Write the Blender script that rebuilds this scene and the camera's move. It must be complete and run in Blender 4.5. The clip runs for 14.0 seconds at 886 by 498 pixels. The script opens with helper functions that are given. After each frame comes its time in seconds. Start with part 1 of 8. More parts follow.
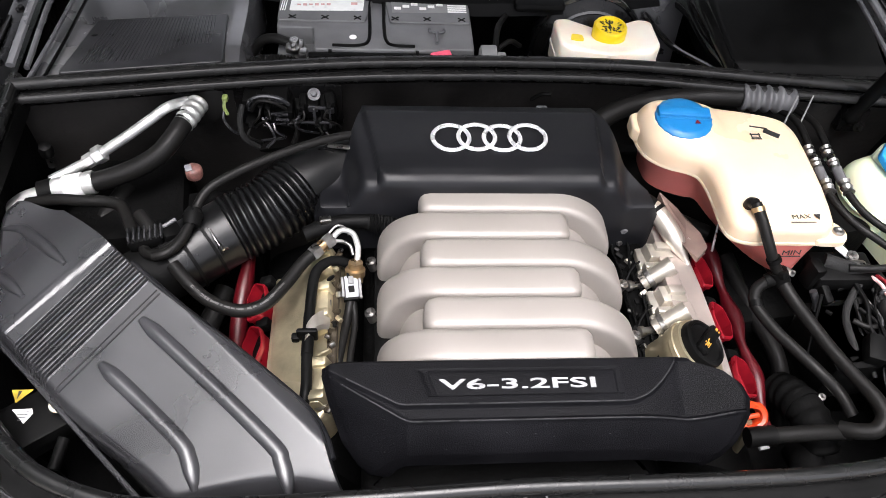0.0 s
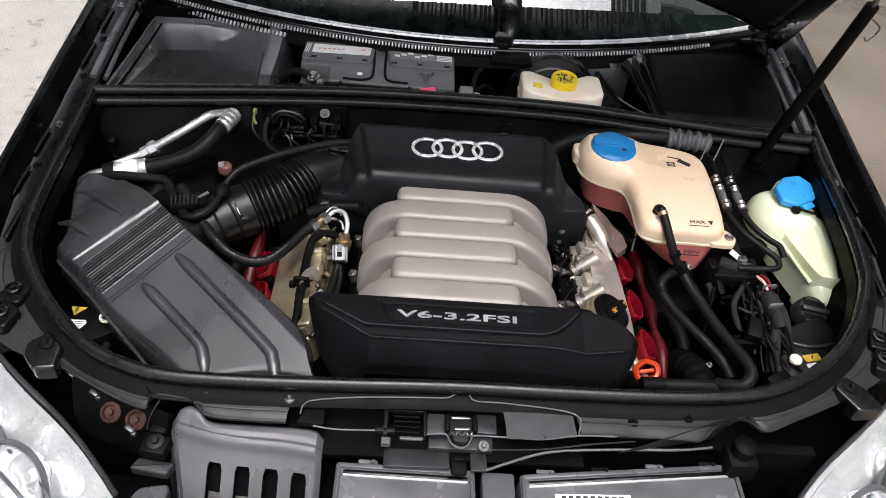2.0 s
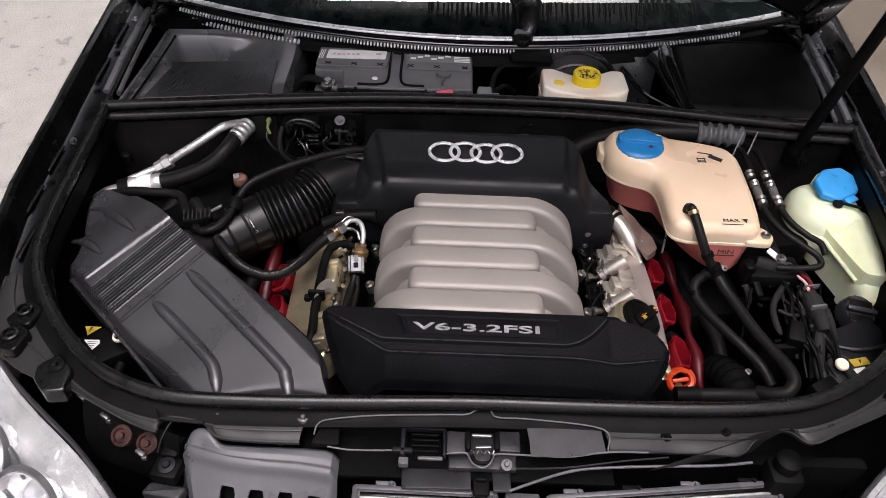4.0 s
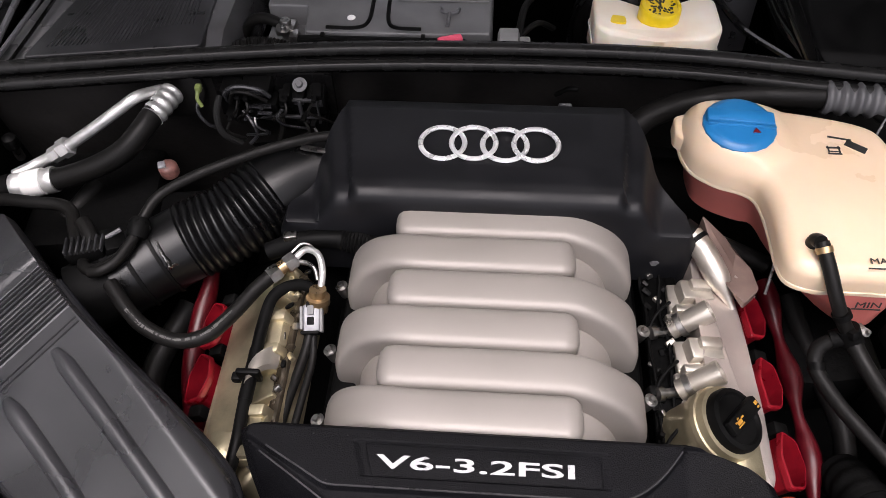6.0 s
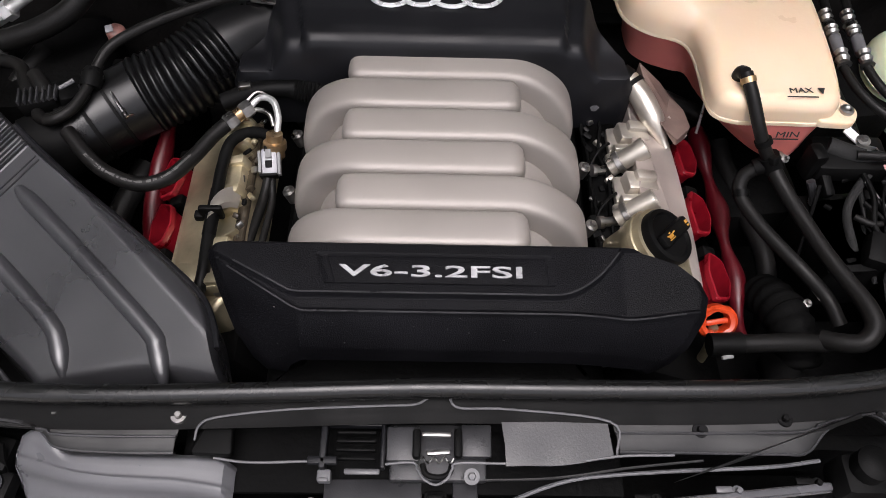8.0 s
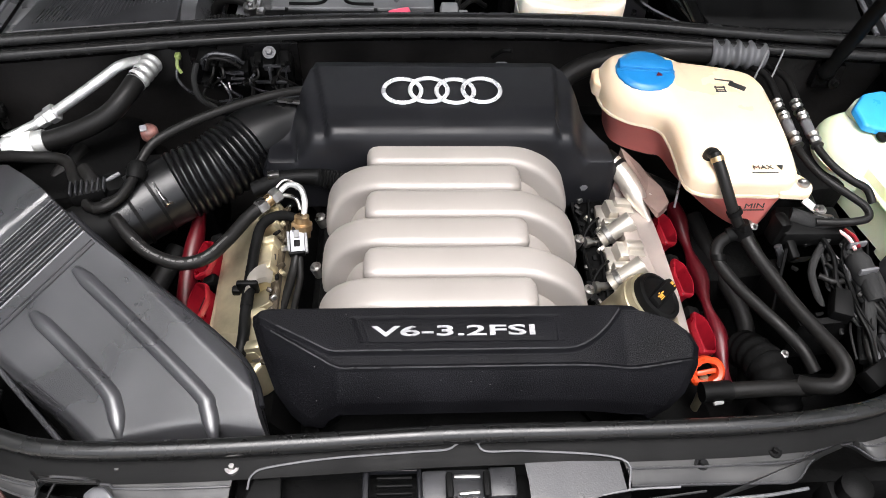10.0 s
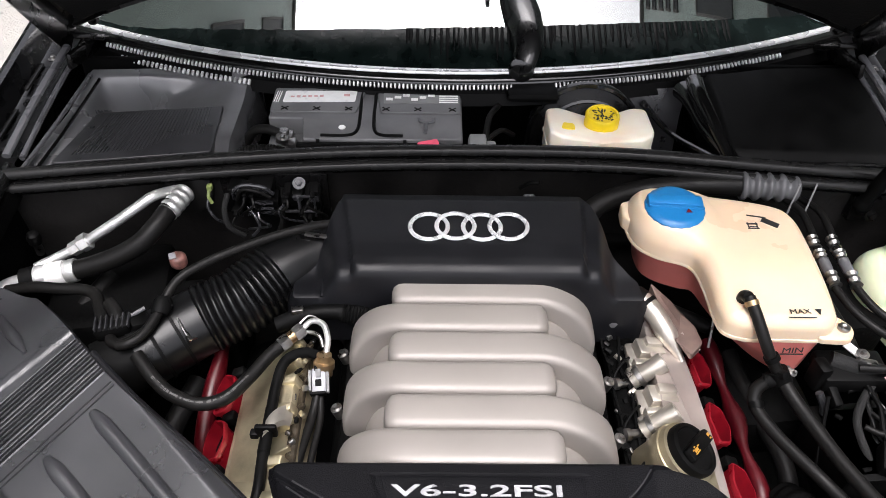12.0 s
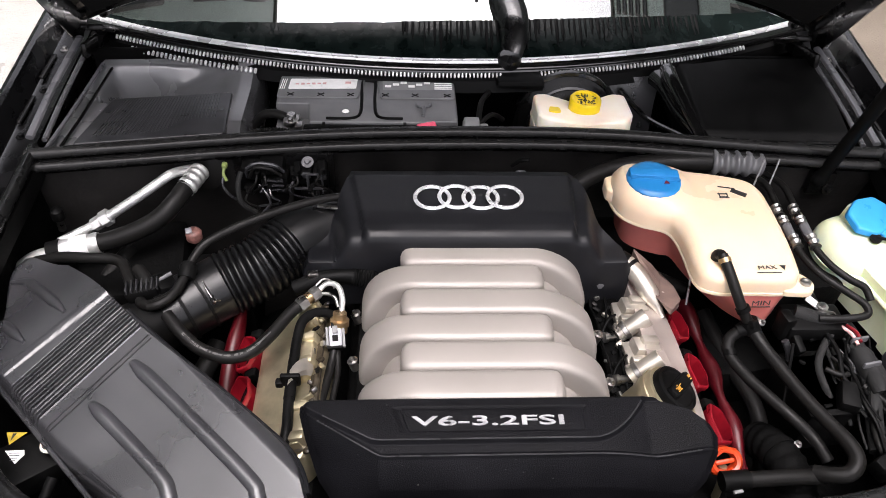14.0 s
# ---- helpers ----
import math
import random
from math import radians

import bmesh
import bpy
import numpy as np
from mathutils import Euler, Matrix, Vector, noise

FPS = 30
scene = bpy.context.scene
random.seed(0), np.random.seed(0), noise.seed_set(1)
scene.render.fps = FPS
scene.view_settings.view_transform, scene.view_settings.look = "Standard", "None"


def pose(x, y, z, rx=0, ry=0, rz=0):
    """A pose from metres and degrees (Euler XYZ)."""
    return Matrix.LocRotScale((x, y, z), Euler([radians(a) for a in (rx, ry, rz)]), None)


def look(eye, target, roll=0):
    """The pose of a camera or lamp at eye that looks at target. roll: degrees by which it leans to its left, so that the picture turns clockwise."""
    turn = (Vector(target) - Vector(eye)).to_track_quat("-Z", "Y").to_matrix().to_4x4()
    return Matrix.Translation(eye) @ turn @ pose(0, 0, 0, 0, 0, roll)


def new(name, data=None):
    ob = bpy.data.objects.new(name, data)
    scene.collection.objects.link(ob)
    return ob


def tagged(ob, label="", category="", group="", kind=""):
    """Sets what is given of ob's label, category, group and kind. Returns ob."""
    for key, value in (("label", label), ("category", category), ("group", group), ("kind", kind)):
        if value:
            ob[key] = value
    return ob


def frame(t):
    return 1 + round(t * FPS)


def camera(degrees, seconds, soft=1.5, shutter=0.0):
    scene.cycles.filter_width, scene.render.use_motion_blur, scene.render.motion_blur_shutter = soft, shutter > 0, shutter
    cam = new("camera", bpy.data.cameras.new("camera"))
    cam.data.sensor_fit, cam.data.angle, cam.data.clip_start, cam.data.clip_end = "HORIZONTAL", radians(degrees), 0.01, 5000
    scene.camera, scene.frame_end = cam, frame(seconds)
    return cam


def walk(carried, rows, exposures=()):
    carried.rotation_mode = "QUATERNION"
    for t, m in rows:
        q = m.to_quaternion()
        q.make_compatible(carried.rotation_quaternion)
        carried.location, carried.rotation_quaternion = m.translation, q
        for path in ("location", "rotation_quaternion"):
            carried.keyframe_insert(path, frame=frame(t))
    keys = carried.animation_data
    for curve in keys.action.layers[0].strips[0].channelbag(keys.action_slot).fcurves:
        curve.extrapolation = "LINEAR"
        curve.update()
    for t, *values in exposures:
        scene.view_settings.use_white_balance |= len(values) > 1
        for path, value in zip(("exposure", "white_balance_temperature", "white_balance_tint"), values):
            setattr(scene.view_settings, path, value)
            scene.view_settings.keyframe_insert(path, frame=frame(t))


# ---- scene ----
cam = camera(61.9, 14.0, soft=0.55)
PATH = [
    (0, (-0.177, 0.05, 1.752), (-0.018, 1.32, 0.214), 5.3),
    (0.5, (-0.126, -0.017, 1.765), (0.125, 1.253, 0.24), 4.9),
    (1, (-0.139, -0.123, 1.795), (0.174, 1.184, 0.314), 7.0),
    (1.5, (-0.144, -0.242, 1.833), (0.07, 1.167, 0.429), 6.2),
    (2, (-0.107, -0.302, 1.851), (0.003, 1.147, 0.476), 6.9),
    (2.2, (-0.089, -0.312, 1.84), (-0.023, 1.14, 0.467), 6.7),
    (4.3, (-0.067, -0.223, 1.816), (-0.095, 1.228, 0.441), 0.9),
    (4.5, (-0.063, -0.189, 1.802), (-0.135, 1.269, 0.435), 0.4),
    (5, (-0.064, -0.011, 1.737), (-0.102, 1.386, 0.306), 0.3),
    (5.5, (-0.067, 0.129, 1.709), (-0.181, 1.438, 0.201), -2.5),
    (5.6, (-0.062, 0.163, 1.699), (-0.197, 1.442, 0.167), -2.8),
    (6, (-0.009, 0.232, 1.658), (-0.12, 1.434, 0.063), -1.8),
    (6.5, (0.055, 0.255, 1.603), (0.055, 1.378, -0.052), 1.1),
    (7, (0.112, 0.237, 1.592), (0.173, 1.309, -0.095), 2.1),
    (7.5, (0.081, 0.172, 1.58), (0.126, 1.25, -0.105), 2.7),
    (7.7, (0.04, 0.139, 1.596), (0.071, 1.213, -0.091), 2.4),
    (9.8, (-0.091, -0.02, 1.676), (-0.048, 1.221, 0.108), 2.0),
    (10, (-0.069, 0.007, 1.689), (0.036, 1.284, 0.153), 3.2),
    (10.5, (-0.045, 0.077, 1.714), (0.046, 1.452, 0.265), 3.4),
    (11, (-0.048, 0.124, 1.729), (-0.177, 1.56, 0.342), 1.5),
    (11.5, (-0.042, 0.124, 1.726), (-0.123, 1.561, 0.337), 1.1),
    (12, (-0.061, 0.079, 1.729), (-0.038, 1.525, 0.348), 1.2),
    (12.5, (-0.094, 0.06, 1.756), (-0.064, 1.567, 0.442), 3.2),
    (13, (-0.108, 0.021, 1.73), (-0.109, 1.493, 0.376), 2.1),
    (13.5, (-0.131, -0.04, 1.737), (-0.089, 1.434, 0.386), 1.6),
    (13.7, (-0.129, -0.049, 1.73), (-0.066, 1.424, 0.38), 2.4),
    (14, (-0.121, -0.045, 1.749), (-0.011, 1.419, 0.391), 2.9),
]
EXPOSURE = [(0, 1.81, 6500, 14), (0.5, 1.87, 6500, 14), (1, 1.25, 6500, 14), (2, 1.07, 6500, 14), (4.5, 0.8, 6670, 20), (5, 1.07, 6670, 19), (6, 1.15, 6670, 19), (7, 0.71, 6550, 17), (7.7, 0.83, 6550, 17), (10, 1.88, 6500, 12), (10.5, 1.79, 6500, 12), (11, 1.7, 6500, 12), (11.5, 1.4, 6500, 15), (12.5, 1.45, 6500, 14), (13, 1.3, 6620, 18), (13.5, 1.57, 6620, 17), (14, 1.58, 6620, 17)]
walk(cam, [(t, look(eye, target, roll)) for t, eye, target, roll in PATH], EXPOSURE)

# ---- light and exposure ----
world = bpy.data.worlds.new("overcast_sky")
scene.world = world
world.use_nodes = True
wn = world.node_tree
sky = wn.nodes.new("ShaderNodeTexSky")
sky.sky_type = 'NISHITA'
sky.sun_disc = False
sky.sun_elevation = radians(78)
sky.sun_rotation = radians(180)
sky.air_density = 1.0
sky.dust_density = 5.0
sky.ozone_density = 1.0
wn.nodes["Background"].inputs["Strength"].default_value = 0.15
desat = wn.nodes.new("ShaderNodeHueSaturation")
desat.inputs["Saturation"].default_value = 0.25
wn.links.new(sky.outputs["Color"], desat.inputs["Color"])
wn.links.new(desat.outputs["Color"], wn.nodes["Background"].inputs["Color"])
sun = new("sun", bpy.data.lights.new("sun", "SUN"))
sun.data.energy = 0.9
sun.data.angle = radians(50)
sun.data.color = (0.97, 0.98, 1.0)
sun.matrix_world = look((-0.7, -1.2, 7.6), (0, 0.7, 0.9))

# ---- helpers ----


def material(name, color, rough=0.5, metal=0.0, var=0.25, scale=30.0, bump=0.1, bump_scale=400.0,
             coat=0.0, spec=0.5, fine=6.0, depth=0.001, sss=0.0, rvar=0.12, dirt=None):
    m = bpy.data.materials.new(name)
    m.use_nodes = True
    nt = m.node_tree
    b = nt.nodes["Principled BSDF"]
    b.inputs["Metallic"].default_value = metal
    b.inputs["Coat Weight"].default_value = coat
    b.inputs["Coat Roughness"].default_value = 0.08
    b.inputs["Specular IOR Level"].default_value = spec
    if sss:
        b.inputs["Subsurface Weight"].default_value = sss
        b.inputs["Subsurface Radius"].default_value = (0.03, 0.02, 0.012)
        b.inputs["Subsurface Scale"].default_value = 0.4
    co = nt.nodes.new("ShaderNodeTexCoord")
    big = nt.nodes.new("ShaderNodeTexNoise")
    big.inputs["Scale"].default_value = scale
    big.inputs["Detail"].default_value = 5.0
    small = nt.nodes.new("ShaderNodeTexNoise")
    small.inputs["Scale"].default_value = bump_scale
    small.inputs["Detail"].default_value = 3.0
    for n in (big, small):
        nt.links.new(co.outputs["Object"], n.inputs["Vector"])
    mix = nt.nodes.new("ShaderNodeMix")
    mix.data_type = 'RGBA'
    lo = [c * (1 - var) for c in color]
    hi = [min(1.0, c * (1 + var)) for c in color]
    if dirt:
        lo = list(dirt)
    mix.inputs["A"].default_value = (*lo, 1)
    mix.inputs["B"].default_value = (*hi, 1)
    ramp = nt.nodes.new("ShaderNodeMapRange")
    ramp.inputs["From Min"].default_value = 0.3
    ramp.inputs["From Max"].default_value = 0.7
    nt.links.new(big.outputs["Fac"], ramp.inputs["Value"])
    nt.links.new(ramp.outputs["Result"], mix.inputs["Factor"])
    nt.links.new(mix.outputs["Result"], b.inputs["Base Color"])
    rr = nt.nodes.new("ShaderNodeMapRange")
    rr.inputs["From Min"].default_value = 0.3
    rr.inputs["From Max"].default_value = 0.7
    rr.inputs["To Min"].default_value = max(0.02, rough - rvar)
    rr.inputs["To Max"].default_value = min(1.0, rough + rvar)
    nt.links.new(big.outputs["Fac"], rr.inputs["Value"])
    nt.links.new(rr.outputs["Result"], b.inputs["Roughness"])
    if bump:
        bp = nt.nodes.new("ShaderNodeBump")
        bp.inputs["Strength"].default_value = bump
        bp.inputs["Distance"].default_value = depth
        nt.links.new(small.outputs["Fac"], bp.inputs["Height"])
        nt.links.new(bp.outputs["Normal"], b.inputs["Normal"])
    return m


def glass(name, color, rough=0.0, ior=1.45):
    m = bpy.data.materials.new(name)
    m.use_nodes = True
    b = m.node_tree.nodes["Principled BSDF"]
    b.inputs["Base Color"].default_value = (*color, 1)
    b.inputs["Transmission Weight"].default_value = 1.0
    b.inputs["Roughness"].default_value = rough
    b.inputs["IOR"].default_value = ior
    return m


GRAIN = material("grained black plastic", (0.0048, 0.0048, 0.0058), 0.42, bump=0.6, bump_scale=780, depth=0.0013, scale=14, var=0.35, spec=0.07)
COVER = material("smooth black plastic", (0.0068, 0.0070, 0.0085), 0.46, bump=0.25, bump_scale=900, depth=0.0006, scale=12, var=0.3, spec=0.24)
SATIN = material("satin grey-black plastic", (0.031, 0.031, 0.034), 0.30, bump=0.22, bump_scale=1100, depth=0.0005, scale=9, var=0.2, rvar=0.06, spec=1.0)
DARK = material("dull black plastic", (0.0032, 0.0032, 0.0032), 0.55, bump=0.2, bump_scale=500, scale=25, var=0.5, spec=0.09)
RUBBER = material("black rubber", (0.0042, 0.0041, 0.0040), 0.46, bump=0.25, bump_scale=350, scale=40, var=0.5, dirt=(0.009, 0.0085, 0.008), spec=0.16)
SEAL = material("weathered rubber seal", (0.004, 0.004, 0.004), 0.27, bump=0.12, bump_scale=300, scale=30, var=0.4, dirt=(0.008, 0.008, 0.008), spec=0.45)
PAINT = material("black car paint", (0.0025, 0.0025, 0.0028), 0.28, coat=0.8, bump=0.03, bump_scale=900, scale=18, var=0.3, rvar=0.1, spec=0.4)
PAINT_DUSTY = material("dusty black paint", (0.002, 0.002, 0.0022), 0.24, rvar=0.1, coat=0.1, bump=0.12, bump_scale=200, scale=22, var=0.5, dirt=(0.0055, 0.0052, 0.005), spec=0.14)
# near-black colour stands in for the deep shade low in the bay
CAVITY = material("near-black metal for deep shade", (0.0025, 0.0025, 0.0025), 0.7, bump=0.5, bump_scale=90, depth=0.003, scale=15, var=0.6, spec=0.06)
SILVER = material("silver-grey painted aluminium", (0.302, 0.275, 0.254), 0.54, metal=0.33, bump=0.12, bump_scale=1300, depth=0.0004, scale=8, var=0.06, rvar=0.06)
CAST = material("cast aluminium", (0.52, 0.455, 0.31), 0.40, metal=0.85, bump=0.35, bump_scale=420, depth=0.0008, scale=25, var=0.25)
CAST_PALE = material("pale cast aluminium", (0.55, 0.51, 0.45), 0.38, metal=0.8, bump=0.3, bump_scale=420, depth=0.0008, scale=22, var=0.2)
ALU = material("bare aluminium pipe", (0.74, 0.74, 0.73), 0.40, metal=0.75, bump=0.1, bump_scale=500, scale=60, var=0.15)
STEEL = material("dull steel", (0.35, 0.34, 0.33), 0.35, metal=1.0, bump=0.15, bump_scale=300, scale=60, var=0.3)
BRASS = material("oily brass", (0.45, 0.31, 0.17), 0.35, metal=0.9, bump=0.2, bump_scale=400, scale=60, var=0.3)
CHROME = material("chromed plastic", (0.90, 0.90, 0.91), 0.28, metal=0.5, bump=0.0, scale=40, var=0.05, rvar=0.04)
RED = material("red lacquered plastic", (0.19, 0.004, 0.010), 0.36, bump=0.15, bump_scale=300, scale=40, var=0.3)
RIBHOSE = material("ribbed black hose plastic", (0.0035, 0.0035, 0.0038), 0.31, bump=0.1, bump_scale=600, scale=14, var=0.3, rvar=0.08, spec=0.36)
# darker copy of the red, with the shade low beside the heads in it
DARKRED = material("red plastic darkened for shade", (0.065, 0.0015, 0.0045), 0.4, bump=0.15, bump_scale=300, scale=40, var=0.3)
GLOSS = material("glossy wet black rubber", (0.004, 0.004, 0.004), 0.14, bump=0.1, bump_scale=300, scale=60, var=0.3, rvar=0.06, spec=0.7, coat=0.6)
ORANGE = material("orange plastic", (0.50, 0.045, 0.009), 0.35, bump=0.1, bump_scale=300, scale=40, var=0.15)
PINK = material("pink plastic", (0.75, 0.10, 0.17), 0.4, bump=0.1, scale=50, var=0.1)
CREAM = material("translucent cream polyethylene", (0.69, 0.545, 0.40), 0.32, bump=0.15, bump_scale=200, scale=9, var=0.07, sss=0.35, dirt=(0.70, 0.53, 0.37))
COOLANT = material("pink coolant behind polyethylene", (0.50, 0.15, 0.13), 0.4, bump=0.12, bump_scale=200, scale=14, var=0.12, sss=0.3)
MILK = material("greenish white polyethylene", (0.76, 0.80, 0.60), 0.42, bump=0.15, bump_scale=200, scale=10, var=0.1, sss=0.35, dirt=(0.66, 0.72, 0.48))
IVORY = material("ivory polyethylene", (0.88, 0.83, 0.72), 0.42, bump=0.12, bump_scale=200, scale=14, var=0.06, sss=0.3, dirt=(0.86, 0.72, 0.58))
BLUE = material("blue plastic", (0.008, 0.17, 0.43), 0.4, bump=0.12, bump_scale=500, scale=25, var=0.12)
PALEBLUE = material("sky blue plastic", (0.03, 0.32, 0.72), 0.38, bump=0.1, bump_scale=500, scale=25, var=0.1)
YELLOW = material("yellow plastic", (0.86, 0.62, 0.01), 0.38, bump=0.1, bump_scale=300, scale=40, var=0.1)
PAPER = material("white paper label", (0.92, 0.91, 0.89), 0.35, bump=0.05, scale=60, var=0.06)
PALEPINK = material("faded red print", (0.72, 0.42, 0.40), 0.5, bump=0.0, scale=60, var=0.2)
INK = material("black print", (0.02, 0.02, 0.02), 0.5, bump=0.0, scale=60, var=0.1)
GREYBOX = material("grey plastic", (0.10, 0.10, 0.105), 0.45, bump=0.2, bump_scale=500, scale=30, var=0.2)
BATTERY = material("charcoal battery case", (0.115, 0.115, 0.117), 0.40, bump=0.2, bump_scale=600, scale=16, var=0.25)
TRAY = material("dusty grey-black plastic", (0.100, 0.100, 0.104), 0.24, bump=0.15, bump_scale=500, scale=10, var=0.25, spec=1.0)
DUSTRUBBER = material("dusty rubber lip", (0.011, 0.011, 0.011), 0.26, bump=0.2, bump_scale=300, scale=26, var=0.4, dirt=(0.012, 0.0117, 0.0114), spec=0.16)
FIREWALL = material("dusty black bulkhead", (0.008, 0.0072, 0.0068), 0.6, bump=0.5, bump_scale=60, depth=0.004, scale=9, var=0.7, spec=0.3)
# darker than the pale castings: the plate's turn from the light is included
PLATE = material("warm grey cast metal with shade in it", (0.46, 0.40, 0.365), 0.42, metal=0.6, bump=0.25, bump_scale=420, depth=0.0006, scale=18, var=0.15)
BROWNPLATE = material("brownish sheet metal", (0.20, 0.14, 0.12), 0.45, metal=0.4, bump=0.2, bump_scale=300, scale=25, var=0.3)
DARK_BROWN = material("mottled dark brown", (0.030, 0.023, 0.015), 0.35, bump=0.4, bump_scale=150, depth=0.002, scale=60, var=0.6)
WORN = material("worn pale rubber", (0.065, 0.063, 0.060), 0.6, bump=0.2, scale=90, var=0.4)
PANEL = material("satin black painted panel", (0.0065, 0.0065, 0.007), 0.52, bump=0.15, bump_scale=200, scale=20, var=0.4, dirt=(0.020, 0.0195, 0.019), spec=0.42)
LETTER = material("brushed silver letters", (0.42, 0.42, 0.43), 0.34, metal=0.45, bump=0.2, bump_scale=900, scale=60, var=0.15)
CONNECTOR = material("pale grey connector plastic", (0.34, 0.34, 0.36), 0.4, bump=0.15, bump_scale=500, scale=60, var=0.2)
LABELYELLOW = material("faded yellow label", (0.52, 0.36, 0.03), 0.5, bump=0.05, scale=90, var=0.25)
# black rubber trim coloured pale for the sky reflected in it
TRIM = material("wet trim with sky sheen in its colour", (0.78, 0.78, 0.79), 0.28, metal=0.6, bump=0.06, bump_scale=90, depth=0.001, scale=25, var=0.15, rvar=0.08)
LOCKGREY = material("dark grey painted steel", (0.026, 0.026, 0.028), 0.36, bump=0.2, bump_scale=500, scale=25, var=0.35, spec=0.4)
SCOOP = material("grey moulded plastic", (0.088, 0.088, 0.094), 0.30, bump=0.2, bump_scale=800, depth=0.0005, scale=12, var=0.2, spec=0.5)
RUST = material("brownish rusted metal", (0.05, 0.022, 0.018), 0.6, bump=0.3, bump_scale=300, scale=60, var=0.4, spec=0.2)
FELT = material("black bonnet liner felt", (0.008, 0.008, 0.008), 0.95, bump=0.6, bump_scale=250, depth=0.002, scale=12, var=0.3, spec=0.1)
FABRIC = material("black cloth tape", (0.0055, 0.0055, 0.0055), 0.85, bump=0.6, bump_scale=600, scale=40, var=0.4)
FOAMGREY = material("grey foam pad", (0.22, 0.22, 0.22), 0.8, bump=0.3, bump_scale=300, scale=40, var=0.15)
REFLECTOR = material("chromed reflector", (0.90, 0.90, 0.91), 0.17, metal=0.66, bump=0.8, bump_scale=45, depth=0.006, scale=20, var=0.12)
GROUND = material("wet concrete ground", (0.155, 0.128, 0.10), 0.42, bump=0.5, bump_scale=60, depth=0.006, scale=1.6, var=0.2, rvar=0.22)
PAVING = material("light wet concrete paving", (0.44, 0.42, 0.385), 0.36, bump=1.0, bump_scale=110, depth=0.008, scale=11, var=0.10, rvar=0.12)
RENDER = material("grey-green rendered wall", (0.19, 0.235, 0.215), 0.8, bump=0.4, bump_scale=40, depth=0.005, scale=0.6, var=0.15)
PANE = material("dark window pane", (0.012, 0.014, 0.016), 0.5, bump=0.0, scale=1, var=0.2, rvar=0.03, spec=0.1)
ROOF = material("dark roof tiles", (0.06, 0.055, 0.05), 0.8, bump=0.4, bump_scale=8, scale=2, var=0.3)
DARK_REFLECTION = material("dark reflection on the glass", (0.0035, 0.0065, 0.0060), 0.22, bump=0.25, bump_scale=70, depth=0.002, scale=30, var=0.5, spec=0.14)
# whitish colour paints the glints on the black rubber teeth
TOOTH = material("rubber teeth with wet glints in the colour", (0.80, 0.80, 0.80), 0.3, metal=0.5, bump=0.2, bump_scale=200, scale=70, var=0.4)
LENS = glass("clear headlight lens", (0.97, 0.98, 0.98))
SCREEN = glass("green-tinted windscreen glass", (0.72, 0.80, 0.76), ior=3.0)


# the nose of the car sits a little higher and further forward than its drawing
NOSE = Vector((0, -0.015, 0.037))
shift = [Vector((0, 0, 0))]


def part(name, bm, mat, parent=None, label="", angle=38, at=None):
    """One mesh object from a bmesh, under parent, with edges sharper than angle kept crisp."""
    bmesh.ops.recalc_face_normals(bm, faces=bm.faces)
    lim = radians(angle)
    for f in bm.faces:
        f.smooth = True
    for e in bm.edges:
        if len(e.link_faces) == 2:
            e.smooth = e.calc_face_angle(0) < lim
    me = bpy.data.meshes.new(name)
    bm.to_mesh(me)
    bm.free()
    me.materials.append(mat)
    ob = new(name, me)
    if parent is not None:
        ob.parent = parent
        base = parent
        off = Vector(parent.location)
        while base.parent is not None:
            base = base.parent
            off += Vector(base.location)
        ob.location = (-off if at is None else Vector(at)) + shift[0]
    if label:
        ob["label"] = label
    return ob


def thing(name, label, category, at=(0, 0, 0), group="", kind=""):
    ob = new(name)
    ob.location = at
    ob.empty_display_size = 0.02
    return tagged(ob, label, category, group, kind)


def join(*bms):
    out = bmesh.new()
    for b in bms:
        me = bpy.data.meshes.new("tmp")
        b.to_mesh(me)
        b.free()
        out.from_mesh(me)
        bpy.data.meshes.remove(me)
    return out


def moved(bm, m):
    bmesh.ops.transform(bm, matrix=m, verts=bm.verts)
    return bm


def box(c, s, bev=0.002, rot=(0, 0, 0), segs=2):
    bm = bmesh.new()
    bmesh.ops.create_cube(bm, size=1.0)
    bmesh.ops.scale(bm, vec=s, verts=bm.verts)
    if bev:
        bmesh.ops.bevel(bm, geom=bm.edges[:], offset=min(bev, 0.49 * min(s)), segments=segs, affect='EDGES', profile=0.5)
    return moved(bm, pose(*c, *rot))


def rounded(poly, r, n=5):
    """A closed outline with its corners rounded to the radius r."""
    out = []
    k = len(poly)
    for i in range(k):
        p, a, b = Vector(poly[i]), Vector(poly[i - 1]), Vector(poly[(i + 1) % k])
        u, v = (a - p), (b - p)
        d = min(r, u.length * 0.45, v.length * 0.45)
        s, e = p + u.normalized() * d, p + v.normalized() * d
        for j in range(n + 1):
            t = j / n
            out.append((1 - t) ** 2 * s + 2 * t * (1 - t) * p + t * t * e)
    return out


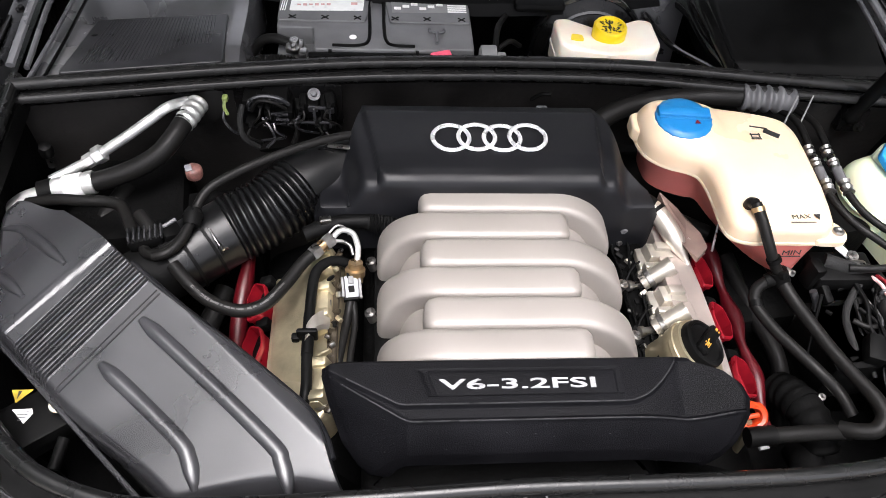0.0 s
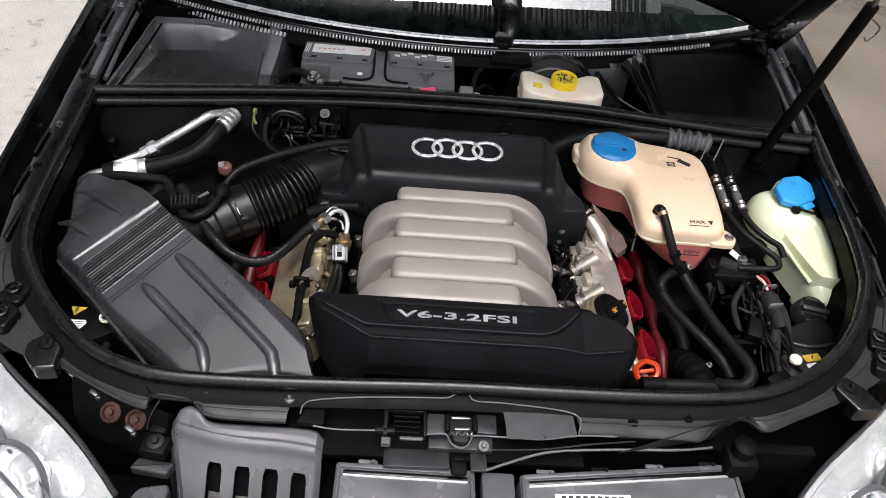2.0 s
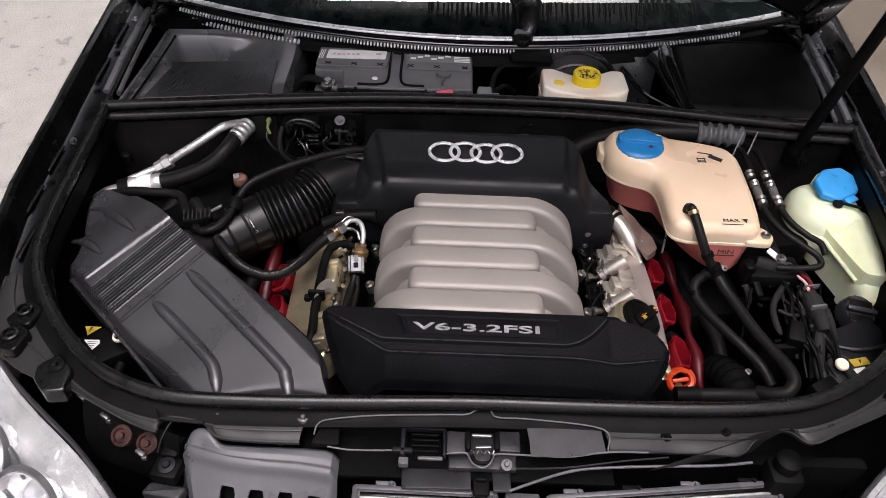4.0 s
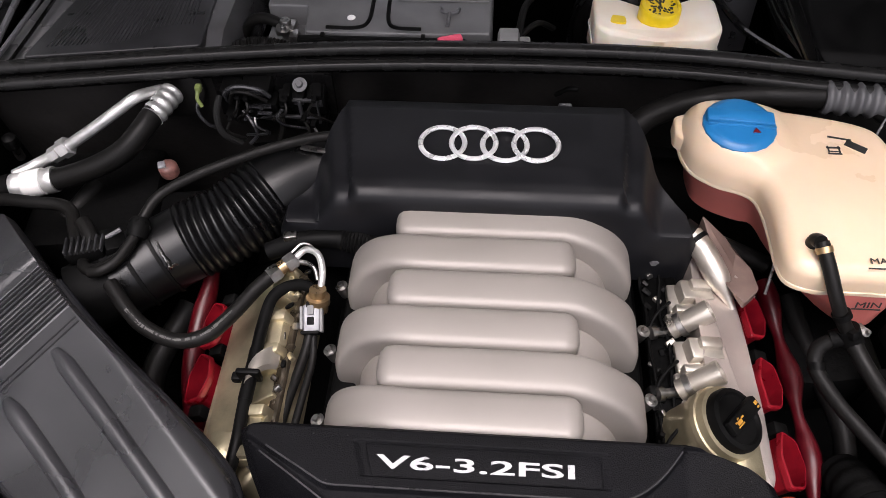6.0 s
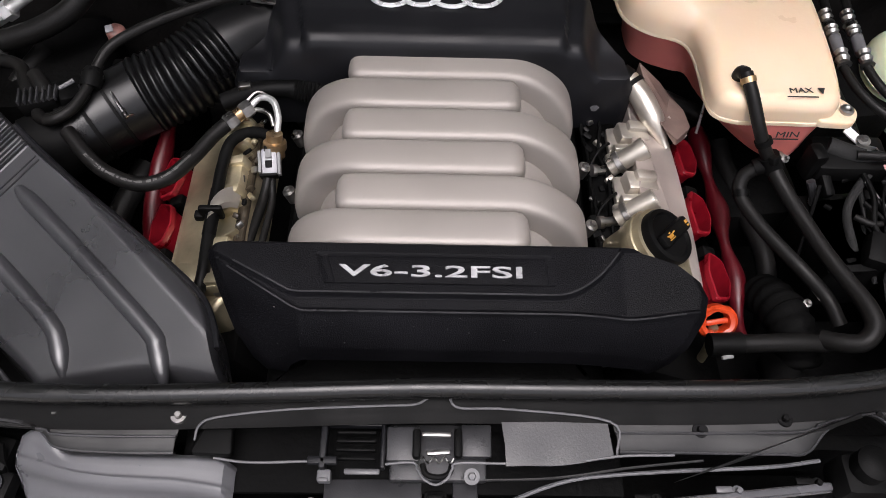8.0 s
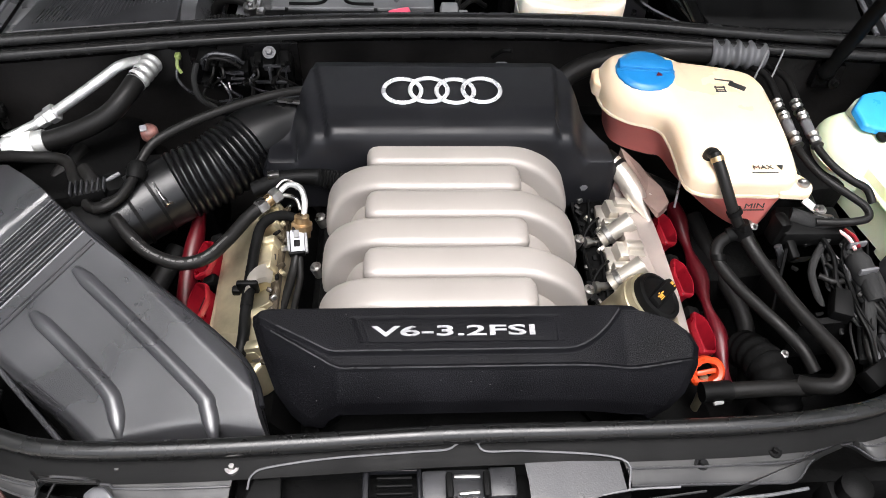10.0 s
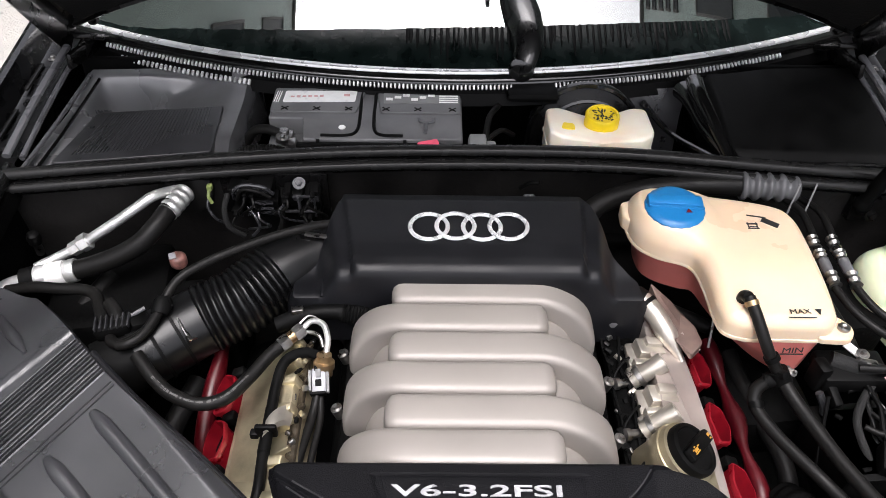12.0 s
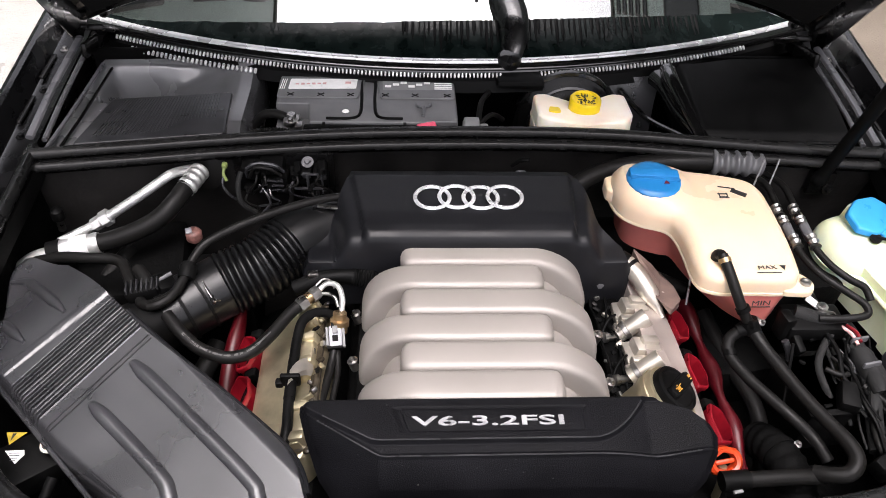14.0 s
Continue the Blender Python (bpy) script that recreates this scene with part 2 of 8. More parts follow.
def prism(poly, z0, z1, bev=0.0, segs=3, shape=None, both=False):
    """An outline in plan pulled up from z0 to z1, its top edge rounded; shape(x, y) adds to the top's height."""
    bm = bmesh.new()
    low = [bm.verts.new((p[0], p[1], z0)) for p in poly]
    f = bm.faces.new(low)
    res = bmesh.ops.extrude_face_region(bm, geom=[f])
    top = [v for v in res["geom"] if isinstance(v, bmesh.types.BMVert)]
    for v in top:
        v.co.z = z1
    if bev:
        zs = (z1,) if not both else (z1, z0)
        edges = [e for e in bm.edges if any(abs(e.verts[0].co.z - z) < 1e-6 and abs(e.verts[1].co.z - z) < 1e-6 for z in zs)]
        bmesh.ops.bevel(bm, geom=edges, offset=bev, segments=segs, affect='EDGES', profile=0.5)
    if shape:
        mid = (z0 + z1) / 2
        for v in bm.verts:
            if v.co.z > mid:
                v.co.z += shape(v.co.x, v.co.y)
    return bm


def lathe(profile, n=24, m=Matrix.Identity(4), wob=None):
    """A profile of (radius, height) turned round the z axis, then laid by m."""
    bm = bmesh.new()
    rings = []
    for r, z in profile:
        if r < 1e-6:
            rings.append([bm.verts.new((0, 0, z))])
        else:
            row = []
            for i in range(n):
                a = 2 * math.pi * i / n
                q = r if wob is None else wob(r, z, a)
                row.append(bm.verts.new((q * math.cos(a), q * math.sin(a), z)))
            rings.append(row)
    for a, b in zip(rings, rings[1:]):
        for i in range(n):
            j = (i + 1) % n
            if len(a) == 1 and len(b) == 1:
                continue
            if len(a) == 1:
                bm.faces.new((a[0], b[i], b[j]))
            elif len(b) == 1:
                bm.faces.new((a[i], a[j], b[0]))
            else:
                bm.faces.new((a[i], a[j], b[j], b[i]))
    return moved(bm, m)


def spline(pts, steps=8, closed=False):
    """A smooth line through the points."""
    p = [Vector(q) for q in pts]
    n = len(p)
    if n == 2 and not closed:
        return [p[0].lerp(p[1], i / steps) for i in range(steps + 1)]
    out = []
    for i in range(n if closed else n - 1):
        p1, p2 = p[i], p[(i + 1) % n]
        p0 = p[i - 1] if (closed or i > 0) else p1 * 2 - p2
        p3 = p[(i + 2) % n] if (closed or i + 2 < n) else p2 * 2 - p1
        for s in range(steps):
            t = s / steps
            out.append(0.5 * (2 * p1 + (p2 - p0) * t + (2 * p0 - 5 * p1 + 4 * p2 - p3) * t * t + (3 * p1 - p0 - 3 * p2 + p3) * t ** 3))
    if not closed:
        out.append(p[-1])
    return out


def tube(pts, r, n=12, steps=8, rf=None, flat=1.0):
    """A round hose along a smooth line; rf(s, whole) gives the radius at the length s."""
    line = spline(pts, steps)
    bm = bmesh.new()
    lens = [0.0]
    for a, b in zip(line, line[1:]):
        lens.append(lens[-1] + (b - a).length)
    side = None
    rings = []
    for i, p in enumerate(line):
        d = (line[min(i + 1, len(line) - 1)] - line[max(i - 1, 0)]).normalized()
        if side is None:
            side = d.cross(Vector((0, 0, 1)))
            if side.length < 0.1:
                side = d.cross(Vector((0, 1, 0)))
        side = (side - d * side.dot(d)).normalized()
        up = side.cross(d)
        q = r if rf is None else rf(lens[i], lens[-1])
        rings.append([bm.verts.new(p + side * (q * math.cos(2 * math.pi * k / n)) + up * (q * flat * math.sin(2 * math.pi * k / n))) for k in range(n)])
    for a, b in zip(rings, rings[1:]):
        for k in range(n):
            j = (k + 1) % n
            bm.faces.new((a[k], a[j], b[j], b[k]))
    bm.faces.new(rings[0][::-1])
    bm.faces.new(rings[-1])
    return bm


def loft(rows, closed=False, thick=0.0, cap=False):
    """A skin over rows of points; closed joins the ends of each row; thick gives it a back."""
    bm = bmesh.new()
    v = [[bm.verts.new(p) for p in row] for row in rows]
    for a, b in zip(v, v[1:]):
        for k in range(len(a) - (0 if closed else 1)):
            j = (k + 1) % len(a)
            bm.faces.new((a[k], a[j], b[j], b[k]))
    if cap:
        bm.faces.new(v[0][::-1])
        bm.faces.new(v[-1])
    if thick:
        bmesh.ops.recalc_face_normals(bm, faces=bm.faces)
        bmesh.ops.solidify(bm, geom=bm.faces[:], thickness=thick)
    return bm


def relief(f, nu, nv, bottom):
    """A height field f(u, v) -> point, u and v from 0 to 1, closed by walls down to the height bottom."""
    bm = bmesh.new()
    g = [[bm.verts.new(f(i / nu, j / nv)) for j in range(nv + 1)] for i in range(nu + 1)]
    for i in range(nu):
        for j in range(nv):
            bm.faces.new((g[i][j], g[i + 1][j], g[i + 1][j + 1], g[i][j + 1]))
    rim = [g[i][0] for i in range(nu + 1)] + [g[nu][j] for j in range(1, nv + 1)]
    rim += [g[i][nv] for i in range(nu - 1, -1, -1)] + [g[0][j] for j in range(nv - 1, 0, -1)]
    low = [bm.verts.new((w.co.x, w.co.y, bottom)) for w in rim]
    for k in range(len(rim)):
        j = (k + 1) % len(rim)
        bm.faces.new((rim[k], rim[j], low[j], low[k]))
    bm.faces.new(low)
    return bm


def shell(pts, z0, z1, r, dome, segs=7, per=5, mid=None):
    """A moulded shell: a smooth closed outline pulled up with a round shoulder, its top shaped by dome(x, y)."""
    line = spline([(p[0], p[1], 0) for p in pts], per, closed=True)
    n = len(line)
    nor = []
    for i in range(n):
        d = line[(i + 2) % n] - line[i - 2]
        nor.append(Vector((-d.y, d.x, 0)).normalized())
    area = sum(line[i - 1].x * line[i].y - line[i].x * line[i - 1].y for i in range(n))
    sg = 1 if area > 0 else -1
    rows = [[(p.x, p.y, z0) for p in line]]
    for k in range(segs + 1):
        a = math.pi / 2 * k / segs
        ins = r * (1 - math.cos(a))
        rows.append([(p.x + q.x * sg * ins, p.y + q.y * sg * ins, z1 - r + r * math.sin(a)) for p, q in zip(line, nor)])
    top = rows[-1]
    cx, cy = mid if mid else (sum(p[0] for p in top) / n, sum(p[1] for p in top) / n)
    for k in range(1, 13):
        f = 1 - k / 12.5
        rows.append([(cx + (p[0] - cx) * f, cy + (p[1] - cy) * f, z1) for p in top])
    for j in range(1, len(rows)):
        w = min(1.0, j / segs)
        rows[j] = [(x, y, z + dome(x, y) * w) for x, y, z in rows[j]]
    return loft(rows, closed=True, cap=True)


def ramp(x, a, b):
    """Smooth step from 0 at a to 1 at b."""
    t = max(0.0, min(1.0, (x - a) / (b - a)))
    return t * t * (3 - 2 * t)


def curve_at(table, x):
    """Straight interpolation in a table of (x, value) pairs."""
    if x <= table[0][0]:
        return table[0][1]
    for (a, p), (b, q) in zip(table, table[1:]):
        if x <= b:
            return p + (q - p) * (x - a) / (b - a)
    return table[-1][1]


def aim(p, d, spin=0.0):
    """A pose at p whose z axis points along d."""
    return Matrix.Translation(p) @ Vector(d).to_track_quat('Z', 'Y').to_matrix().to_4x4() @ pose(0, 0, 0, 0, 0, spin)


def writing(text, size, m, depth=0.0008, width=0.0, bold=0.0):
    """Letters as a mesh, lying in the xy plane of the pose m, centred, drawn out to the width."""
    cu = bpy.data.curves.new("letters", 'FONT')
    cu.body, cu.size, cu.extrude, cu.offset = text, size, depth, bold
    cu.align_x, cu.align_y = 'CENTER', 'CENTER'
    cu.resolution_u = 3
    tmp = new("letters", cu)
    bpy.context.view_layer.update()
    me = bpy.data.meshes.new_from_object(tmp.evaluated_get(bpy.context.evaluated_depsgraph_get()))
    bpy.data.objects.remove(tmp)
    bm = bmesh.new()
    bm.from_mesh(me)
    bpy.data.meshes.remove(me)
    xs = [v.co.x for v in bm.verts]
    bmesh.ops.scale(bm, vec=(width / (max(xs) - min(xs)) if width else 1, 1, 1), verts=bm.verts)
    return moved(bm, m)


def bolt(p, d=(0, 0, 1), r=0.006):
    """Hexagon head on a washer."""
    return join(lathe([(0, 0.0), (r * 1.6, 0.0), (r * 1.6, 0.0015), (r, 0.0016), (r, 0.006), (r * 0.8, 0.0072), (0, 0.0072)], 6, aim(p, d)),
                lathe([(r * 1.2, 0.0), (r * 1.9, 0.0), (r * 1.9, 0.0012), (r * 1.2, 0.0014)], 16, aim(p, d)))

# ---- ground and street ----


def ground_sheet():
    bm = bmesh.new()
    xs = [-400, -60, -12, -4, 0, 4, 12, 60, 400]
    v = [[bm.verts.new((x, y, 0)) for y in xs] for x in xs]
    for i in range(len(xs) - 1):
        for j in range(len(xs) - 1):
            bm.faces.new((v[i][j], v[i + 1][j], v[i + 1][j + 1], v[i][j + 1]))
    return tagged(part("ground", bm, GROUND), "wet light grey concrete yard around the car", "ground", kind="structure")


ground_sheet()
# added speckled slab; its pale colour also holds the brighter light on this side
tagged(part("pavement", box((-3.3, 4.0, 0.03), (4.4, 26.0, 0.06), 0.01), PAVING), "wet concrete pavement beside the car, paled for the brighter light there", "pavement", kind="structure")


def street_house(x, y0, y1, height, face):
    """A plain rendered house with rows of tall windows; face is the side (+1 or -1 along x) with the windows."""
    h = thing("house", "grey-green rendered house with rows of tall windows", "house", at=(x, (y0 + y1) / 2, 0), group="houses along the yard")
    part("wall", box((x - face * 4, (y0 + y1) / 2, height / 2), (8, y1 - y0, height), 0.03), RENDER, h)
    part("roof", box((x - face * 4, (y0 + y1) / 2, height + 0.12), (8.2, y1 - y0 + 0.2, 0.24), 0.08), ROOF, h)
    floors = int(height // 3.4)
    n = int((y1 - y0) // 1.5)
    for k in range(floors):
        for i in range(n):
            c = (x + face * 0.02, y0 + (i + 0.5) * (y1 - y0) / n, 1.9 + 3.4 * k)
            # the top storey of one house has stacks of slit windows instead of tall ones
            slits = [(c[2] - 1.1 + 0.55 * q, 0.26) for q in range(5)] if k == floors - 1 and face < 0 else [(c[2], 1.9)]
            for z, tall in slits:
                w = part("window", join(box((c[0], c[1] - 0.36, z), (0.1, 0.08, tall), 0.01), box((c[0], c[1] + 0.36, z), (0.1, 0.08, tall), 0.01),
                                        box((c[0], c[1], z + tall / 2), (0.1, 0.80, 0.06), 0.01)), ROOF, h)
                part("pane", box((c[0], c[1], z), (0.05, 0.66, tall - 0.06), 0), PANE, w)


street_house(-6.5, -6.0, 22.0, 17.6, 1)
street_house(8.5, -6.0, 22.0, 17.1, -1)

# ---- car body ----
# seal line: plan of the engine bay's rim, its height follows y
SEAL_Z = [(0.36, 0.91), (0.45, 0.914), (0.6, 0.922), (0.8, 0.934), (1.08, 0.95), (1.5, 1.0), (2.0, 1.03)]
RIM_L = [(-0.784, 1.085), (-0.779, 0.977), (-0.775, 0.826), (-0.768, 0.702), (-0.751, 0.62), (-0.709, 0.546), (-0.655, 0.482), (-0.586, 0.42), (-0.515, 0.386), (-0.444, 0.371), (-0.326, 0.369), (-0.19, 0.373)]
RIM_R = [(-0.016, 0.38), (0.161, 0.381), (0.297, 0.383), (0.40, 0.389), (0.480, 0.401), (0.536, 0.421), (0.588, 0.449), (0.634, 0.483), (0.666, 0.513), (0.700, 0.554), (0.724, 0.592), (0.750, 0.640), (0.767, 0.690), (0.781, 0.78), (0.789, 0.896), (0.793, 1.005), (0.803, 1.085)]
RIM = RIM_L + RIM_R


def rim_z(y):
    return curve_at(SEAL_Z, y)


car = thing("car", "black saloon car with the bonnet raised over its engine bay", "car", at=(0, 1.5, 0))


def outward(line, i):
    a, b = line[max(i - 1, 0)], line[min(i + 1, len(line) - 1)]
    d = (b - a)
    return Vector((d.y, -d.x, 0)).normalized()


def bay_rim():
    line = spline([(x, y, 0) for x, y in RIM], 8)
    rubber = [(p.x, p.y, rim_z(p.y)) for p in line]
    part("bonnet_seal", tube(rubber, 0.0105, 12, 1, flat=1.15), SEAL, car, "continuous black rubber bulb seal around the bay", angle=60)
    # flange under the seal, then the painted panel that falls away outward
    rows = []
    for i, p in enumerate(line):
        o = outward(line, i)
        z = rim_z(p.y)
        row = []
        for d, dz in ((-0.012, -0.045), (-0.012, -0.03), (-0.010, -0.012), (0.012, -0.012), (0.018, -0.016), (0.024, -0.018), (0.030, -0.019)):
            row.append((p.x + o.x * d, p.y + o.y * d, z + dz))
        rows.append(row)
    part("rim_flange", loft(rows, thick=0.002), DARK, car)
    # sheet panels between the seal and the headlights, each with a rolled outer edge and a pressed bead
    left = [(-0.806, 0.62), (-0.790, 0.53), (-0.741, 0.462), (-0.681, 0.428), (-0.630, 0.414), (-0.579, 0.388), (-0.518, 0.358), (-0.474, 0.343), (-0.471, 0.358), (-0.451, 0.374), (-0.418, 0.367), (-0.396, 0.350), (-0.378, 0.337), (-0.327, 0.333), (-0.263, 0.333)]
    right = [(0.186, 0.340), (0.26, 0.340), (0.347, 0.340), (0.378, 0.342), (0.408, 0.368), (0.455, 0.384), (0.487, 0.364), (0.542, 0.387), (0.637, 0.431), (0.715, 0.475), (0.775, 0.53), (0.812, 0.62)]
    for pts in (left, right):
        rows = []
        bead = []
        for q in spline([(x, y + NOSE.y, 0) for x, y in pts], 6):
            p = min(line, key=lambda w: (w - q).length)
            o = outward(line, line.index(p))
            a = Vector((p.x + o.x * 0.029, p.y + o.y * 0.029, rim_z(p.y) - 0.0195))
            b = Vector((q.x, q.y, 0.850 + NOSE.z + 0.018 * ramp(q.y, 0.45, 0.62)))
            row = []
            for t in [k / 10 for k in range(11)]:
                w = a.lerp(b, t)
                w.z += 0.0022 * ramp(t, 0.30, 0.38) * ramp(t, 1.0, 0.55) - 0.0015 * ramp(t, 0.92, 1.0)
                row.append(w)
            row.append(Vector((b.x, b.y + 0.001, b.z - 0.009)))
            rows.append(row)
            bead.append(a.lerp(b, 0.36) + Vector((0, 0, 0.003)))
        f = part("lock_panel", loft(rows, thick=0.002), PANEL, car, "dusty black sheet panel in front of the seal")
        # bead and edge are paler than the panel: edge light in their colour
        part("bead", tube(bead, 0.0014, 6, 1), LOCKGREY, f)
        part("outer_edge", tube([r[-2] for r in rows], 0.0014, 6, 1), LOCKGREY, f)
    # brackets, bosses and clips on the corner panels
    shift[0] = NOSE
    for s, tab, bo, bosses in ((-1, [(-0.674, 0.415), (-0.677, 0.440), (-0.652, 0.463), (-0.620, 0.434), (-0.618, 0.395), (-0.650, 0.391)], (-0.647, 0.438), ((-0.737, 0.540), (-0.737, 0.489))),
                               (1, [(0.619, 0.446), (0.650, 0.470), (0.680, 0.440), (0.690, 0.405), (0.645, 0.400)], (0.648, 0.446), ((0.742, 0.554), (0.730, 0.505)))):
        h = part("corner_bracket", prism(rounded(tab, 0.007), 0.838, 0.867, 0.004), PAINT, car, "black pressed steel bracket bolted to the corner")
        part("washer", lathe([(0.006, 0.0), (0.012, 0.0), (0.012, 0.002), (0.006, 0.003)], 20, aim((*bo, 0.867), (0, 0, 1))), PAINT_DUSTY, h)
        part("bolt", bolt((*bo, 0.869), r=0.0045), PAINT, h)
        for x, y in bosses:
            e = part("adjuster_plate", prism(rounded([(x - 0.026, y - 0.02), (x + 0.018, y - 0.030), (x + 0.028, y + 0.010), (x - 0.004, y + 0.030)], 0.010), 0.84, 0.8725, 0.004), PAINT_DUSTY, h)
            part("adjuster_boss", lathe([(0.013, 0), (0.013, 0.005), (0.0095, 0.006), (0.0085, 0.002), (0.0045, 0.002), (0.004, 0.007), (0, 0.007)], 20, aim((x, y, 0.8725), (0, 0, 1))), PAINT, e)
    for x, y, z in ((-0.531, 0.350, 0.822), (-0.490, 0.339, 0.822)):
        e = part("stained_mount", lathe([(0.016, -0.02), (0.016, 0.0), (0.011, 0.003), (0.010, -0.002), (0.005, -0.002), (0.005, 0.004), (0, 0.004)], 20, aim((x, y, z), (-0.1, -0.55, 0.8))), RUST, car, "brownish stained clip")
    part("mount_rail", loft([[(-0.60 + 0.16 * t, 0.398 - 0.055 * t, 0.838), (-0.60 + 0.16 * t, 0.386 - 0.055 * t, 0.826), (-0.60 + 0.16 * t, 0.368 - 0.055 * t, 0.79), (-0.60 + 0.16 * t, 0.363 - 0.055 * t, 0.74)] for t in (0, 0.25, 0.5, 0.75, 1)], thick=0.003), CAVITY, car)
    for x, y, z in ((-0.494, 0.323, 0.822), (-0.562, 0.377, 0.830), (-0.607, 0.408, 0.834)):
        part("scuffed_lug", join(box((x, y, z), (0.016, 0.008, 0.006), 0.002, (0, 10, -30)), box((x + 0.007, y - 0.006, z - 0.004), (0.008, 0.006, 0.008), 0.002)), SATIN, car)
    for x, y, z in ((-0.387, 0.371, 0.853), (-0.262, 0.369, 0.855), (0.27, 0.362, 0.852), (0.36, 0.375, 0.853)):
        part("trim_screw", join(bolt((x, y, z), r=0.004), lathe([(0.004, 0), (0.009, 0), (0.008, 0.003), (0.004, 0.003)], 16, aim((x, y, z), (0, 0, 1)))), STEEL if x < 0 else PAINT_DUSTY, car)
    shift[0] = Vector((0, 0, 0))


bay_rim()


def fender(s):
    """Wing on the side s with its drain channel, raised edge and outer skin."""
    rows = []
    ys = [0.50 + 0.05 * i for i in range(31)]
    for y in ys:
        zx = rim_z(y)
        inner = curve_at([(0.5, 0.70), (0.65, 0.775), (0.8, 0.815), (1.08, 0.83), (2.0, 0.83)], y)
        outer = curve_at([(0.5, 0.80), (0.65, 0.845), (0.8, 0.868), (1.1, 0.885), (2.0, 0.89)], y)
        rows.append([(s * a, y, zx + b) for a, b in ((inner - 0.025, -0.03), (inner, -0.034), ((inner + outer) / 2, -0.04), (outer - 0.022, -0.038),
                                                    (outer - 0.016, 0.0), (outer - 0.013, 0.012), (outer - 0.006, 0.017), (outer + 0.004, 0.013), (outer + 0.012, -0.005),
                                                    (outer + 0.02, -0.06), (outer + 0.024, -0.25), (outer + 0.015, -0.5))])
    f = part("fender", loft(rows, thick=0.0015), PAINT, car, "glossy black front wing with a rolled edge")
    for k, y in enumerate((0.62, 0.74, 0.86, 0.99, 1.16, 1.30, 1.44)):
        x = s * (curve_at([(0.5, 0.71), (0.65, 0.785), (0.8, 0.828), (1.08, 0.843), (2.0, 0.843)], y))
        part("bolt", bolt((x, y, rim_z(y) - 0.037), r=0.0055), STEEL if k % 3 == 0 else PAINT_DUSTY, f)
    for y0, y1 in ((0.66, 0.73), (0.77, 0.85), (0.89, 0.97), (1.19, 1.28), (1.33, 1.42)):
        ym = (y0 + y1) / 2
        x = s * curve_at([(0.5, 0.72), (0.65, 0.80), (0.8, 0.845), (1.08, 0.858), (2.0, 0.858)], ym)
        part("slotted_bracket", box((x, ym, rim_z(ym) - 0.033), (0.010, y1 - y0, 0.006), 0.003, (4, 0, 0)), PAINT_DUSTY, f)
    # water rail behind the cross seal
    # the grey of both rails carries the sky highlights along them
    part("drain_rail", tube([(s * 0.80, 1.11, 0.955), (s * 0.80, 1.25, 0.975), (s * 0.795, 1.42, 0.995)], 0.008, 8, 4, flat=0.7), SCOOP, f, "drain rail, grey for the sky highlight on it")
    part("drain_rail", tube([(s * 0.775, 1.11, 0.95), (s * 0.775, 1.25, 0.97), (s * 0.77, 1.40, 0.99)], 0.005, 8, 4), SCOOP, f)
    # inner wing and suspension turret side
    rows = []
    for i in range(14):
        y = 0.52 + i * 0.045
        x = curve_at([(0.5, 0.685), (0.62, 0.765), (0.8, 0.80), (1.2, 0.812)], y)
        rows.append([(s * (x + 0.0), y, rim_z(y) - 0.03), (s * (x - 0.01), y, rim_z(y) - 0.08), (s * (x - 0.03), y, 0.72), (s * (x - 0.06), y, 0.55), (s * (x - 0.12), y, 0.35)])
    part("inner_wing", loft(rows, thick=0.002), CAVITY, car, "matt black inner wing wall")


fender(-1)
fender(1)

# bulkhead between engine bay and water box, water box floor, engine bay floor
XSEAL = [(-0.79, 1.062), (-0.62, 1.088), (-0.46, 1.112), (-0.25, 1.136), (-0.05, 1.146), (0.15, 1.147), (0.30, 1.14), (0.447, 1.122), (0.60, 1.102), (0.72, 1.090), (0.80, 1.084)]


def bulkhead():
    line = spline([(x, y, 0.0) for x, y in XSEAL], 6)
    part("cross_seal", tube([(p.x, p.y, 0.952) for p in line], 0.0125, 12, 1, flat=0.75), DUSTRUBBER, car, "black rubber lip seal across the bulkhead", angle=60)
    part("cross_seal_lip", tube([(p.x, p.y - 0.019, 0.935) for p in line], 0.0095, 12, 1, flat=0.9), DUSTRUBBER, car, angle=60)
    part("seal_carrier", loft([[(p.x, p.y + 0.014, 0.935), (p.x, p.y + 0.006, 0.944), (p.x, p.y - 0.012, 0.942), (p.x, p.y - 0.018, 0.928), (p.x, p.y - 0.012, 0.915)] for p in line], thick=0.002), PAINT_DUSTY, car)
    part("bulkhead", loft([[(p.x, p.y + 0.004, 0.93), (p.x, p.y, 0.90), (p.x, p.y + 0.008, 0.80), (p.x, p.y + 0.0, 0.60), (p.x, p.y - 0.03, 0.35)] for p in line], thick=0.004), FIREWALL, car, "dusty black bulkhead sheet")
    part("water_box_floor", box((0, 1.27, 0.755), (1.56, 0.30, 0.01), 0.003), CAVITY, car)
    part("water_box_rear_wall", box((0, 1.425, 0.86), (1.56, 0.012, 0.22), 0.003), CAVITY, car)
    part("under_tray", box((0, 0.75, 0.30), (1.5, 0.95, 0.012), 0.003), CAVITY, car, "tray under the engine, near black for shade")
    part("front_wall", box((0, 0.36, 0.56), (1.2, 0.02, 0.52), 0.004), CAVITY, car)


bulkhead()


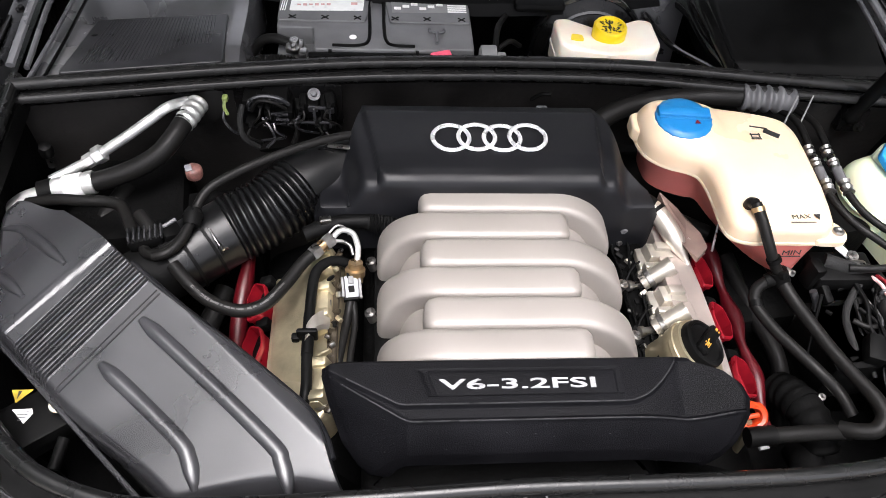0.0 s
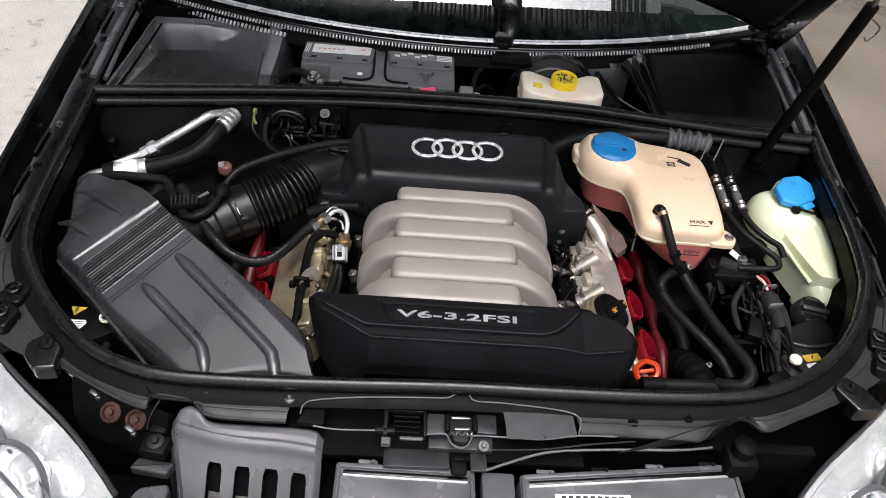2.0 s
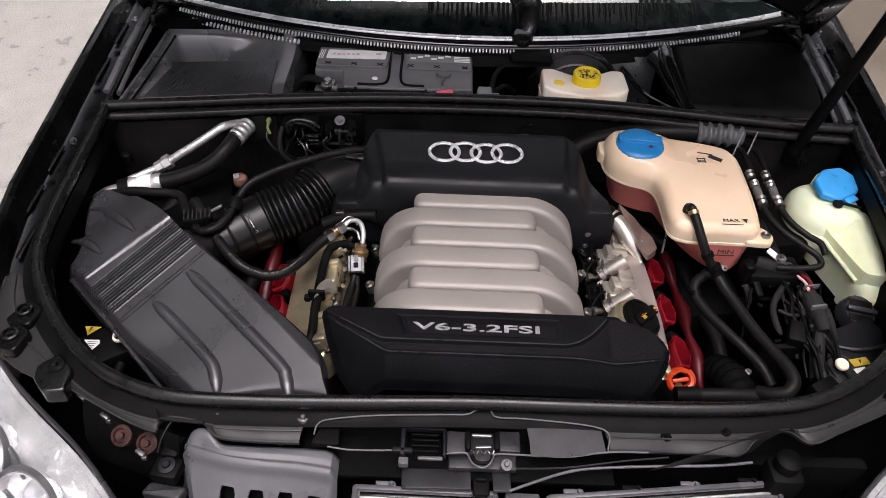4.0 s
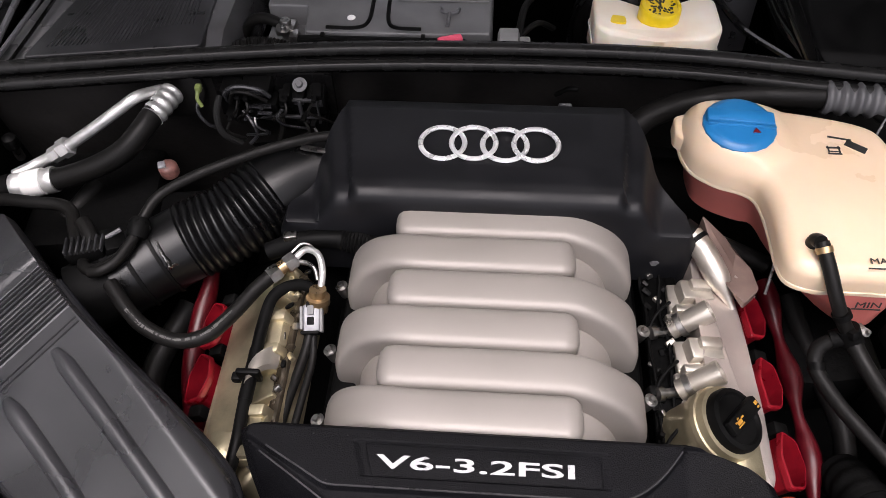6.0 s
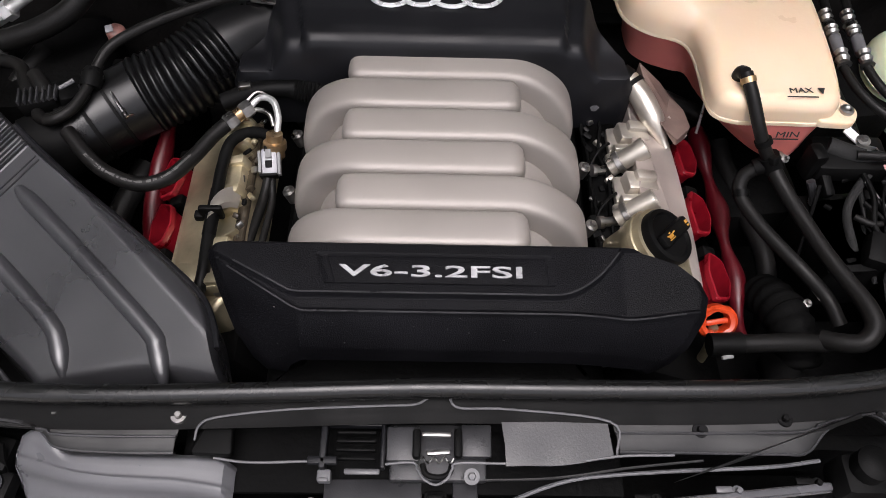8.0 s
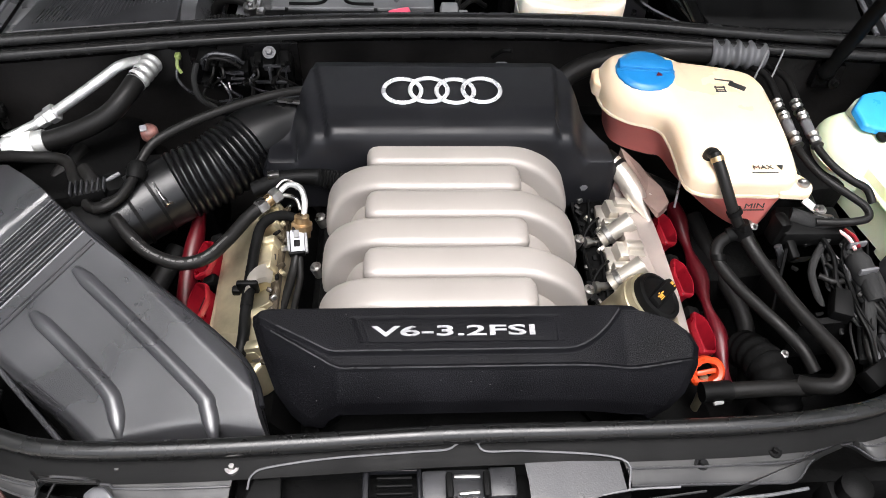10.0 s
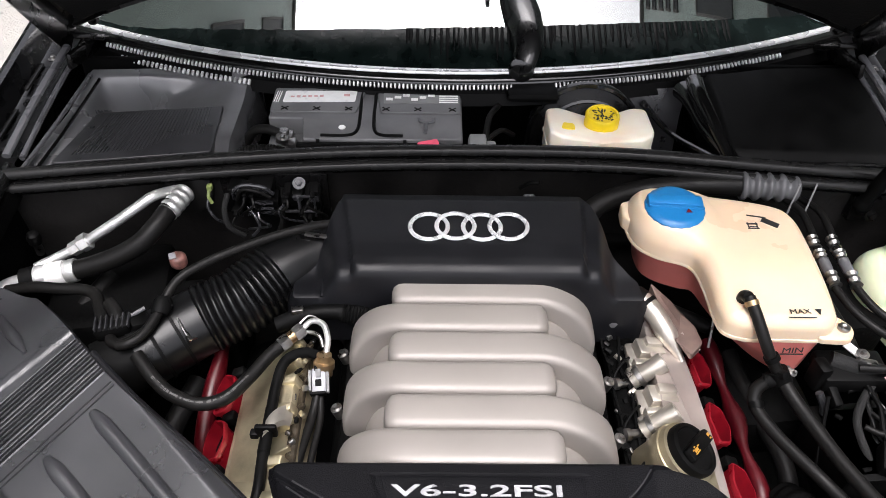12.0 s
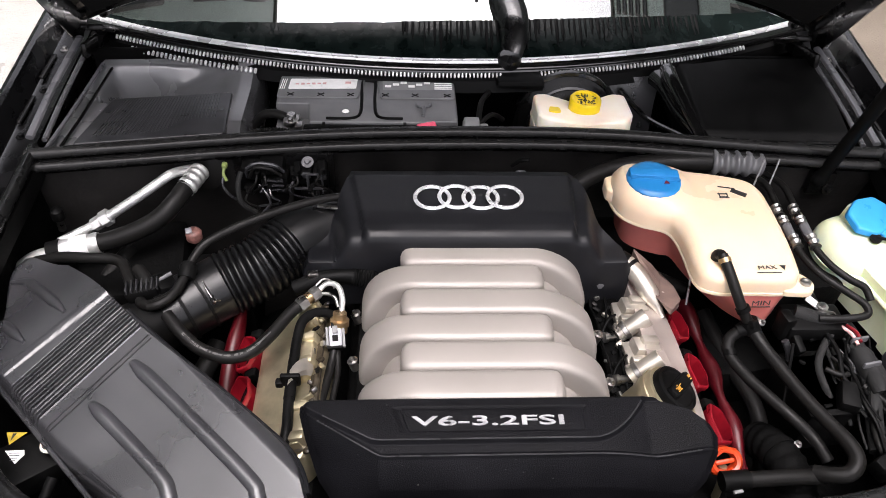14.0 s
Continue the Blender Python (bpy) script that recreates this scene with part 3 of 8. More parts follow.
def lock_area():
    # framed recess with the bonnet catch in the middle of the front panel
    part("lock_recess", box((-0.035, 0.335, 0.845), (0.46, 0.09, 0.008), 0.002), CAVITY, car)
    part("rear_wall", loft([[(x, 0.366 + 0.004 * math.cos(4 * x), 0.893), (x, 0.362, 0.87), (x, 0.358, 0.84)] for x in (-0.24, -0.12, 0.0, 0.12, 0.2)], thick=0.003), DARK, car)
    # grey tubes draw the thin highlights on the recess and lower edges
    part("recess_edge", tube([(-0.243, 0.330, 0.890), (-0.239, 0.344, 0.895), (-0.221, 0.352, 0.897), (-0.153, 0.360, 0.899), (-0.06, 0.365, 0.900), (-0.023, 0.367, 0.900), (-0.010, 0.373, 0.902), (0.002, 0.377, 0.903), (0.012, 0.374, 0.902), (0.023, 0.364, 0.900), (0.074, 0.364, 0.898), (0.177, 0.353, 0.896), (0.182, 0.320, 0.888)], 0.0013, 8, 6), GREYBOX, car, "pressed panel edge above the catch, its highlight a pale line")
    part("side_plate", prism(rounded([(-0.248, 0.319), (-0.205, 0.317), (-0.209, 0.353), (-0.236, 0.349)], 0.006), 0.876, 0.885, 0.002), DARK, car)
    part("lower_edge", tube([(-0.222, 0.314, 0.885), (-0.183, 0.310, 0.885), (-0.107, 0.313, 0.885)], 0.0014, 8, 5), GREYBOX, car)
    part("lower_edge", tube([(-0.051, 0.310, 0.885), (-0.024, 0.312, 0.885), (-0.018, 0.304, 0.884), (-0.012, 0.296, 0.883), (0.0, 0.291, 0.882), (0.011, 0.297, 0.883), (0.016, 0.306, 0.884), (0.022, 0.312, 0.885), (0.073, 0.312, 0.885), (0.125, 0.312, 0.885), (0.182, 0.320, 0.888), (0.24, 0.322, 0.888)], 0.0014, 8, 6), GREYBOX, car)
    part("lock_plate", loft([[(0.066, 0.352, 0.893), (0.069, 0.330, 0.890), (0.070, 0.309, 0.886)], [(0.12, 0.353, 0.8935), (0.122, 0.331, 0.8905), (0.123, 0.311, 0.887)], [(0.175, 0.352, 0.893), (0.177, 0.334, 0.8905), (0.179, 0.318, 0.888)]], thick=0.002), LOCKGREY, car, "smooth grey plastic plate beside the catch")
    c = part("bonnet_catch", join(box((-0.034, 0.333, 0.876), (0.034, 0.036, 0.008), 0.002), box((0.041, 0.337, 0.876), (0.031, 0.034, 0.008), 0.002), box((0.002, 0.330, 0.858), (0.10, 0.06, 0.012), 0.003)), LOCKGREY, car, "dark grey bonnet catch housing with steel hook")
    part("hook", join(box((0.000, 0.340, 0.887), (0.030, 0.005, 0.005), 0.0015), box((0.002, 0.322, 0.885), (0.024, 0.005, 0.005), 0.0015, (0, 0, 4))), STEEL, c)
    part("jaw", join(box((-0.020, 0.331, 0.884), (0.008, 0.030, 0.012), 0.003), box((0.022, 0.332, 0.884), (0.008, 0.030, 0.012), 0.003), tube([(-0.014, 0.312, 0.88), (-0.010, 0.302, 0.880), (0.002, 0.299, 0.880), (0.013, 0.303, 0.88), (0.016, 0.314, 0.88)], 0.003, 8, 5)), DARK, c)
    part("spring", tube([(-0.016 + 0.0028 * i, 0.315 + 0.003 * math.sin(i * 1.6), 0.884 + 0.003 * math.cos(i * 1.6)) for i in range(13)], 0.0010, 6, 3), STEEL, c)
    g = part("cable_guide", join(box((-0.114, 0.329, 0.880), (0.007, 0.048, 0.016), 0.002), box((-0.085, 0.351, 0.880), (0.064, 0.004, 0.010), 0.0015), box((-0.054, 0.329, 0.880), (0.005, 0.046, 0.012), 0.002), box((-0.114, 0.313, 0.884), (0.030, 0.008, 0.008), 0.002)), COVER, car, "black frame of the release cable")
    part("guide_bar", box((-0.074, 0.303, 0.882), (0.036, 0.006, 0.005), 0.002), GREYBOX, g)
    part("guide_edge", tube([(-0.117, 0.352, 0.888), (-0.085, 0.3535, 0.886), (-0.056, 0.354, 0.886)], 0.0011, 6, 3), GREYBOX, g)
    part("guide_rib", join(*[box((-0.082, 0.318 + 0.009 * k, 0.874), (0.040, 0.003, 0.006), 0.001) for k in range(4)]), DARK, g)
    part("guide_nut", join(box((-0.112, 0.300, 0.874), (0.014, 0.012, 0.012), 0.002), box((-0.112, 0.295, 0.880), (0.010, 0.004, 0.005), 0.001)), GREYBOX, g)
    part("catch_nut", join(lathe([(0.0, 0), (0.008, 0), (0.008, 0.003), (0, 0.003)], 16, aim((0.036, 0.302, 0.872), (0, -0.3, 1))), bolt((0.036, 0.302, 0.874), (0, -0.3, 1), 0.0042)), GREYBOX, car)
    part("stay_bracket", join(box((0.0, 0.276, 0.856), (0.024, 0.03, 0.010), 0.004), box((0.0, 0.283, 0.863), (0.016, 0.006, 0.008), 0.002)), DARK, car)
    part("hanger_plate", box((-0.064, 0.287, 0.853), (0.100, 0.034, 0.005), 0.002, (-8, 0, 1)), LOCKGREY, car, "dusty grey cross panel below the catch")
    part("hanger_plate", box((0.030, 0.286, 0.853), (0.026, 0.034, 0.005), 0.002, (-8, 0, 1)), LOCKGREY, car)
    part("panel_bead", tube([(0.05, 0.300, 0.868), (0.12, 0.302, 0.872), (0.20, 0.312, 0.878), (0.27, 0.318, 0.884)], 0.0014, 6, 5), PANEL, car)


lock_area()
shift[0] = NOSE


def bumper():
    rows = []
    for i in range(25):
        x = -0.88 + 1.76 * i / 24
        b = 0.12 * abs(x / 0.88) ** 3
        f = ramp(abs(x), 0.44, 0.56)
        rows.append([(x, 0.215 + b - 0.09 * f, 0.79 - 0.19 * f), (x, 0.13 + b * 1.6 - 0.04 * f, 0.78 - 0.19 * f), (x, 0.085 + b * 2.2 - 0.02 * f, 0.72 - 0.14 * f), (x, 0.06 + b * 2.4, 0.55), (x, 0.08 + b * 2.4, 0.30)])
    part("bumper", loft(rows, thick=0.003), PAINT, car, "glossy black front bumper skin")


bumper()
# added dark sheets that close the gaps where only shade belongs
for q in (-1, 1):
    part("filler_sheet", box((q * 0.62, 0.40, 0.60), (0.56, 0.44, 0.01), 0.003), CAVITY, car, "added dark filler sheet behind the headlight")
part("filler_sheet", box((0, 0.27, 0.70), (0.9, 0.18, 0.01), 0.003), CAVITY, car)


def headlight(s):
    h = part("headlight", loft([[(s * (0.495 + 0.345 * t), 0.236 + 0.315 * t + 0.009 * math.sin(t * math.tau) + k, z + 0.014 * t) for k, z in ((0.0, 0.779), (0.004, 0.70), (0.012, 0.62))] for t in [i / 10 for i in range(11)]], thick=0.003),
             DARK, car, "clear-lensed headlight with chromed reflectors")
    rows = []
    refl = []
    for i in range(19):
        t = i / 18
        ex, ey, ez = 0.495 + 0.345 * t, 0.235 + 0.315 * t + 0.009 * math.sin(t * math.tau), 0.782 + 0.016 * t
        row, rr = [], []
        for k in range(10):
            q = k / 9
            d = 0.01 + 0.155 * q
            row.append((s * (ex + d * 0.55), ey - d * 0.85, ez - 0.015 * q - 0.16 * q ** 2.2))
            dip = 0.03 + 0.03 * math.sin(t * math.pi * 2.2) ** 2 * math.sin(q * math.pi)
            rr.append((s * (ex + d * 0.52), ey - d * 0.80 + 0.012, ez - 0.015 * q - 0.16 * q ** 2.2 - dip))
        rows.append(row)
        refl.append(rr)
    part("lens", loft(rows, thick=0.003), LENS, h, "clear curved lens").visible_shadow = False
    part("reflector", loft(refl, thick=0.002), REFLECTOR, h, "chromed reflector bowls")
    part("lens_rim", tube([(s * (0.495 + 0.345 * t), 0.238 + 0.315 * t + 0.009 * math.sin(t * math.tau), 0.784 + 0.016 * t) for t in [i / 9 for i in range(10)]], 0.0038, 8, 3), SATIN, h)
    for cx, cy, r in ((0.665, 0.285, 0.062), (0.775, 0.385, 0.052)):
        bowl = part("lamp_bowl", lathe([(r, 0.022), (r * 1.02, 0.018), (r * 0.96, 0.010), (r * 0.8, -0.012), (r * 0.5, -0.03), (0.012, -0.036), (0.010, -0.01), (0, -0.008)], 32, aim((s * cx, cy, 0.722), (s * 0.35, -0.75, 0.55))), REFLECTOR, h, "round chromed lamp bowl")
        part("bezel", lathe([(r * 1.02, 0.020), (r * 1.10, 0.024), (r * 1.14, 0.014), (r * 1.05, 0.010)], 32, aim((s * cx, cy, 0.722), (s * 0.35, -0.75, 0.55))), GREYBOX, bowl)
    part("divider", tube([(s * (0.545 + 0.345 * t), 0.150 + 0.315 * t + 0.009 * math.sin(t * math.tau), 0.718 + 0.016 * t) for t in [i / 9 for i in range(10)]], 0.0035, 8, 3), GREYBOX, h, "dark divider inside the headlight")
    part("indicator_bulb", lathe([(0, -0.022), (0.010, -0.018), (0.014, 0.0), (0.010, 0.016), (0, 0.020)], 16, aim((s * 0.68, 0.205, 0.655), (s * 0.5, -0.8, 0.3))), ORANGE, h, "orange indicator bulb")
    for t in (0.2, 0.5, 0.8):
        part("fin", box((s * (0.535 + 0.345 * t), 0.185 + 0.315 * t, 0.745), (0.05, 0.006, 0.03), 0.002, (0, 0, 52 * s)), GREYBOX, h)

headlight(-1)
headlight(1)
shift[0] = Vector((0, 0, 0))


# ---- windscreen, wiper, bonnet ----


def screen_y(x):
    return 1.338 + 0.30 * x * x + 0.02 * (x - 0.1)


SLOPE = radians(27)


def windscreen():
    rows = []
    for i in range(33):
        x = -0.84 + 1.68 * i / 32
        rows.append([(x * (1 - 0.12 * s), screen_y(x) + 0.03 + s * math.cos(SLOPE) - 0.10 * x * x * s, 0.984 + s * math.sin(SLOPE) - 0.06 * s * s + 0.045 * (1 - (x / 0.84) ** 2) * min(1, s * 2)) for s in [k / 12 for k in range(13)]])
    w = part("windscreen", loft(rows, thick=0.005), SCREEN, car, "green-tinted curved windscreen spotted with rain")
    w.visible_shadow = False
    base = spline([(-0.84 + 1.68 * i / 14, screen_y(-0.84 + 1.68 * i / 14), 0.0) for i in range(15)], 4)
    part("screen_trim", tube([(p.x, p.y + 0.020, 0.985) for p in base], 0.0088, 10, 1, flat=0.8), TRIM, w, "wet trim along the windscreen base, its sky sheen painted pale", angle=60)
    part("screen_trim", tube([(p.x, p.y + 0.004, 0.974) for p in base], 0.006, 10, 1, flat=0.8), DARK, w, angle=60)
    part("trim_carrier", loft([[(p.x, p.y + 0.035, 0.975), (p.x, p.y + 0.01, 0.966), (p.x, p.y - 0.02, 0.962), (p.x, p.y - 0.03, 0.94)] for p in base], thick=0.003), DARK, w)
    part("trim_face", loft([[(p.x, p.y + 0.013, 0.986), (p.x, p.y + 0.003, 0.9815), (p.x, p.y - 0.003, 0.973), (p.x, p.y - 0.004, 0.966)] for p in base], thick=0.002), GLOSS, w, "wet shiny black trim band", angle=60)
    # dark reflection at the foot of the glass, drawn as a sheet with a wavering edge
    rng = random.Random(11)

    def glass_at(x, q, off):
        return (x * (1 - 0.12 * q), screen_y(x) + 0.03 + q * math.cos(SLOPE) - 0.10 * x * x * q - off, 0.984 + q * math.sin(SLOPE) - 0.06 * q * q + 0.045 * (1 - (x / 0.84) ** 2) * min(1, q * 2) + off * 1.7)

    def reflection_top(x):
        return 0.012 + 0.078 * max(0.0, 1 - ((x - 0.10) / 0.80) ** 2)
    rows = []
    wob = 0.0
    for i in range(241):
        x = -0.80 + 1.60 * i / 240
        wob = 0.6 * wob + rng.uniform(-0.0012, 0.0012)
        e = reflection_top(x) + wob
        rows.append([glass_at(x, q, 0.002) for q in (0.0, e * 0.5, e)])
    part("screen_reflection", loft(rows, thick=0.0006), DARK_REFLECTION, w, "dark reflection at the foot of the glass, drawn as a band")
    # drops running down over that dark band in the middle of the screen
    runs = []
    x = -0.12
    while x < 0.56:
        e, a, d = reflection_top(x), rng.uniform(0.0018, 0.0042), rng.uniform(0.35, 0.85)
        runs.append(loft([[glass_at(x + a * c * (1 if k < 4 else 0.5), e * (1 - d * k / 5), 0.0032 - 0.0008 * abs(c)) for k in range(6)] for c in (-1, -0.4, 0.4, 1)], thick=0.0005))
        x += rng.uniform(0.007, 0.016)
    tagged(part("rain_run", join(*runs), DARK, w, "dark runs of rain water on the glass"), kind="stuff")
    # notched rubber strip
    teeth = []
    x = -0.74
    while x < 0.66:
        if not 0.085 < x < 0.17:
            d = 0.60 * x + 0.02
            teeth.append(box((x, screen_y(x) - 0.012, 0.971), (0.0042, 0.0100, 0.006), 0.0014, (46, 0, math.degrees(math.atan(d))), 1))
        x += 0.0080
    tagged(part("notched_strip", join(*teeth), TOOTH, w, "notched black rubber strip, its wet glints painted white"), kind="stuff")
    # dashboard and dark cabin behind the glass
    part("dashboard", box((0, 1.95, 0.93), (1.5, 0.9, 0.06), 0.02, (4, 0, 0)), FELT, w, "black dashboard top")
    part("cabin", join(box((0, 2.95, 0.85), (1.55, 0.03, 1.0), 0), box((0, 2.3, 0.5), (1.55, 1.4, 0.03), 0), box((-0.80, 2.3, 0.75), (0.03, 1.4, 0.6), 0), box((0.80, 2.3, 0.75), (0.03, 1.4, 0.6), 0)), FELT, w)
    part("roof", loft([[(x, 2.22 + 0.02 * x * x, 1.40 - 0.05 * x * x), (x, 2.6, 1.44 - 0.05 * x * x), (x, 3.4, 1.42 - 0.06 * x * x)] for x in [-0.68 + 0.136 * i for i in range(11)]], thick=0.01), PAINT, car)
    for s in (-1, 1):
        part("pillar", tube([(s * 0.85, 1.56, 0.985), (s * 0.80, 1.95, 1.21), (s * 0.70, 2.3, 1.40)], 0.025, 8, 6), PAINT, car)
        part("door_skin", box((s * 0.875, 2.6, 0.62), (0.03, 1.55, 0.75), 0.01), PAINT, car)


windscreen()


def wiper():
    w = part("wiper", tube([(0.108, 1.366, 0.992), (0.116, 1.40, 1.022), (0.112, 1.45, 1.052), (0.085, 1.54, 1.098), (0.060, 1.64, 1.146)], 0.03, 12, 6, rf=lambda s, L: 0.022 + 0.016 * math.sin(min(1.0, s / L * 1.6) * math.pi * 0.8) - 0.010 * s / L, flat=0.45),
             PAINT, car, "shiny black wiper arm over the windscreen")
    part("pivot_cap", lathe([(0.026, -0.02), (0.026, 0.004), (0.021, 0.012), (0.012, 0.015), (0, 0.015)], 24, aim((0.104, 1.362, 0.988), (0, -0.35, 0.94))), PAINT, w)
    part("wiper_blade", join(box((0.058, 1.66, 1.165), (0.022, 0.34, 0.006), 0.002, (27, 0, 5)), box((0.028, 1.66, 1.158), (0.008, 0.38, 0.012), 0.001, (27, 0, 5))), SEAL, w)
    part("wiper_well", box((0.125, 1.325, 0.962), (0.10, 0.05, 0.02), 0.009), DARK, w)


wiper()

TILT_UP = radians(51)


def on_bonnet(x, l, off=0.0):
    """A point on the raised bonnet: l metres up from its rear edge."""
    y0 = 1.475 - 0.055 * (1 - (x / 0.80) ** 2)
    z0 = 1.022 + 0.158 * (1 - abs(x / 0.80) ** 2.4)
    return (x, y0 - l * math.cos(TILT_UP) + off * math.sin(TILT_UP), z0 + l * math.sin(TILT_UP) + off * math.cos(TILT_UP))


def bonnet():
    xs = [-0.80 + 1.60 * i / 40 for i in range(41)]
    rows = [[on_bonnet(x, l, 0.012 * math.cos(x * 1.8)) for l in (0.0, 0.05, 0.2, 0.4, 0.6, 0.8, 0.95, 1.03 - 0.06 * (x / 0.8) ** 4)] for x in xs]
    b = part("bonnet", loft(rows, thick=0.004), PAINT, car, "raised black bonnet seen from below")
    rows = [[on_bonnet(x * 0.95, l, -0.02 - 0.012 * math.sin(l * 9) ** 2) for l in (0.03, 0.08, 0.15, 0.3, 0.45, 0.6, 0.75, 0.9, 0.97)] for x in xs]
    part("bonnet_liner", loft(rows, thick=0.006), FELT, b, "matt black insulation under the bonnet")
    edge = spline([on_bonnet(-0.80 + 0.1 * i, 0.0, -0.006) for i in range(17)], 4)
    part("bonnet_edge", tube(edge, 0.010, 8, 1), PAINT, b)
    for x0, x1 in ((-0.345, -0.200), (-0.085, 0.055), (0.160, 0.325)):
        part("pad", loft([[on_bonnet(x, l, -0.04) for l in (0.075, 0.105, 0.135)] for x in (x0, (x0 + x1) / 2, x1)], thick=0.004), FOAMGREY, b, "grey pad stuck under the bonnet")
    for s in (-1, 1):
        # folded side edge of the bonnet
        part("side_flange", loft([[on_bonnet(s * (0.80 + 0.012 * q), l, 0.004 - 0.062 * q * (1 - 0.5 * l)) for q in (0.0, 0.4, 0.8, 1.0)] for l in (-0.02, 0.05, 0.15, 0.3, 0.5, 0.7, 0.9)], thick=0.004), PAINT, b, "folded black side edge")
        part("hinge", join(box((s * 0.755, 1.46, 0.995), (0.035, 0.11, 0.012), 0.004, (-30, 0, 0)), box((s * 0.765, 1.42, 0.985), (0.012, 0.14, 0.03), 0.004, (-12, 0, 0)),
                           bolt((s * 0.755, 1.44, 1.0), (0, -0.4, 0.9)), bolt((s * 0.755, 1.48, 1.02), (0, -0.4, 0.9))), PAINT_DUSTY, b)


bonnet()


def gas_strut():
    g = thing("gas_strut", "black gas strut holding the raised bonnet open", "gas strut", at=(0.69, 1.07, 0.90))
    a, b = Vector((0.69, 1.072, 0.90)), Vector((0.715, 0.925, 1.50))
    part("cylinder", tube([a, a.lerp(b, 0.7)], 0.0125, 14, 4), DARK, g)
    part("rod", tube([a.lerp(b, 0.7), b], 0.005, 10, 4), STEEL, g)
    part("ball_socket", lathe([(0, -0.012), (0.014, -0.008), (0.016, 0.0), (0.012, 0.016), (0, 0.018)], 16, aim(a, b - a)), DARK, g)
    part("bracket", join(box((0.70, 1.082, 0.885), (0.05, 0.02, 0.05), 0.004), bolt((0.715, 1.07, 0.875), (0, -1, 0.3), 0.006)), PAINT_DUSTY, g)
    part("wire_clip", tube([a.lerp(b, 0.66) + Vector((0.012, -0.01, 0)), a.lerp(b, 0.64) + Vector((0.035, -0.01, -0.006)), a.lerp(b, 0.60) + Vector((0.028, -0.01, -0.01)), a.lerp(b, 0.61) + Vector((0.016, -0.012, -0.006))], 0.0015, 6, 5), STEEL, g)


gas_strut()

# ---- engine ----


def front_cover():
    c = thing("front_engine_cover", "grained black plastic front engine cover with silver engine lettering", "engine cover", at=(0, 0.47, 0.82))

    def f(u, v):
        y = 0.430 + 0.112 * v
        left = curve_at([(0.430, -0.172), (0.436, -0.196), (0.448, -0.212), (0.470, -0.232), (0.505, -0.249), (0.528, -0.257), (0.536, -0.256), (0.542, -0.244)], y)
        right = curve_at([(0.430, 0.240), (0.436, 0.263), (0.448, 0.281), (0.468, 0.294), (0.492, 0.300), (0.510, 0.293), (0.524, 0.276), (0.534, 0.246), (0.542, 0.216)], y)
        x = left + (right - left) * u
        y1 = 0.4800 + 0.54 * max(0.0, -0.158 - x) + min(0.060, 9.5 * max(0.0, x - 0.125) ** 2)
        y2 = 0.4610 + 0.62 * max(0.0, -0.150 - x) + 0.010 * ramp(x, 0.20, 0.30)
        z = 0.935 - 0.06 * (0.53 - y)
        z -= 0.0075 * ramp(y, y1, y1 - 0.004) + 0.18 * max(0.0, y1 - 0.006 - y)
        z += 0.0022 * ramp(y, y2 + 0.0045, y2 + 0.0015) * ramp(y, y2 - 0.0025, y2)
        z -= 0.95 * max(0.0, y2 - y) + 9.0 * max(0.0, y2 - y) ** 2
        # rolled rim all round
        side = min((x - left), (right - x))
        z -= 0.010 * ramp(side, 0.010, 0.0) + 0.004 * ramp(y, 0.538, 0.542) + 0.010 * ramp(y, 0.436, 0.430)
        z -= 0.0022 * ramp(y, 0.4895, 0.4915) * ramp(y, 0.5275, 0.5255) * ramp(x, -0.128 - 0.32 * (y - 0.507), -0.125 - 0.32 * (y - 0.507)) * ramp(x, 0.124, 0.121)
        return (x, y, z)

    # the skirt below the rim draws in towards the engine
    nu, nv = 170, 120
    bm = bmesh.new()
    g = [[bm.verts.new(f(i / nu, j / nv)) for j in range(nv + 1)] for i in range(nu + 1)]
    for i in range(nu):
        for j in range(nv):
            bm.faces.new((g[i][j], g[i + 1][j], g[i + 1][j + 1], g[i][j + 1]))
    rim = [g[i][0] for i in range(nu + 1)] + [g[nu][j] for j in range(1, nv + 1)]
    rim += [g[i][nv] for i in range(nu - 1, -1, -1)] + [g[0][j] for j in range(nv - 1, 0, -1)]
    for draw, drop in ((0.03, 0.012), (0.16, 0.05), (0.22, 0.10)):
        low = [bm.verts.new((w.co.x + (0.02 - w.co.x) * draw * 0.4, w.co.y + (0.53 - w.co.y) * draw * 2.2, w.co.z - drop)) for w in rim]
        for k in range(len(rim)):
            j = (k + 1) % len(rim)
            bm.faces.new((rim[k], rim[j], low[j], low[k]))
        rim = low
    bm.faces.new(rim)
    part("shell", bm, GRAIN, c, angle=50)

    def on_cover(x, y, up):
        v = (y - 0.430) / 0.112
        a, b = f(0.0, v)[0], f(1.0, v)[0]
        q = f(min(1.0, max(0.0, (x - a) / (b - a))), v)
        return (q[0], q[1], q[2] + up)
    upper = [on_cover(x, 0.4800 + 0.54 * max(0.0, -0.158 - x) + min(0.060, 9.5 * max(0.0, x - 0.125) ** 2), 0.0) for x in [-0.225 + 0.425 * i / 40 for i in range(41)]]
    lower = [on_cover(x, 0.4610 + 0.62 * max(0.0, -0.150 - x) + 0.010 * ramp(x, 0.20, 0.30), 0.0004) for x in [-0.232 + 0.502 * i / 40 for i in range(41)]]
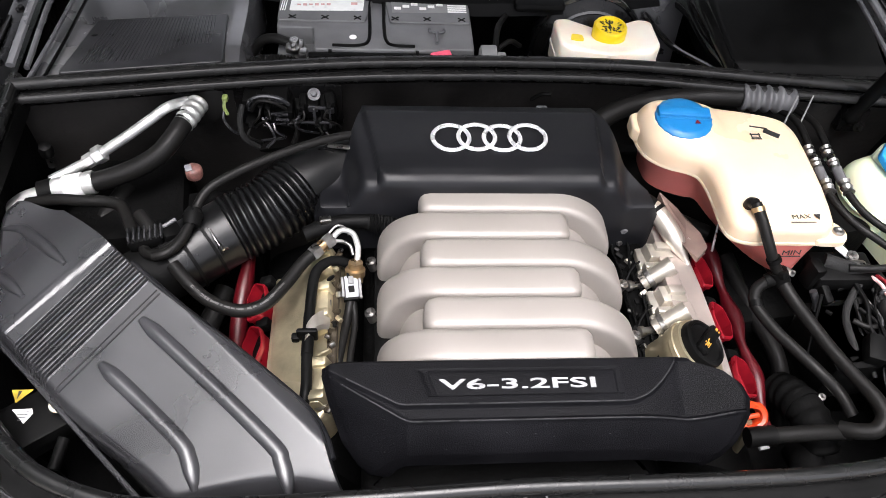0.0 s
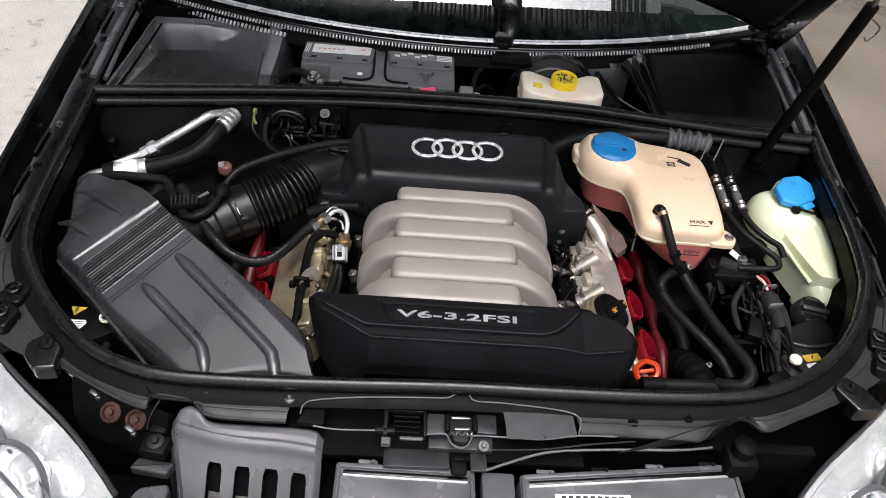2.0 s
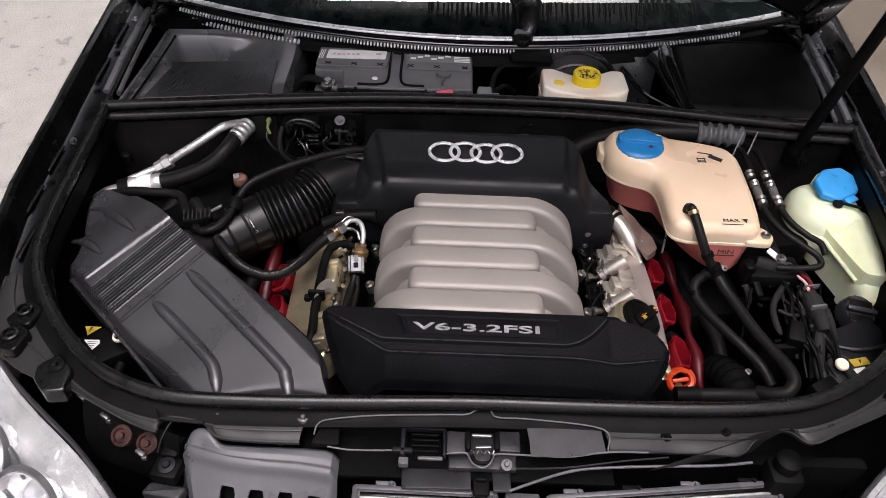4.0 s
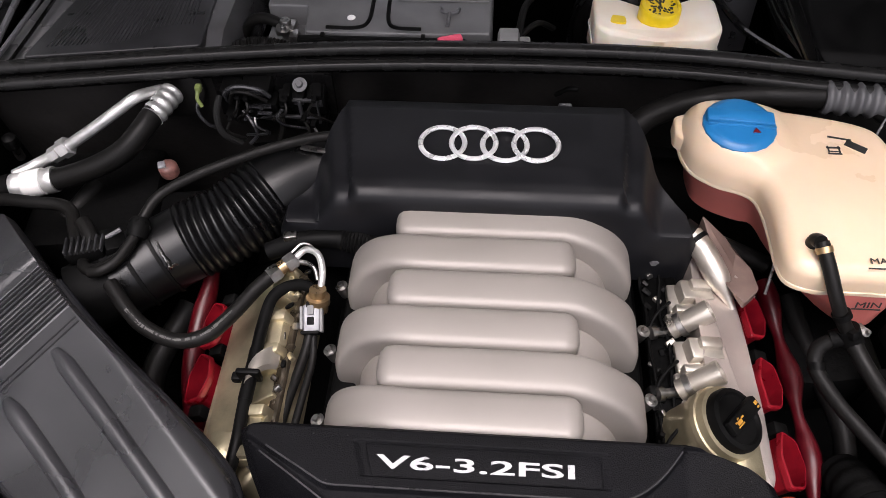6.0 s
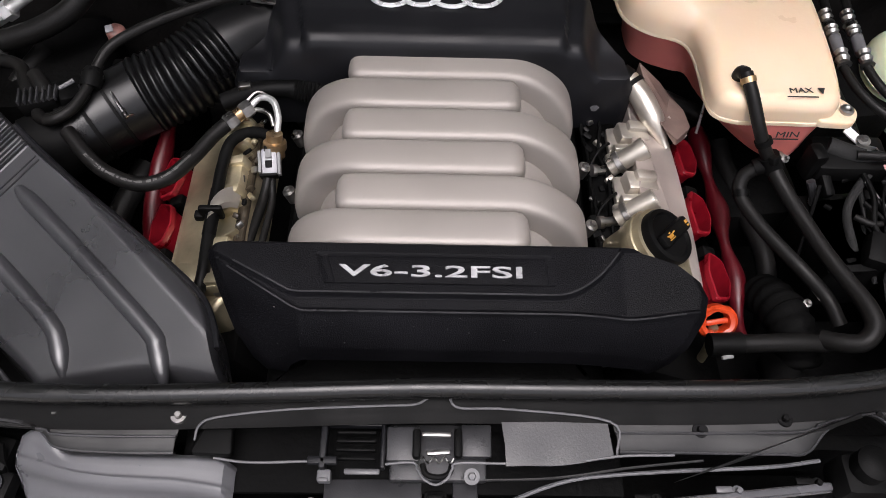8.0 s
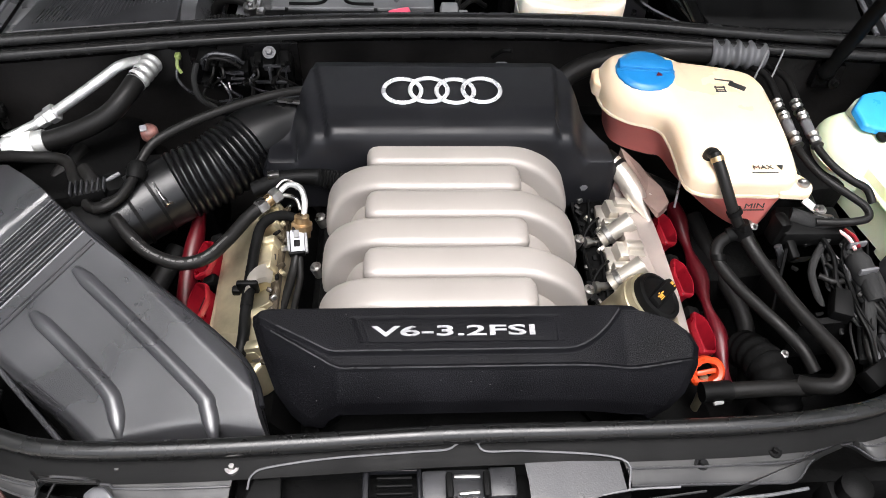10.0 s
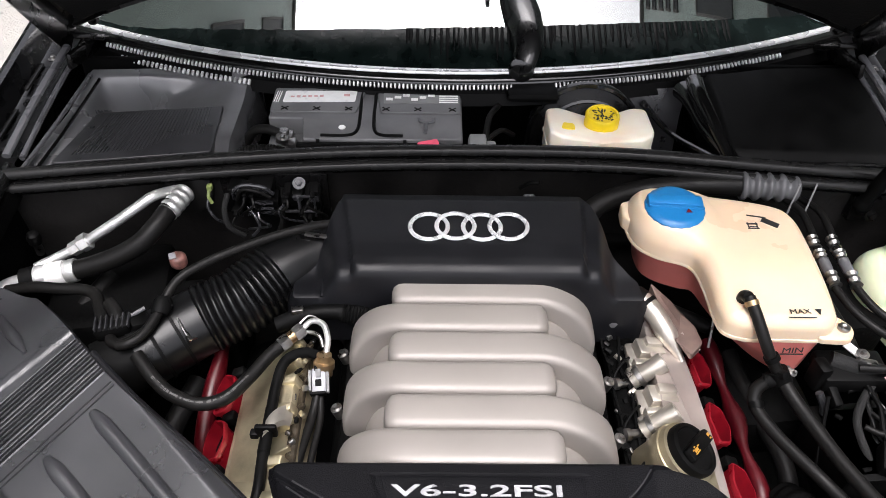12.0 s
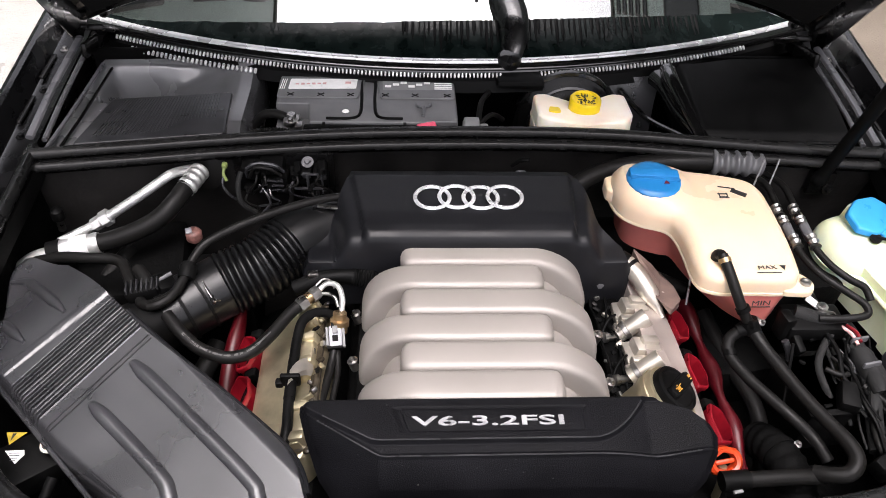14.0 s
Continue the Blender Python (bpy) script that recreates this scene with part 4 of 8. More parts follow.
    # paler beads paint the soft highlights along the two moulded edges
    for line in (upper, lower):
        part("highlight_bead", tube(line, 0.0011, 6, 2), LOCKGREY, c, "highlight along the moulded cover edge, as a pale bead")
    rng = random.Random(21)
    drops = bmesh.new()
    for k in range(60):
        u, v = rng.uniform(0.04, 0.96), rng.uniform(0.05, 0.97)
        q, r = Vector(f(u, v)), rng.uniform(0.0005, 0.0012)
        ring = [drops.verts.new(q + Vector((r * math.cos(a), r * math.sin(a), -0.0002))) for a in [i * math.pi / 3 for i in range(6)]]
        tip = drops.verts.new(q + Vector((0, 0, r * 0.55)))
        for i in range(6):
            drops.faces.new((ring[i], ring[(i + 1) % 6], tip))
    tagged(part("rain_drops", drops, SEAL, c, "scattered water drops", angle=80), kind="stuff")
    badge = [(-0.112, -0.0165), (0.118, -0.0165), (0.118, 0.0165), (-0.123, 0.0165)]
    part("badge_plate", moved(join(prism(rounded(badge, 0.003), -0.003, 0.0, 0.0004), tube([(*p, 0.0002) for p in rounded(badge, 0.003)] + [(*rounded(badge, 0.003)[0], 0.0002)], 0.0007, 6, 1)), pose(0, 0.508, 0.9320, 3.4, 0, 0)), GRAIN, c, "smooth black badge plate sunk into the cover")
    t = pose(-0.007, 0.5055, 0.9322, 4, 0, 0)
    part("lettering", writing("V6-3.2FSI", 0.0195, t, 0.0012, 0.200, 0.0003), LETTER, c, "raised silver letters")


front_cover()


def rear_cover():
    c = thing("rear_engine_cover", "smooth black plastic rear engine cover with a four-ring chrome emblem", "engine cover", at=(0, 0.92, 0.82))

    def f(u, v):
        y = 0.838 + 0.225 * v
        lo = curve_at([(0.838, -0.280), (0.845, -0.288), (0.875, -0.288), (0.905, -0.262), (0.935, -0.244), (1.04, -0.222)], y)
        hi = curve_at([(0.838, 0.264), (0.845, 0.272), (0.88, 0.268), (0.93, 0.225), (1.04, 0.195)], y)
        x = lo + (hi - lo) * u
        tl, tr = -0.176 - 0.18 * (y - 0.835), 0.160 + 0.10 * (y - 0.835)
        mid = (0.80 * ramp(x, tl - 0.060, tl - 0.024) + 0.20 * ramp(x, tl - 0.007, tl)) * (0.80 * ramp(x, tr + 0.060, tr + 0.024) + 0.20 * ramp(x, tr + 0.007, tr))
        side = 0.893 + 0.022 * ramp(y, 0.86, 0.95)
        side += 0.004 * math.sin((y - 0.83) * 60) * ramp(y, 0.92, 0.86)
        top = curve_at([(0.838, 0.928), (0.841, 0.940), (0.847, 0.948), (0.856, 0.9535), (0.870, 0.9565), (0.90, 0.958), (0.95, 0.955), (1.01, 0.950), (1.042, 0.935), (1.063, 0.89)], y)
        top -= 0.010 * ramp(v, 0.03, 0.0)
        z = side + (top - side) * mid
        z -= 0.025 * ramp(u, 0.02, 0.0) + 0.025 * ramp(u, 0.98, 1.0) + 0.012 * ramp(v, 0.02, 0.0) * (1 - mid)
        return (x, y, z)
    part("shell", relief(f, 100, 60, 0.80), COVER, c, angle=45)
    for s, x in ((-1, 0.208), (-1, 0.232), (1, 0.205)):
        part("wing_rib", tube([(s * x, 0.842, 0.897), (s * (x - 0.002), 0.870, 0.904), (s * (x - 0.010), 0.915, 0.918), (s * (x - 0.014), 0.96, 0.926)], 0.0030, 8, 6), COVER, c)
    part("edge_rib", tube([(-0.278, 0.868, 0.876), (-0.255, 0.893, 0.890), (-0.236, 0.905, 0.898), (-0.232, 0.96, 0.906)], 0.005, 8, 6), COVER, c)
    for i in range(4):
        x = -0.0700 + 0.0413 * i
        bm = bmesh.new()
        n, k = 48, 8
        rings = []
        for a in range(n):
            an = 2 * math.pi * a / n
            row = []
            for b in range(k):
                bn = 2 * math.pi * b / k
                rr = 0.0294 + 0.0036 * math.cos(bn)
                row.append(bm.verts.new((rr * math.cos(an), rr * math.sin(an), 0.0030 * math.sin(bn))))
            rings.append(row)
        for a in range(n):
            for b in range(k):
                bm.faces.new((rings[a][b], rings[(a + 1) % n][b], rings[(a + 1) % n][(b + 1) % k], rings[a][(b + 1) % k]))
        part("emblem_ring", moved(bm, pose(x, 0.936, 0.9590 + 0.0018 * (i % 2), 0, 0, 0)), CHROME, c, "chrome ring")
    part("lift_tab", join(box((0.085, 1.04, 0.905), (0.06, 0.02, 0.008), 0.002), box((0.1, 1.055, 0.915), (0.02, 0.012, 0.02), 0.003)), GREYBOX, c)


rear_cover()


def runner_section(h, w, n=28):
    """Rounded square section of an intake pipe: offsets across (y) and along the bend's radius."""
    out = []
    for i in range(n):
        a = 2 * math.pi * i / n
        c, s = math.cos(a), math.sin(a)
        e = 0.42
        out.append((w * math.copysign(abs(c) ** e, c), h * math.copysign(abs(s) ** e, s)))
    return out


def intake_manifold():
    m = thing("intake_manifold", "silver-grey cast intake manifold with six interlocking pipes", "intake manifold", at=(0, 0.67, 0.78))
    # near black, so the gaps between the pipes read as shaded
    part("plenum", prism(rounded([(-0.135, 0.55), (0.135, 0.55), (0.135, 0.85), (-0.135, 0.85)], 0.02), 0.78, 0.855, 0.012), CAVITY, m)
    W = 0.0264
    for i in range(6):
        s = 1 if i % 2 == 0 else -1
        y = 0.833 - 0.0532 * i
        zt = 0.930 + 0.0006 * i - 0.0245
        sec = runner_section(0.0245, W)
        # centre line: closed short end, straight run, quarter bend, leg down to the head
        line = []
        xe = -0.124 if s > 0 else -0.105
        line.append((xe + 0.000, 0.0, zt, 0.35))
        line.append((xe + 0.003, 0.0, zt, 0.72))
        line.append((xe + 0.009, 0.0, zt, 0.93))
        line.append((xe + 0.018, 0.0, zt, 1.0))
        for k in range(7):
            line.append((-0.085 + 0.172 * k / 6, 0.0, zt, 1.0))
        R = 0.074
        for k in range(1, 13):
            a = radians(90 - 7.5 * k)
            line.append((0.09 + R * math.cos(a), a, zt - R + R * math.sin(a), 1.0))
        line.append((0.09 + R, radians(0), zt - R - 0.03, 1.0))
        line.append((0.09 + R - 0.006, radians(-5), zt - R - 0.07, 1.0))
        rows = []
        for x, a, z, q in line:
            first = a == 0.0 and z == zt
            ang = radians(90) if first else a
            nx, nz = math.cos(ang), math.sin(ang)
            grow = 1.0 + 0.36 * ramp(z, zt - 0.004, zt - 0.07)
            rows.append([(s * (x + nx * d * q), y + w * q * grow - s * 0.010 * ramp(x, 0.08, 0.155), z + nz * d * q) for w, d in sec])
        part("intake_pipe", loft(rows, closed=True, cap=True), SILVER, m, angle=55)
    # lower webs that close the valleys between neighbouring bends
    for i in range(5):
        s = 1 if i % 2 == 0 else -1
        y = 0.833 - 0.0532 * (i + 1)
        rows = []
        for k in range(14):
            a = radians(90 - 7.2 * k)
            r = 0.058 + 0.008 * k / 13
            rows.append([(s * (0.090 + r * math.cos(a)), y + w, 0.827 + (r + 0.010) * math.sin(a)) for w in (-0.046, -0.03, -0.015, 0, 0.015, 0.03, 0.046)])
        part("saddle_web", loft(rows, thick=0.004), SILVER, m)
    for s, y in ((1, 0.732), (1, 0.636), (-1, 0.78), (-1, 0.682), (-1, 0.588), (1, 0.545)):
        part("flange_bolt", join(bolt((s * 0.198, y, 0.838), (s * 0.3, 0, 1), 0.0045), lathe([(0.007, -0.02), (0.007, 0.0), (0, 0.0)], 12, aim((s * 0.200, y, 0.838), (s * 0.3, 0, 1)))), STEEL, m)
    for s in (-1, 1):
        part("lower_flange", box((s * 0.178, 0.67, 0.81), (0.03, 0.31, 0.02), 0.005), CAVITY, m)


intake_manifold()


def engine_block():
    e = thing("engine_block", "engine block below its covers, near black for shade", "engine", at=(0, 0.67, 0.32))
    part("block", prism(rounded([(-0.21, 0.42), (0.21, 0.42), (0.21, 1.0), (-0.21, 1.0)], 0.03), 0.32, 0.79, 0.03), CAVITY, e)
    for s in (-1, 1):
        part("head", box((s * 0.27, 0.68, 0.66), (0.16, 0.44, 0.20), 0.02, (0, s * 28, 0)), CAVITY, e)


engine_block()


def coil(p, lean, parent):
    """Ignition coil: red ribbed rubber top with a dark hollow."""
    m = pose(*p, 0, lean, 0)
    out = rounded([(-0.013, -0.036), (0.010, -0.032), (0.018, -0.004), (0.011, 0.028), (-0.009, 0.036), (-0.018, 0.004)], 0.006, 3)
    inn = rounded([(-0.0105, -0.033), (0.0085, -0.0295), (0.0158, -0.0035), (0.0094, 0.0255), (-0.0075, 0.033), (-0.0155, 0.004)], 0.004, 3)
    rows = [[(a.x * q, a.y * q, z) for a in out] for z, q in ((-0.035, 0.92), (-0.006, 0.94), (-0.004, 1.04), (0.002, 1.04), (0.004, 1.0))]
    rows += [[(a.x, a.y, z) for a in inn] for z in (0.0045, 0.001, -0.026)]
    c = part("ignition_coil", moved(loft(rows, closed=True), m), RED, parent, "red ignition coil collar", angle=30)
    part("coil_top", moved(join(prism([(a.x, a.y) for a in inn], -0.034, -0.021, 0.001), box((0.0, 0.006, -0.018), (0.010, 0.018, 0.008), 0.002)), m), DARK, c)
    part("coil_plug", moved(box((0.004, 0.046, -0.016), (0.022, 0.018, 0.020), 0.004), m), DARK, c)



def right_head():
    h = thing("valve_cover", "cast aluminium valve cover with red ignition coils and injector bosses", "valve cover", at=(0.31, 0.68, 0.75), group="valve covers")
    # smooth tilted plate with a pointed foot, higher on the engine's inner side
    plate = [(0.272, 0.872), (0.325, 0.850), (0.332, 0.735), (0.336, 0.636), (0.336, 0.556), (0.329, 0.540), (0.318, 0.546), (0.302, 0.572), (0.276, 0.60), (0.268, 0.68), (0.270, 0.78)]
    part("cover_plate", prism(rounded(plate, 0.007), 0.78, 0.828, 0.004, 3, lambda x, y: 0.30 * (0.31 - x)), PLATE, h)
    part("inner_flange", box((0.236, 0.69, 0.792), (0.05, 0.32, 0.03), 0.006, (0, -12, 0)), CAVITY, h)
    for y in (0.760, 0.672, 0.590):
        b = part("stepped_boss", join(box((0.272, y + 0.040, 0.826), (0.044, 0.030, 0.026), 0.003, (0, 12, 8)), box((0.278, y + 0.046, 0.834), (0.030, 0.016, 0.022), 0.003, (0, 14, 8)), box((0.255, y + 0.034, 0.814), (0.030, 0.044, 0.026), 0.003, (0, -8, 0)),
                                     box((0.262, y + 0.014, 0.822), (0.040, 0.012, 0.026), 0.003, (0, 8, 8)), box((0.290, y + 0.030, 0.826), (0.014, 0.010, 0.012), 0.003, (0, 18, 8)), box((0.246, y + 0.004, 0.812), (0.020, 0.020, 0.022), 0.004, (0, -6, 12))), CAST_PALE, h)
        d = Vector((0.78, 0.20, 0.58))
        p = Vector((0.276, y, 0.842))
        part("injector_boss", lathe([(0.0135, -0.046), (0.0140, -0.020), (0.0155, 0.008), (0.0152, 0.0105), (0.0124, 0.0105), (0.0116, -0.012), (0, -0.012)], 24, aim(p, d)), CAST_PALE, b)
        # near-black disc puts the shade inside the bore into colour
        part("bore", lathe([(0.0114, -0.016), (0.0114, -0.004), (0, -0.0035)], 16, aim(p, d)), CAVITY, b)
        part("collar", lathe([(0.0138, -0.036), (0.0166, -0.035), (0.0166, -0.028), (0.0140, -0.027)], 20, aim(p, d)), STEEL, b)
        part("injector", lathe([(0.0065, -0.01), (0.0065, 0.022), (0.009, 0.022), (0.009, 0.030), (0.005, 0.032), (0, 0.032)], 12, aim((0.240, y - 0.010, 0.812), (-0.9, -0.25, 0.2))), STEEL, b)
        part("injector_plug", box((0.212, y - 0.012, 0.811), (0.024, 0.016, 0.018), 0.004, (0, 12, 14)), DARK, b)
        part("clip_wire", tube([(0.240, y + 0.026, 0.826), (0.226, y + 0.012, 0.830), (0.214, y - 0.004, 0.822), (0.208, y - 0.026, 0.806)], 0.0022, 8, 5), DARK, b)
    rng = random.Random(4)
    for k in range(34):
        y = 0.545 + 0.0098 * k
        x = 0.226 + rng.uniform(-0.016, 0.018)
        part("fitting", box((x, y, 0.812 + rng.uniform(-0.010, 0.008)), (rng.uniform(0.005, 0.014), rng.uniform(0.004, 0.010), rng.uniform(0.006, 0.012)), 0.0015, (rng.uniform(-25, 25), rng.uniform(-25, 25), rng.uniform(-40, 40))), (DARK, RUBBER, STEEL, DARK, CAVITY, CAST_PALE, DARK)[k % 7], h)
    for x0 in (0.214, 0.232):
        part("injector_cable", tube([(x0 + rng.uniform(-0.006, 0.006), 0.53 + 0.05 * k, 0.812 + rng.uniform(-0.006, 0.004)) for k in range(8)], 0.0024, 8, 6), DARK, h)
    part("breather_pipe", tube([(0.268, 0.868, 0.868), (0.284, 0.846, 0.862), (0.300, 0.818, 0.848), (0.314, 0.796, 0.832), (0.322, 0.782, 0.822)], 0.018, 18, 8, rf=lambda s, L: 0.0165 - 0.011 * ramp(s, L * 0.55, L)), CAST_PALE, h, "bright aluminium breather pipe")
    part("pipe_clamp", tube([(0.272, 0.862, 0.8665), (0.276, 0.857, 0.865)], 0.0190, 18, 2), DARK, h)
    part("pipe_collar", tube([(0.256, 0.876, 0.872), (0.268, 0.868, 0.868)], 0.0175, 18, 2), DARK, h)
    part("clamp_tab", box((0.257, 0.853, 0.872), (0.012, 0.014, 0.018), 0.003, (0, -20, 30)), ALU, h)
    part("pipe_end", tube([(0.226, 0.888, 0.868), (0.243, 0.882, 0.873), (0.258, 0.874, 0.872)], 0.014, 14, 5), DARK, h)
    sheet = [(0.284, 0.894), (0.318, 0.872), (0.346, 0.828), (0.350, 0.795), (0.328, 0.772), (0.308, 0.800), (0.296, 0.838)]
    part("rear_flange", prism(rounded(sheet, 0.004), 0.852, 0.856, 0.0012, 2, lambda x, y: 0.5 * (0.318 - x) - 0.15 * (0.84 - y)), BROWNPLATE, h, "pinkish brown sheet metal flange")
    part("flange_fold", tube([(0.322, 0.815, 0.852), (0.336, 0.802, 0.845), (0.348, 0.792, 0.838)], 0.0018, 6, 4), PLATE, h)
    part("grey_cap", lathe([(0.016, -0.03), (0.016, 0.0), (0.014, 0.004), (0, 0.004)], 18, aim((0.222, 0.852, 0.846), (0, -0.2, 1))), GREYBOX, h)
    for x, y in ((0.360, 0.792), (0.362, 0.690), (0.368, 0.588)):
        coil((x, y, 0.792), 24, h)
    part("coil_rail", tube([(0.398, 0.87, 0.765), (0.408, 0.78, 0.748), (0.416, 0.73, 0.738), (0.412, 0.68, 0.742), (0.418, 0.62, 0.732), (0.410, 0.535, 0.725)], 0.010, 12, 8, rf=lambda s, L: 0.011 + 0.004 * math.sin(s * 55), flat=1.2), DARKRED, h, "red wiring duct along the head, darkened for shade")
    part("oil_neck", join(lathe([(0.036, -0.06), (0.0375, -0.026), (0.0405, -0.022), (0.0405, -0.012), (0.0425, -0.010), (0.0425, -0.004), (0.0405, -0.003), (0.0395, 0.006), (0.034, 0.007), (0.033, -0.01), (0, -0.01)], 36, aim((0.280, 0.608, 0.846), (0.48, -0.06, 0.87)) @ Matrix.Scale(1.08, 4)),
                           box((0.302, 0.580, 0.812), (0.045, 0.08, 0.04), 0.012, (0, 20, 0)), prism(rounded([(0.296, 0.575), (0.325, 0.575), (0.335, 0.525), (0.324, 0.518)], 0.006), 0.79, 0.818, 0.004)), CAST, h, "golden aluminium oil filler neck")
    return h


right_valve_cover = right_head()


def oil_cap(h):
    m = aim((0.2845, 0.6075, 0.8545), (0.48, -0.06, 0.87), -38) @ Matrix.Scale(1.07, 4)
    c = part("oil_cap", lathe([(0.035, -0.012), (0.0355, 0.004), (0.034, 0.0085), (0.029, 0.010), (0.027, 0.007), (0, 0.007)], 40, m), DARK, h, "round black oil filler cap with yellow symbol")
    part("grip", moved(box((0.004, 0.0, 0.011), (0.062, 0.018, 0.012), 0.004), m), DARK, c)
    ink = material("yellow print", (0.55, 0.27, 0.04), 0.5)
    for x, y, size in ((-0.012, 0.0, (0.009, 0.004, 0.0008)), (-0.004, 0.002, (0.005, 0.0016, 0.0008)), (-0.018, 0.002, (0.0025, 0.0016, 0.0008)), (-0.012, 0.004, (0.003, 0.0016, 0.0008)), (-0.012, -0.0035, (0.012, 0.0012, 0.0008)), (0.028, 0.001, (0.005, 0.004, 0.0008)), (0.028, -0.004, (0.004, 0.002, 0.0008))):
        part("symbol", moved(box((x, y, 0.0174), size, 0), m), ink, c, "yellow printed symbol")


oil_cap(right_valve_cover)


def dipstick():
    d = thing("oil_dipstick", "orange oil dipstick handle beside the engine cover", "dipstick", at=(0.345, 0.515, 0.79))
    m = aim((0.348, 0.516, 0.806), (0.0, -0.62, 0.78), 10)
    bm = lathe([(0.0125, 0.0), (0.0135, 0.006), (0.018, 0.0075), (0.0215, 0.004), (0.0225, -0.006), (0.020, -0.012), (0.0125, -0.013), (0.0125, 0.0)], 28, m, lambda r, z, a: r * (1.18 if math.cos(a) ** 2 > 0.5 else 1.0) ** abs(math.cos(a)))
    part("handle_ring", bm, ORANGE, d)
    part("handle_grip", moved(box((0, 0, 0.0), (0.028, 0.007, 0.006), 0.002), m), ORANGE, d)
    part("tube", tube([(0.346, 0.512, 0.80), (0.348, 0.50, 0.76), (0.35, 0.50, 0.66)], 0.006, 10, 5), CAST, d)
    part("bracket", box((0.318, 0.522, 0.80), (0.02, 0.012, 0.01), 0.003), STEEL, d)


dipstick()


def left_head():
    h = thing("valve_cover", "golden cast aluminium valve cover with ribs and fuel fittings", "valve cover", at=(-0.29, 0.66, 0.75), group="valve covers")
    m = pose(-0.292, 0.66, 0.818, 0, -26, 0)
    part("cover_plate", moved(prism(rounded([(-0.062, -0.15), (0.02, -0.155), (0.05, -0.12), (0.05, 0.12), (0.02, 0.165), (-0.035, 0.155), (-0.066, 0.10)], 0.015), -0.05, 0.0, 0.008), m), CAST, h)
    for y, w in ((0.112, 0.046), (0.036, 0.066), (-0.096, 0.070)):
        part("boss", moved(join(box((0.027, y, 0.006), (0.032, w, 0.030), 0.005, (0, 4, -6)), box((0.032, y + w * 0.36, 0.010), (0.034, w * 0.22, 0.034), 0.004, (0, 4, -6)), box((0.032, y - w * 0.36, 0.010), (0.034, w * 0.22, 0.034), 0.004, (0, 4, -6)), box((0.038, y, 0.004), (0.014, w * 0.5, 0.030), 0.004)), m), CAST, h)
    for y in (0.076, -0.008, -0.052):
        part("casting_web", moved(box((0.026, y, 0.002), (0.044, 0.006, 0.022), 0.002, (0, 0, 14)), m), CAST, h)
    part("brown_channel", moved(box((0.0455, -0.005, 0.0012), (0.016, 0.27, 0.008), 0.003), m), DARK_BROWN, h, "dark brown channel along the casting")
    rng = random.Random(9)
    for k in range(20):
        y = -0.14 + 0.0145 * k
        part("fitting", moved(box((0.050 + rng.uniform(-0.009, 0.012), y, 0.008 + rng.uniform(-0.004, 0.007)), (rng.uniform(0.005, 0.011), rng.uniform(0.006, 0.013), rng.uniform(0.005, 0.010)), 0.002, (rng.uniform(-30, 30), rng.uniform(-30, 30), rng.uniform(-40, 40))), m), (DARK_BROWN, STEEL, DARK_BROWN, DARK, CAST, DARK_BROWN)[k % 6], h)
    # half-round saddle beside the hose
    rows = []
    for k in range(13):
        a = radians(15 + 150 * k / 12)
        rows.append([(0.028 + q * math.cos(a) * 0.55, -0.022 + w + q * math.cos(a) * 0.75, 0.004 + q * math.sin(a)) for q, w in ((0.036, -0.012), (0.036, 0.012), (0.028, 0.012), (0.028, -0.012))])
    part("saddle", moved(loft(rows, closed=True, cap=True), m), CAST_PALE, h)
    part("edge_flange", moved(join(box((-0.062, 0.0, -0.008), (0.012, 0.25, 0.012), 0.004)), m), CAST, h)
    for y in (0.125, 0.045, -0.125):
        part("bolt", moved(bolt((0.034, y, 0.004)), m), STEEL, h)
    part("end_lug", join(lathe([(0.014, -0.01), (0.014, 0.01), (0.008, 0.01), (0.008, -0.01), (0.014, -0.01)], 18, aim((-0.318, 0.525, 0.845), (-0.2, -0.3, 0.9))), box((-0.305, 0.545, 0.838), (0.03, 0.04, 0.02), 0.006)), CAST, h)
    for x, y in ((-0.376, 0.742), (-0.374, 0.660), (-0.378, 0.570)):
        coil((x, y, 0.786), -24, h)
    part("coil_rail", tube([(-0.395, 0.842, 0.805), (-0.398, 0.80, 0.788), (-0.404, 0.75, 0.770), (-0.408, 0.70, 0.745), (-0.408, 0.66, 0.705), (-0.402, 0.62, 0.66)], 0.013, 14, 8, rf=lambda s, L: 0.009 + 0.005 * ramp(s, 0, L * 0.3), flat=1.2), DARKRED, h, "red wiring duct along the head")
    part("ground_strap", tube([(-0.408, 0.845, 0.806), (-0.404, 0.85, 0.822), (-0.396, 0.848, 0.828)], 0.0025, 6, 5), STEEL, h)


left_head()


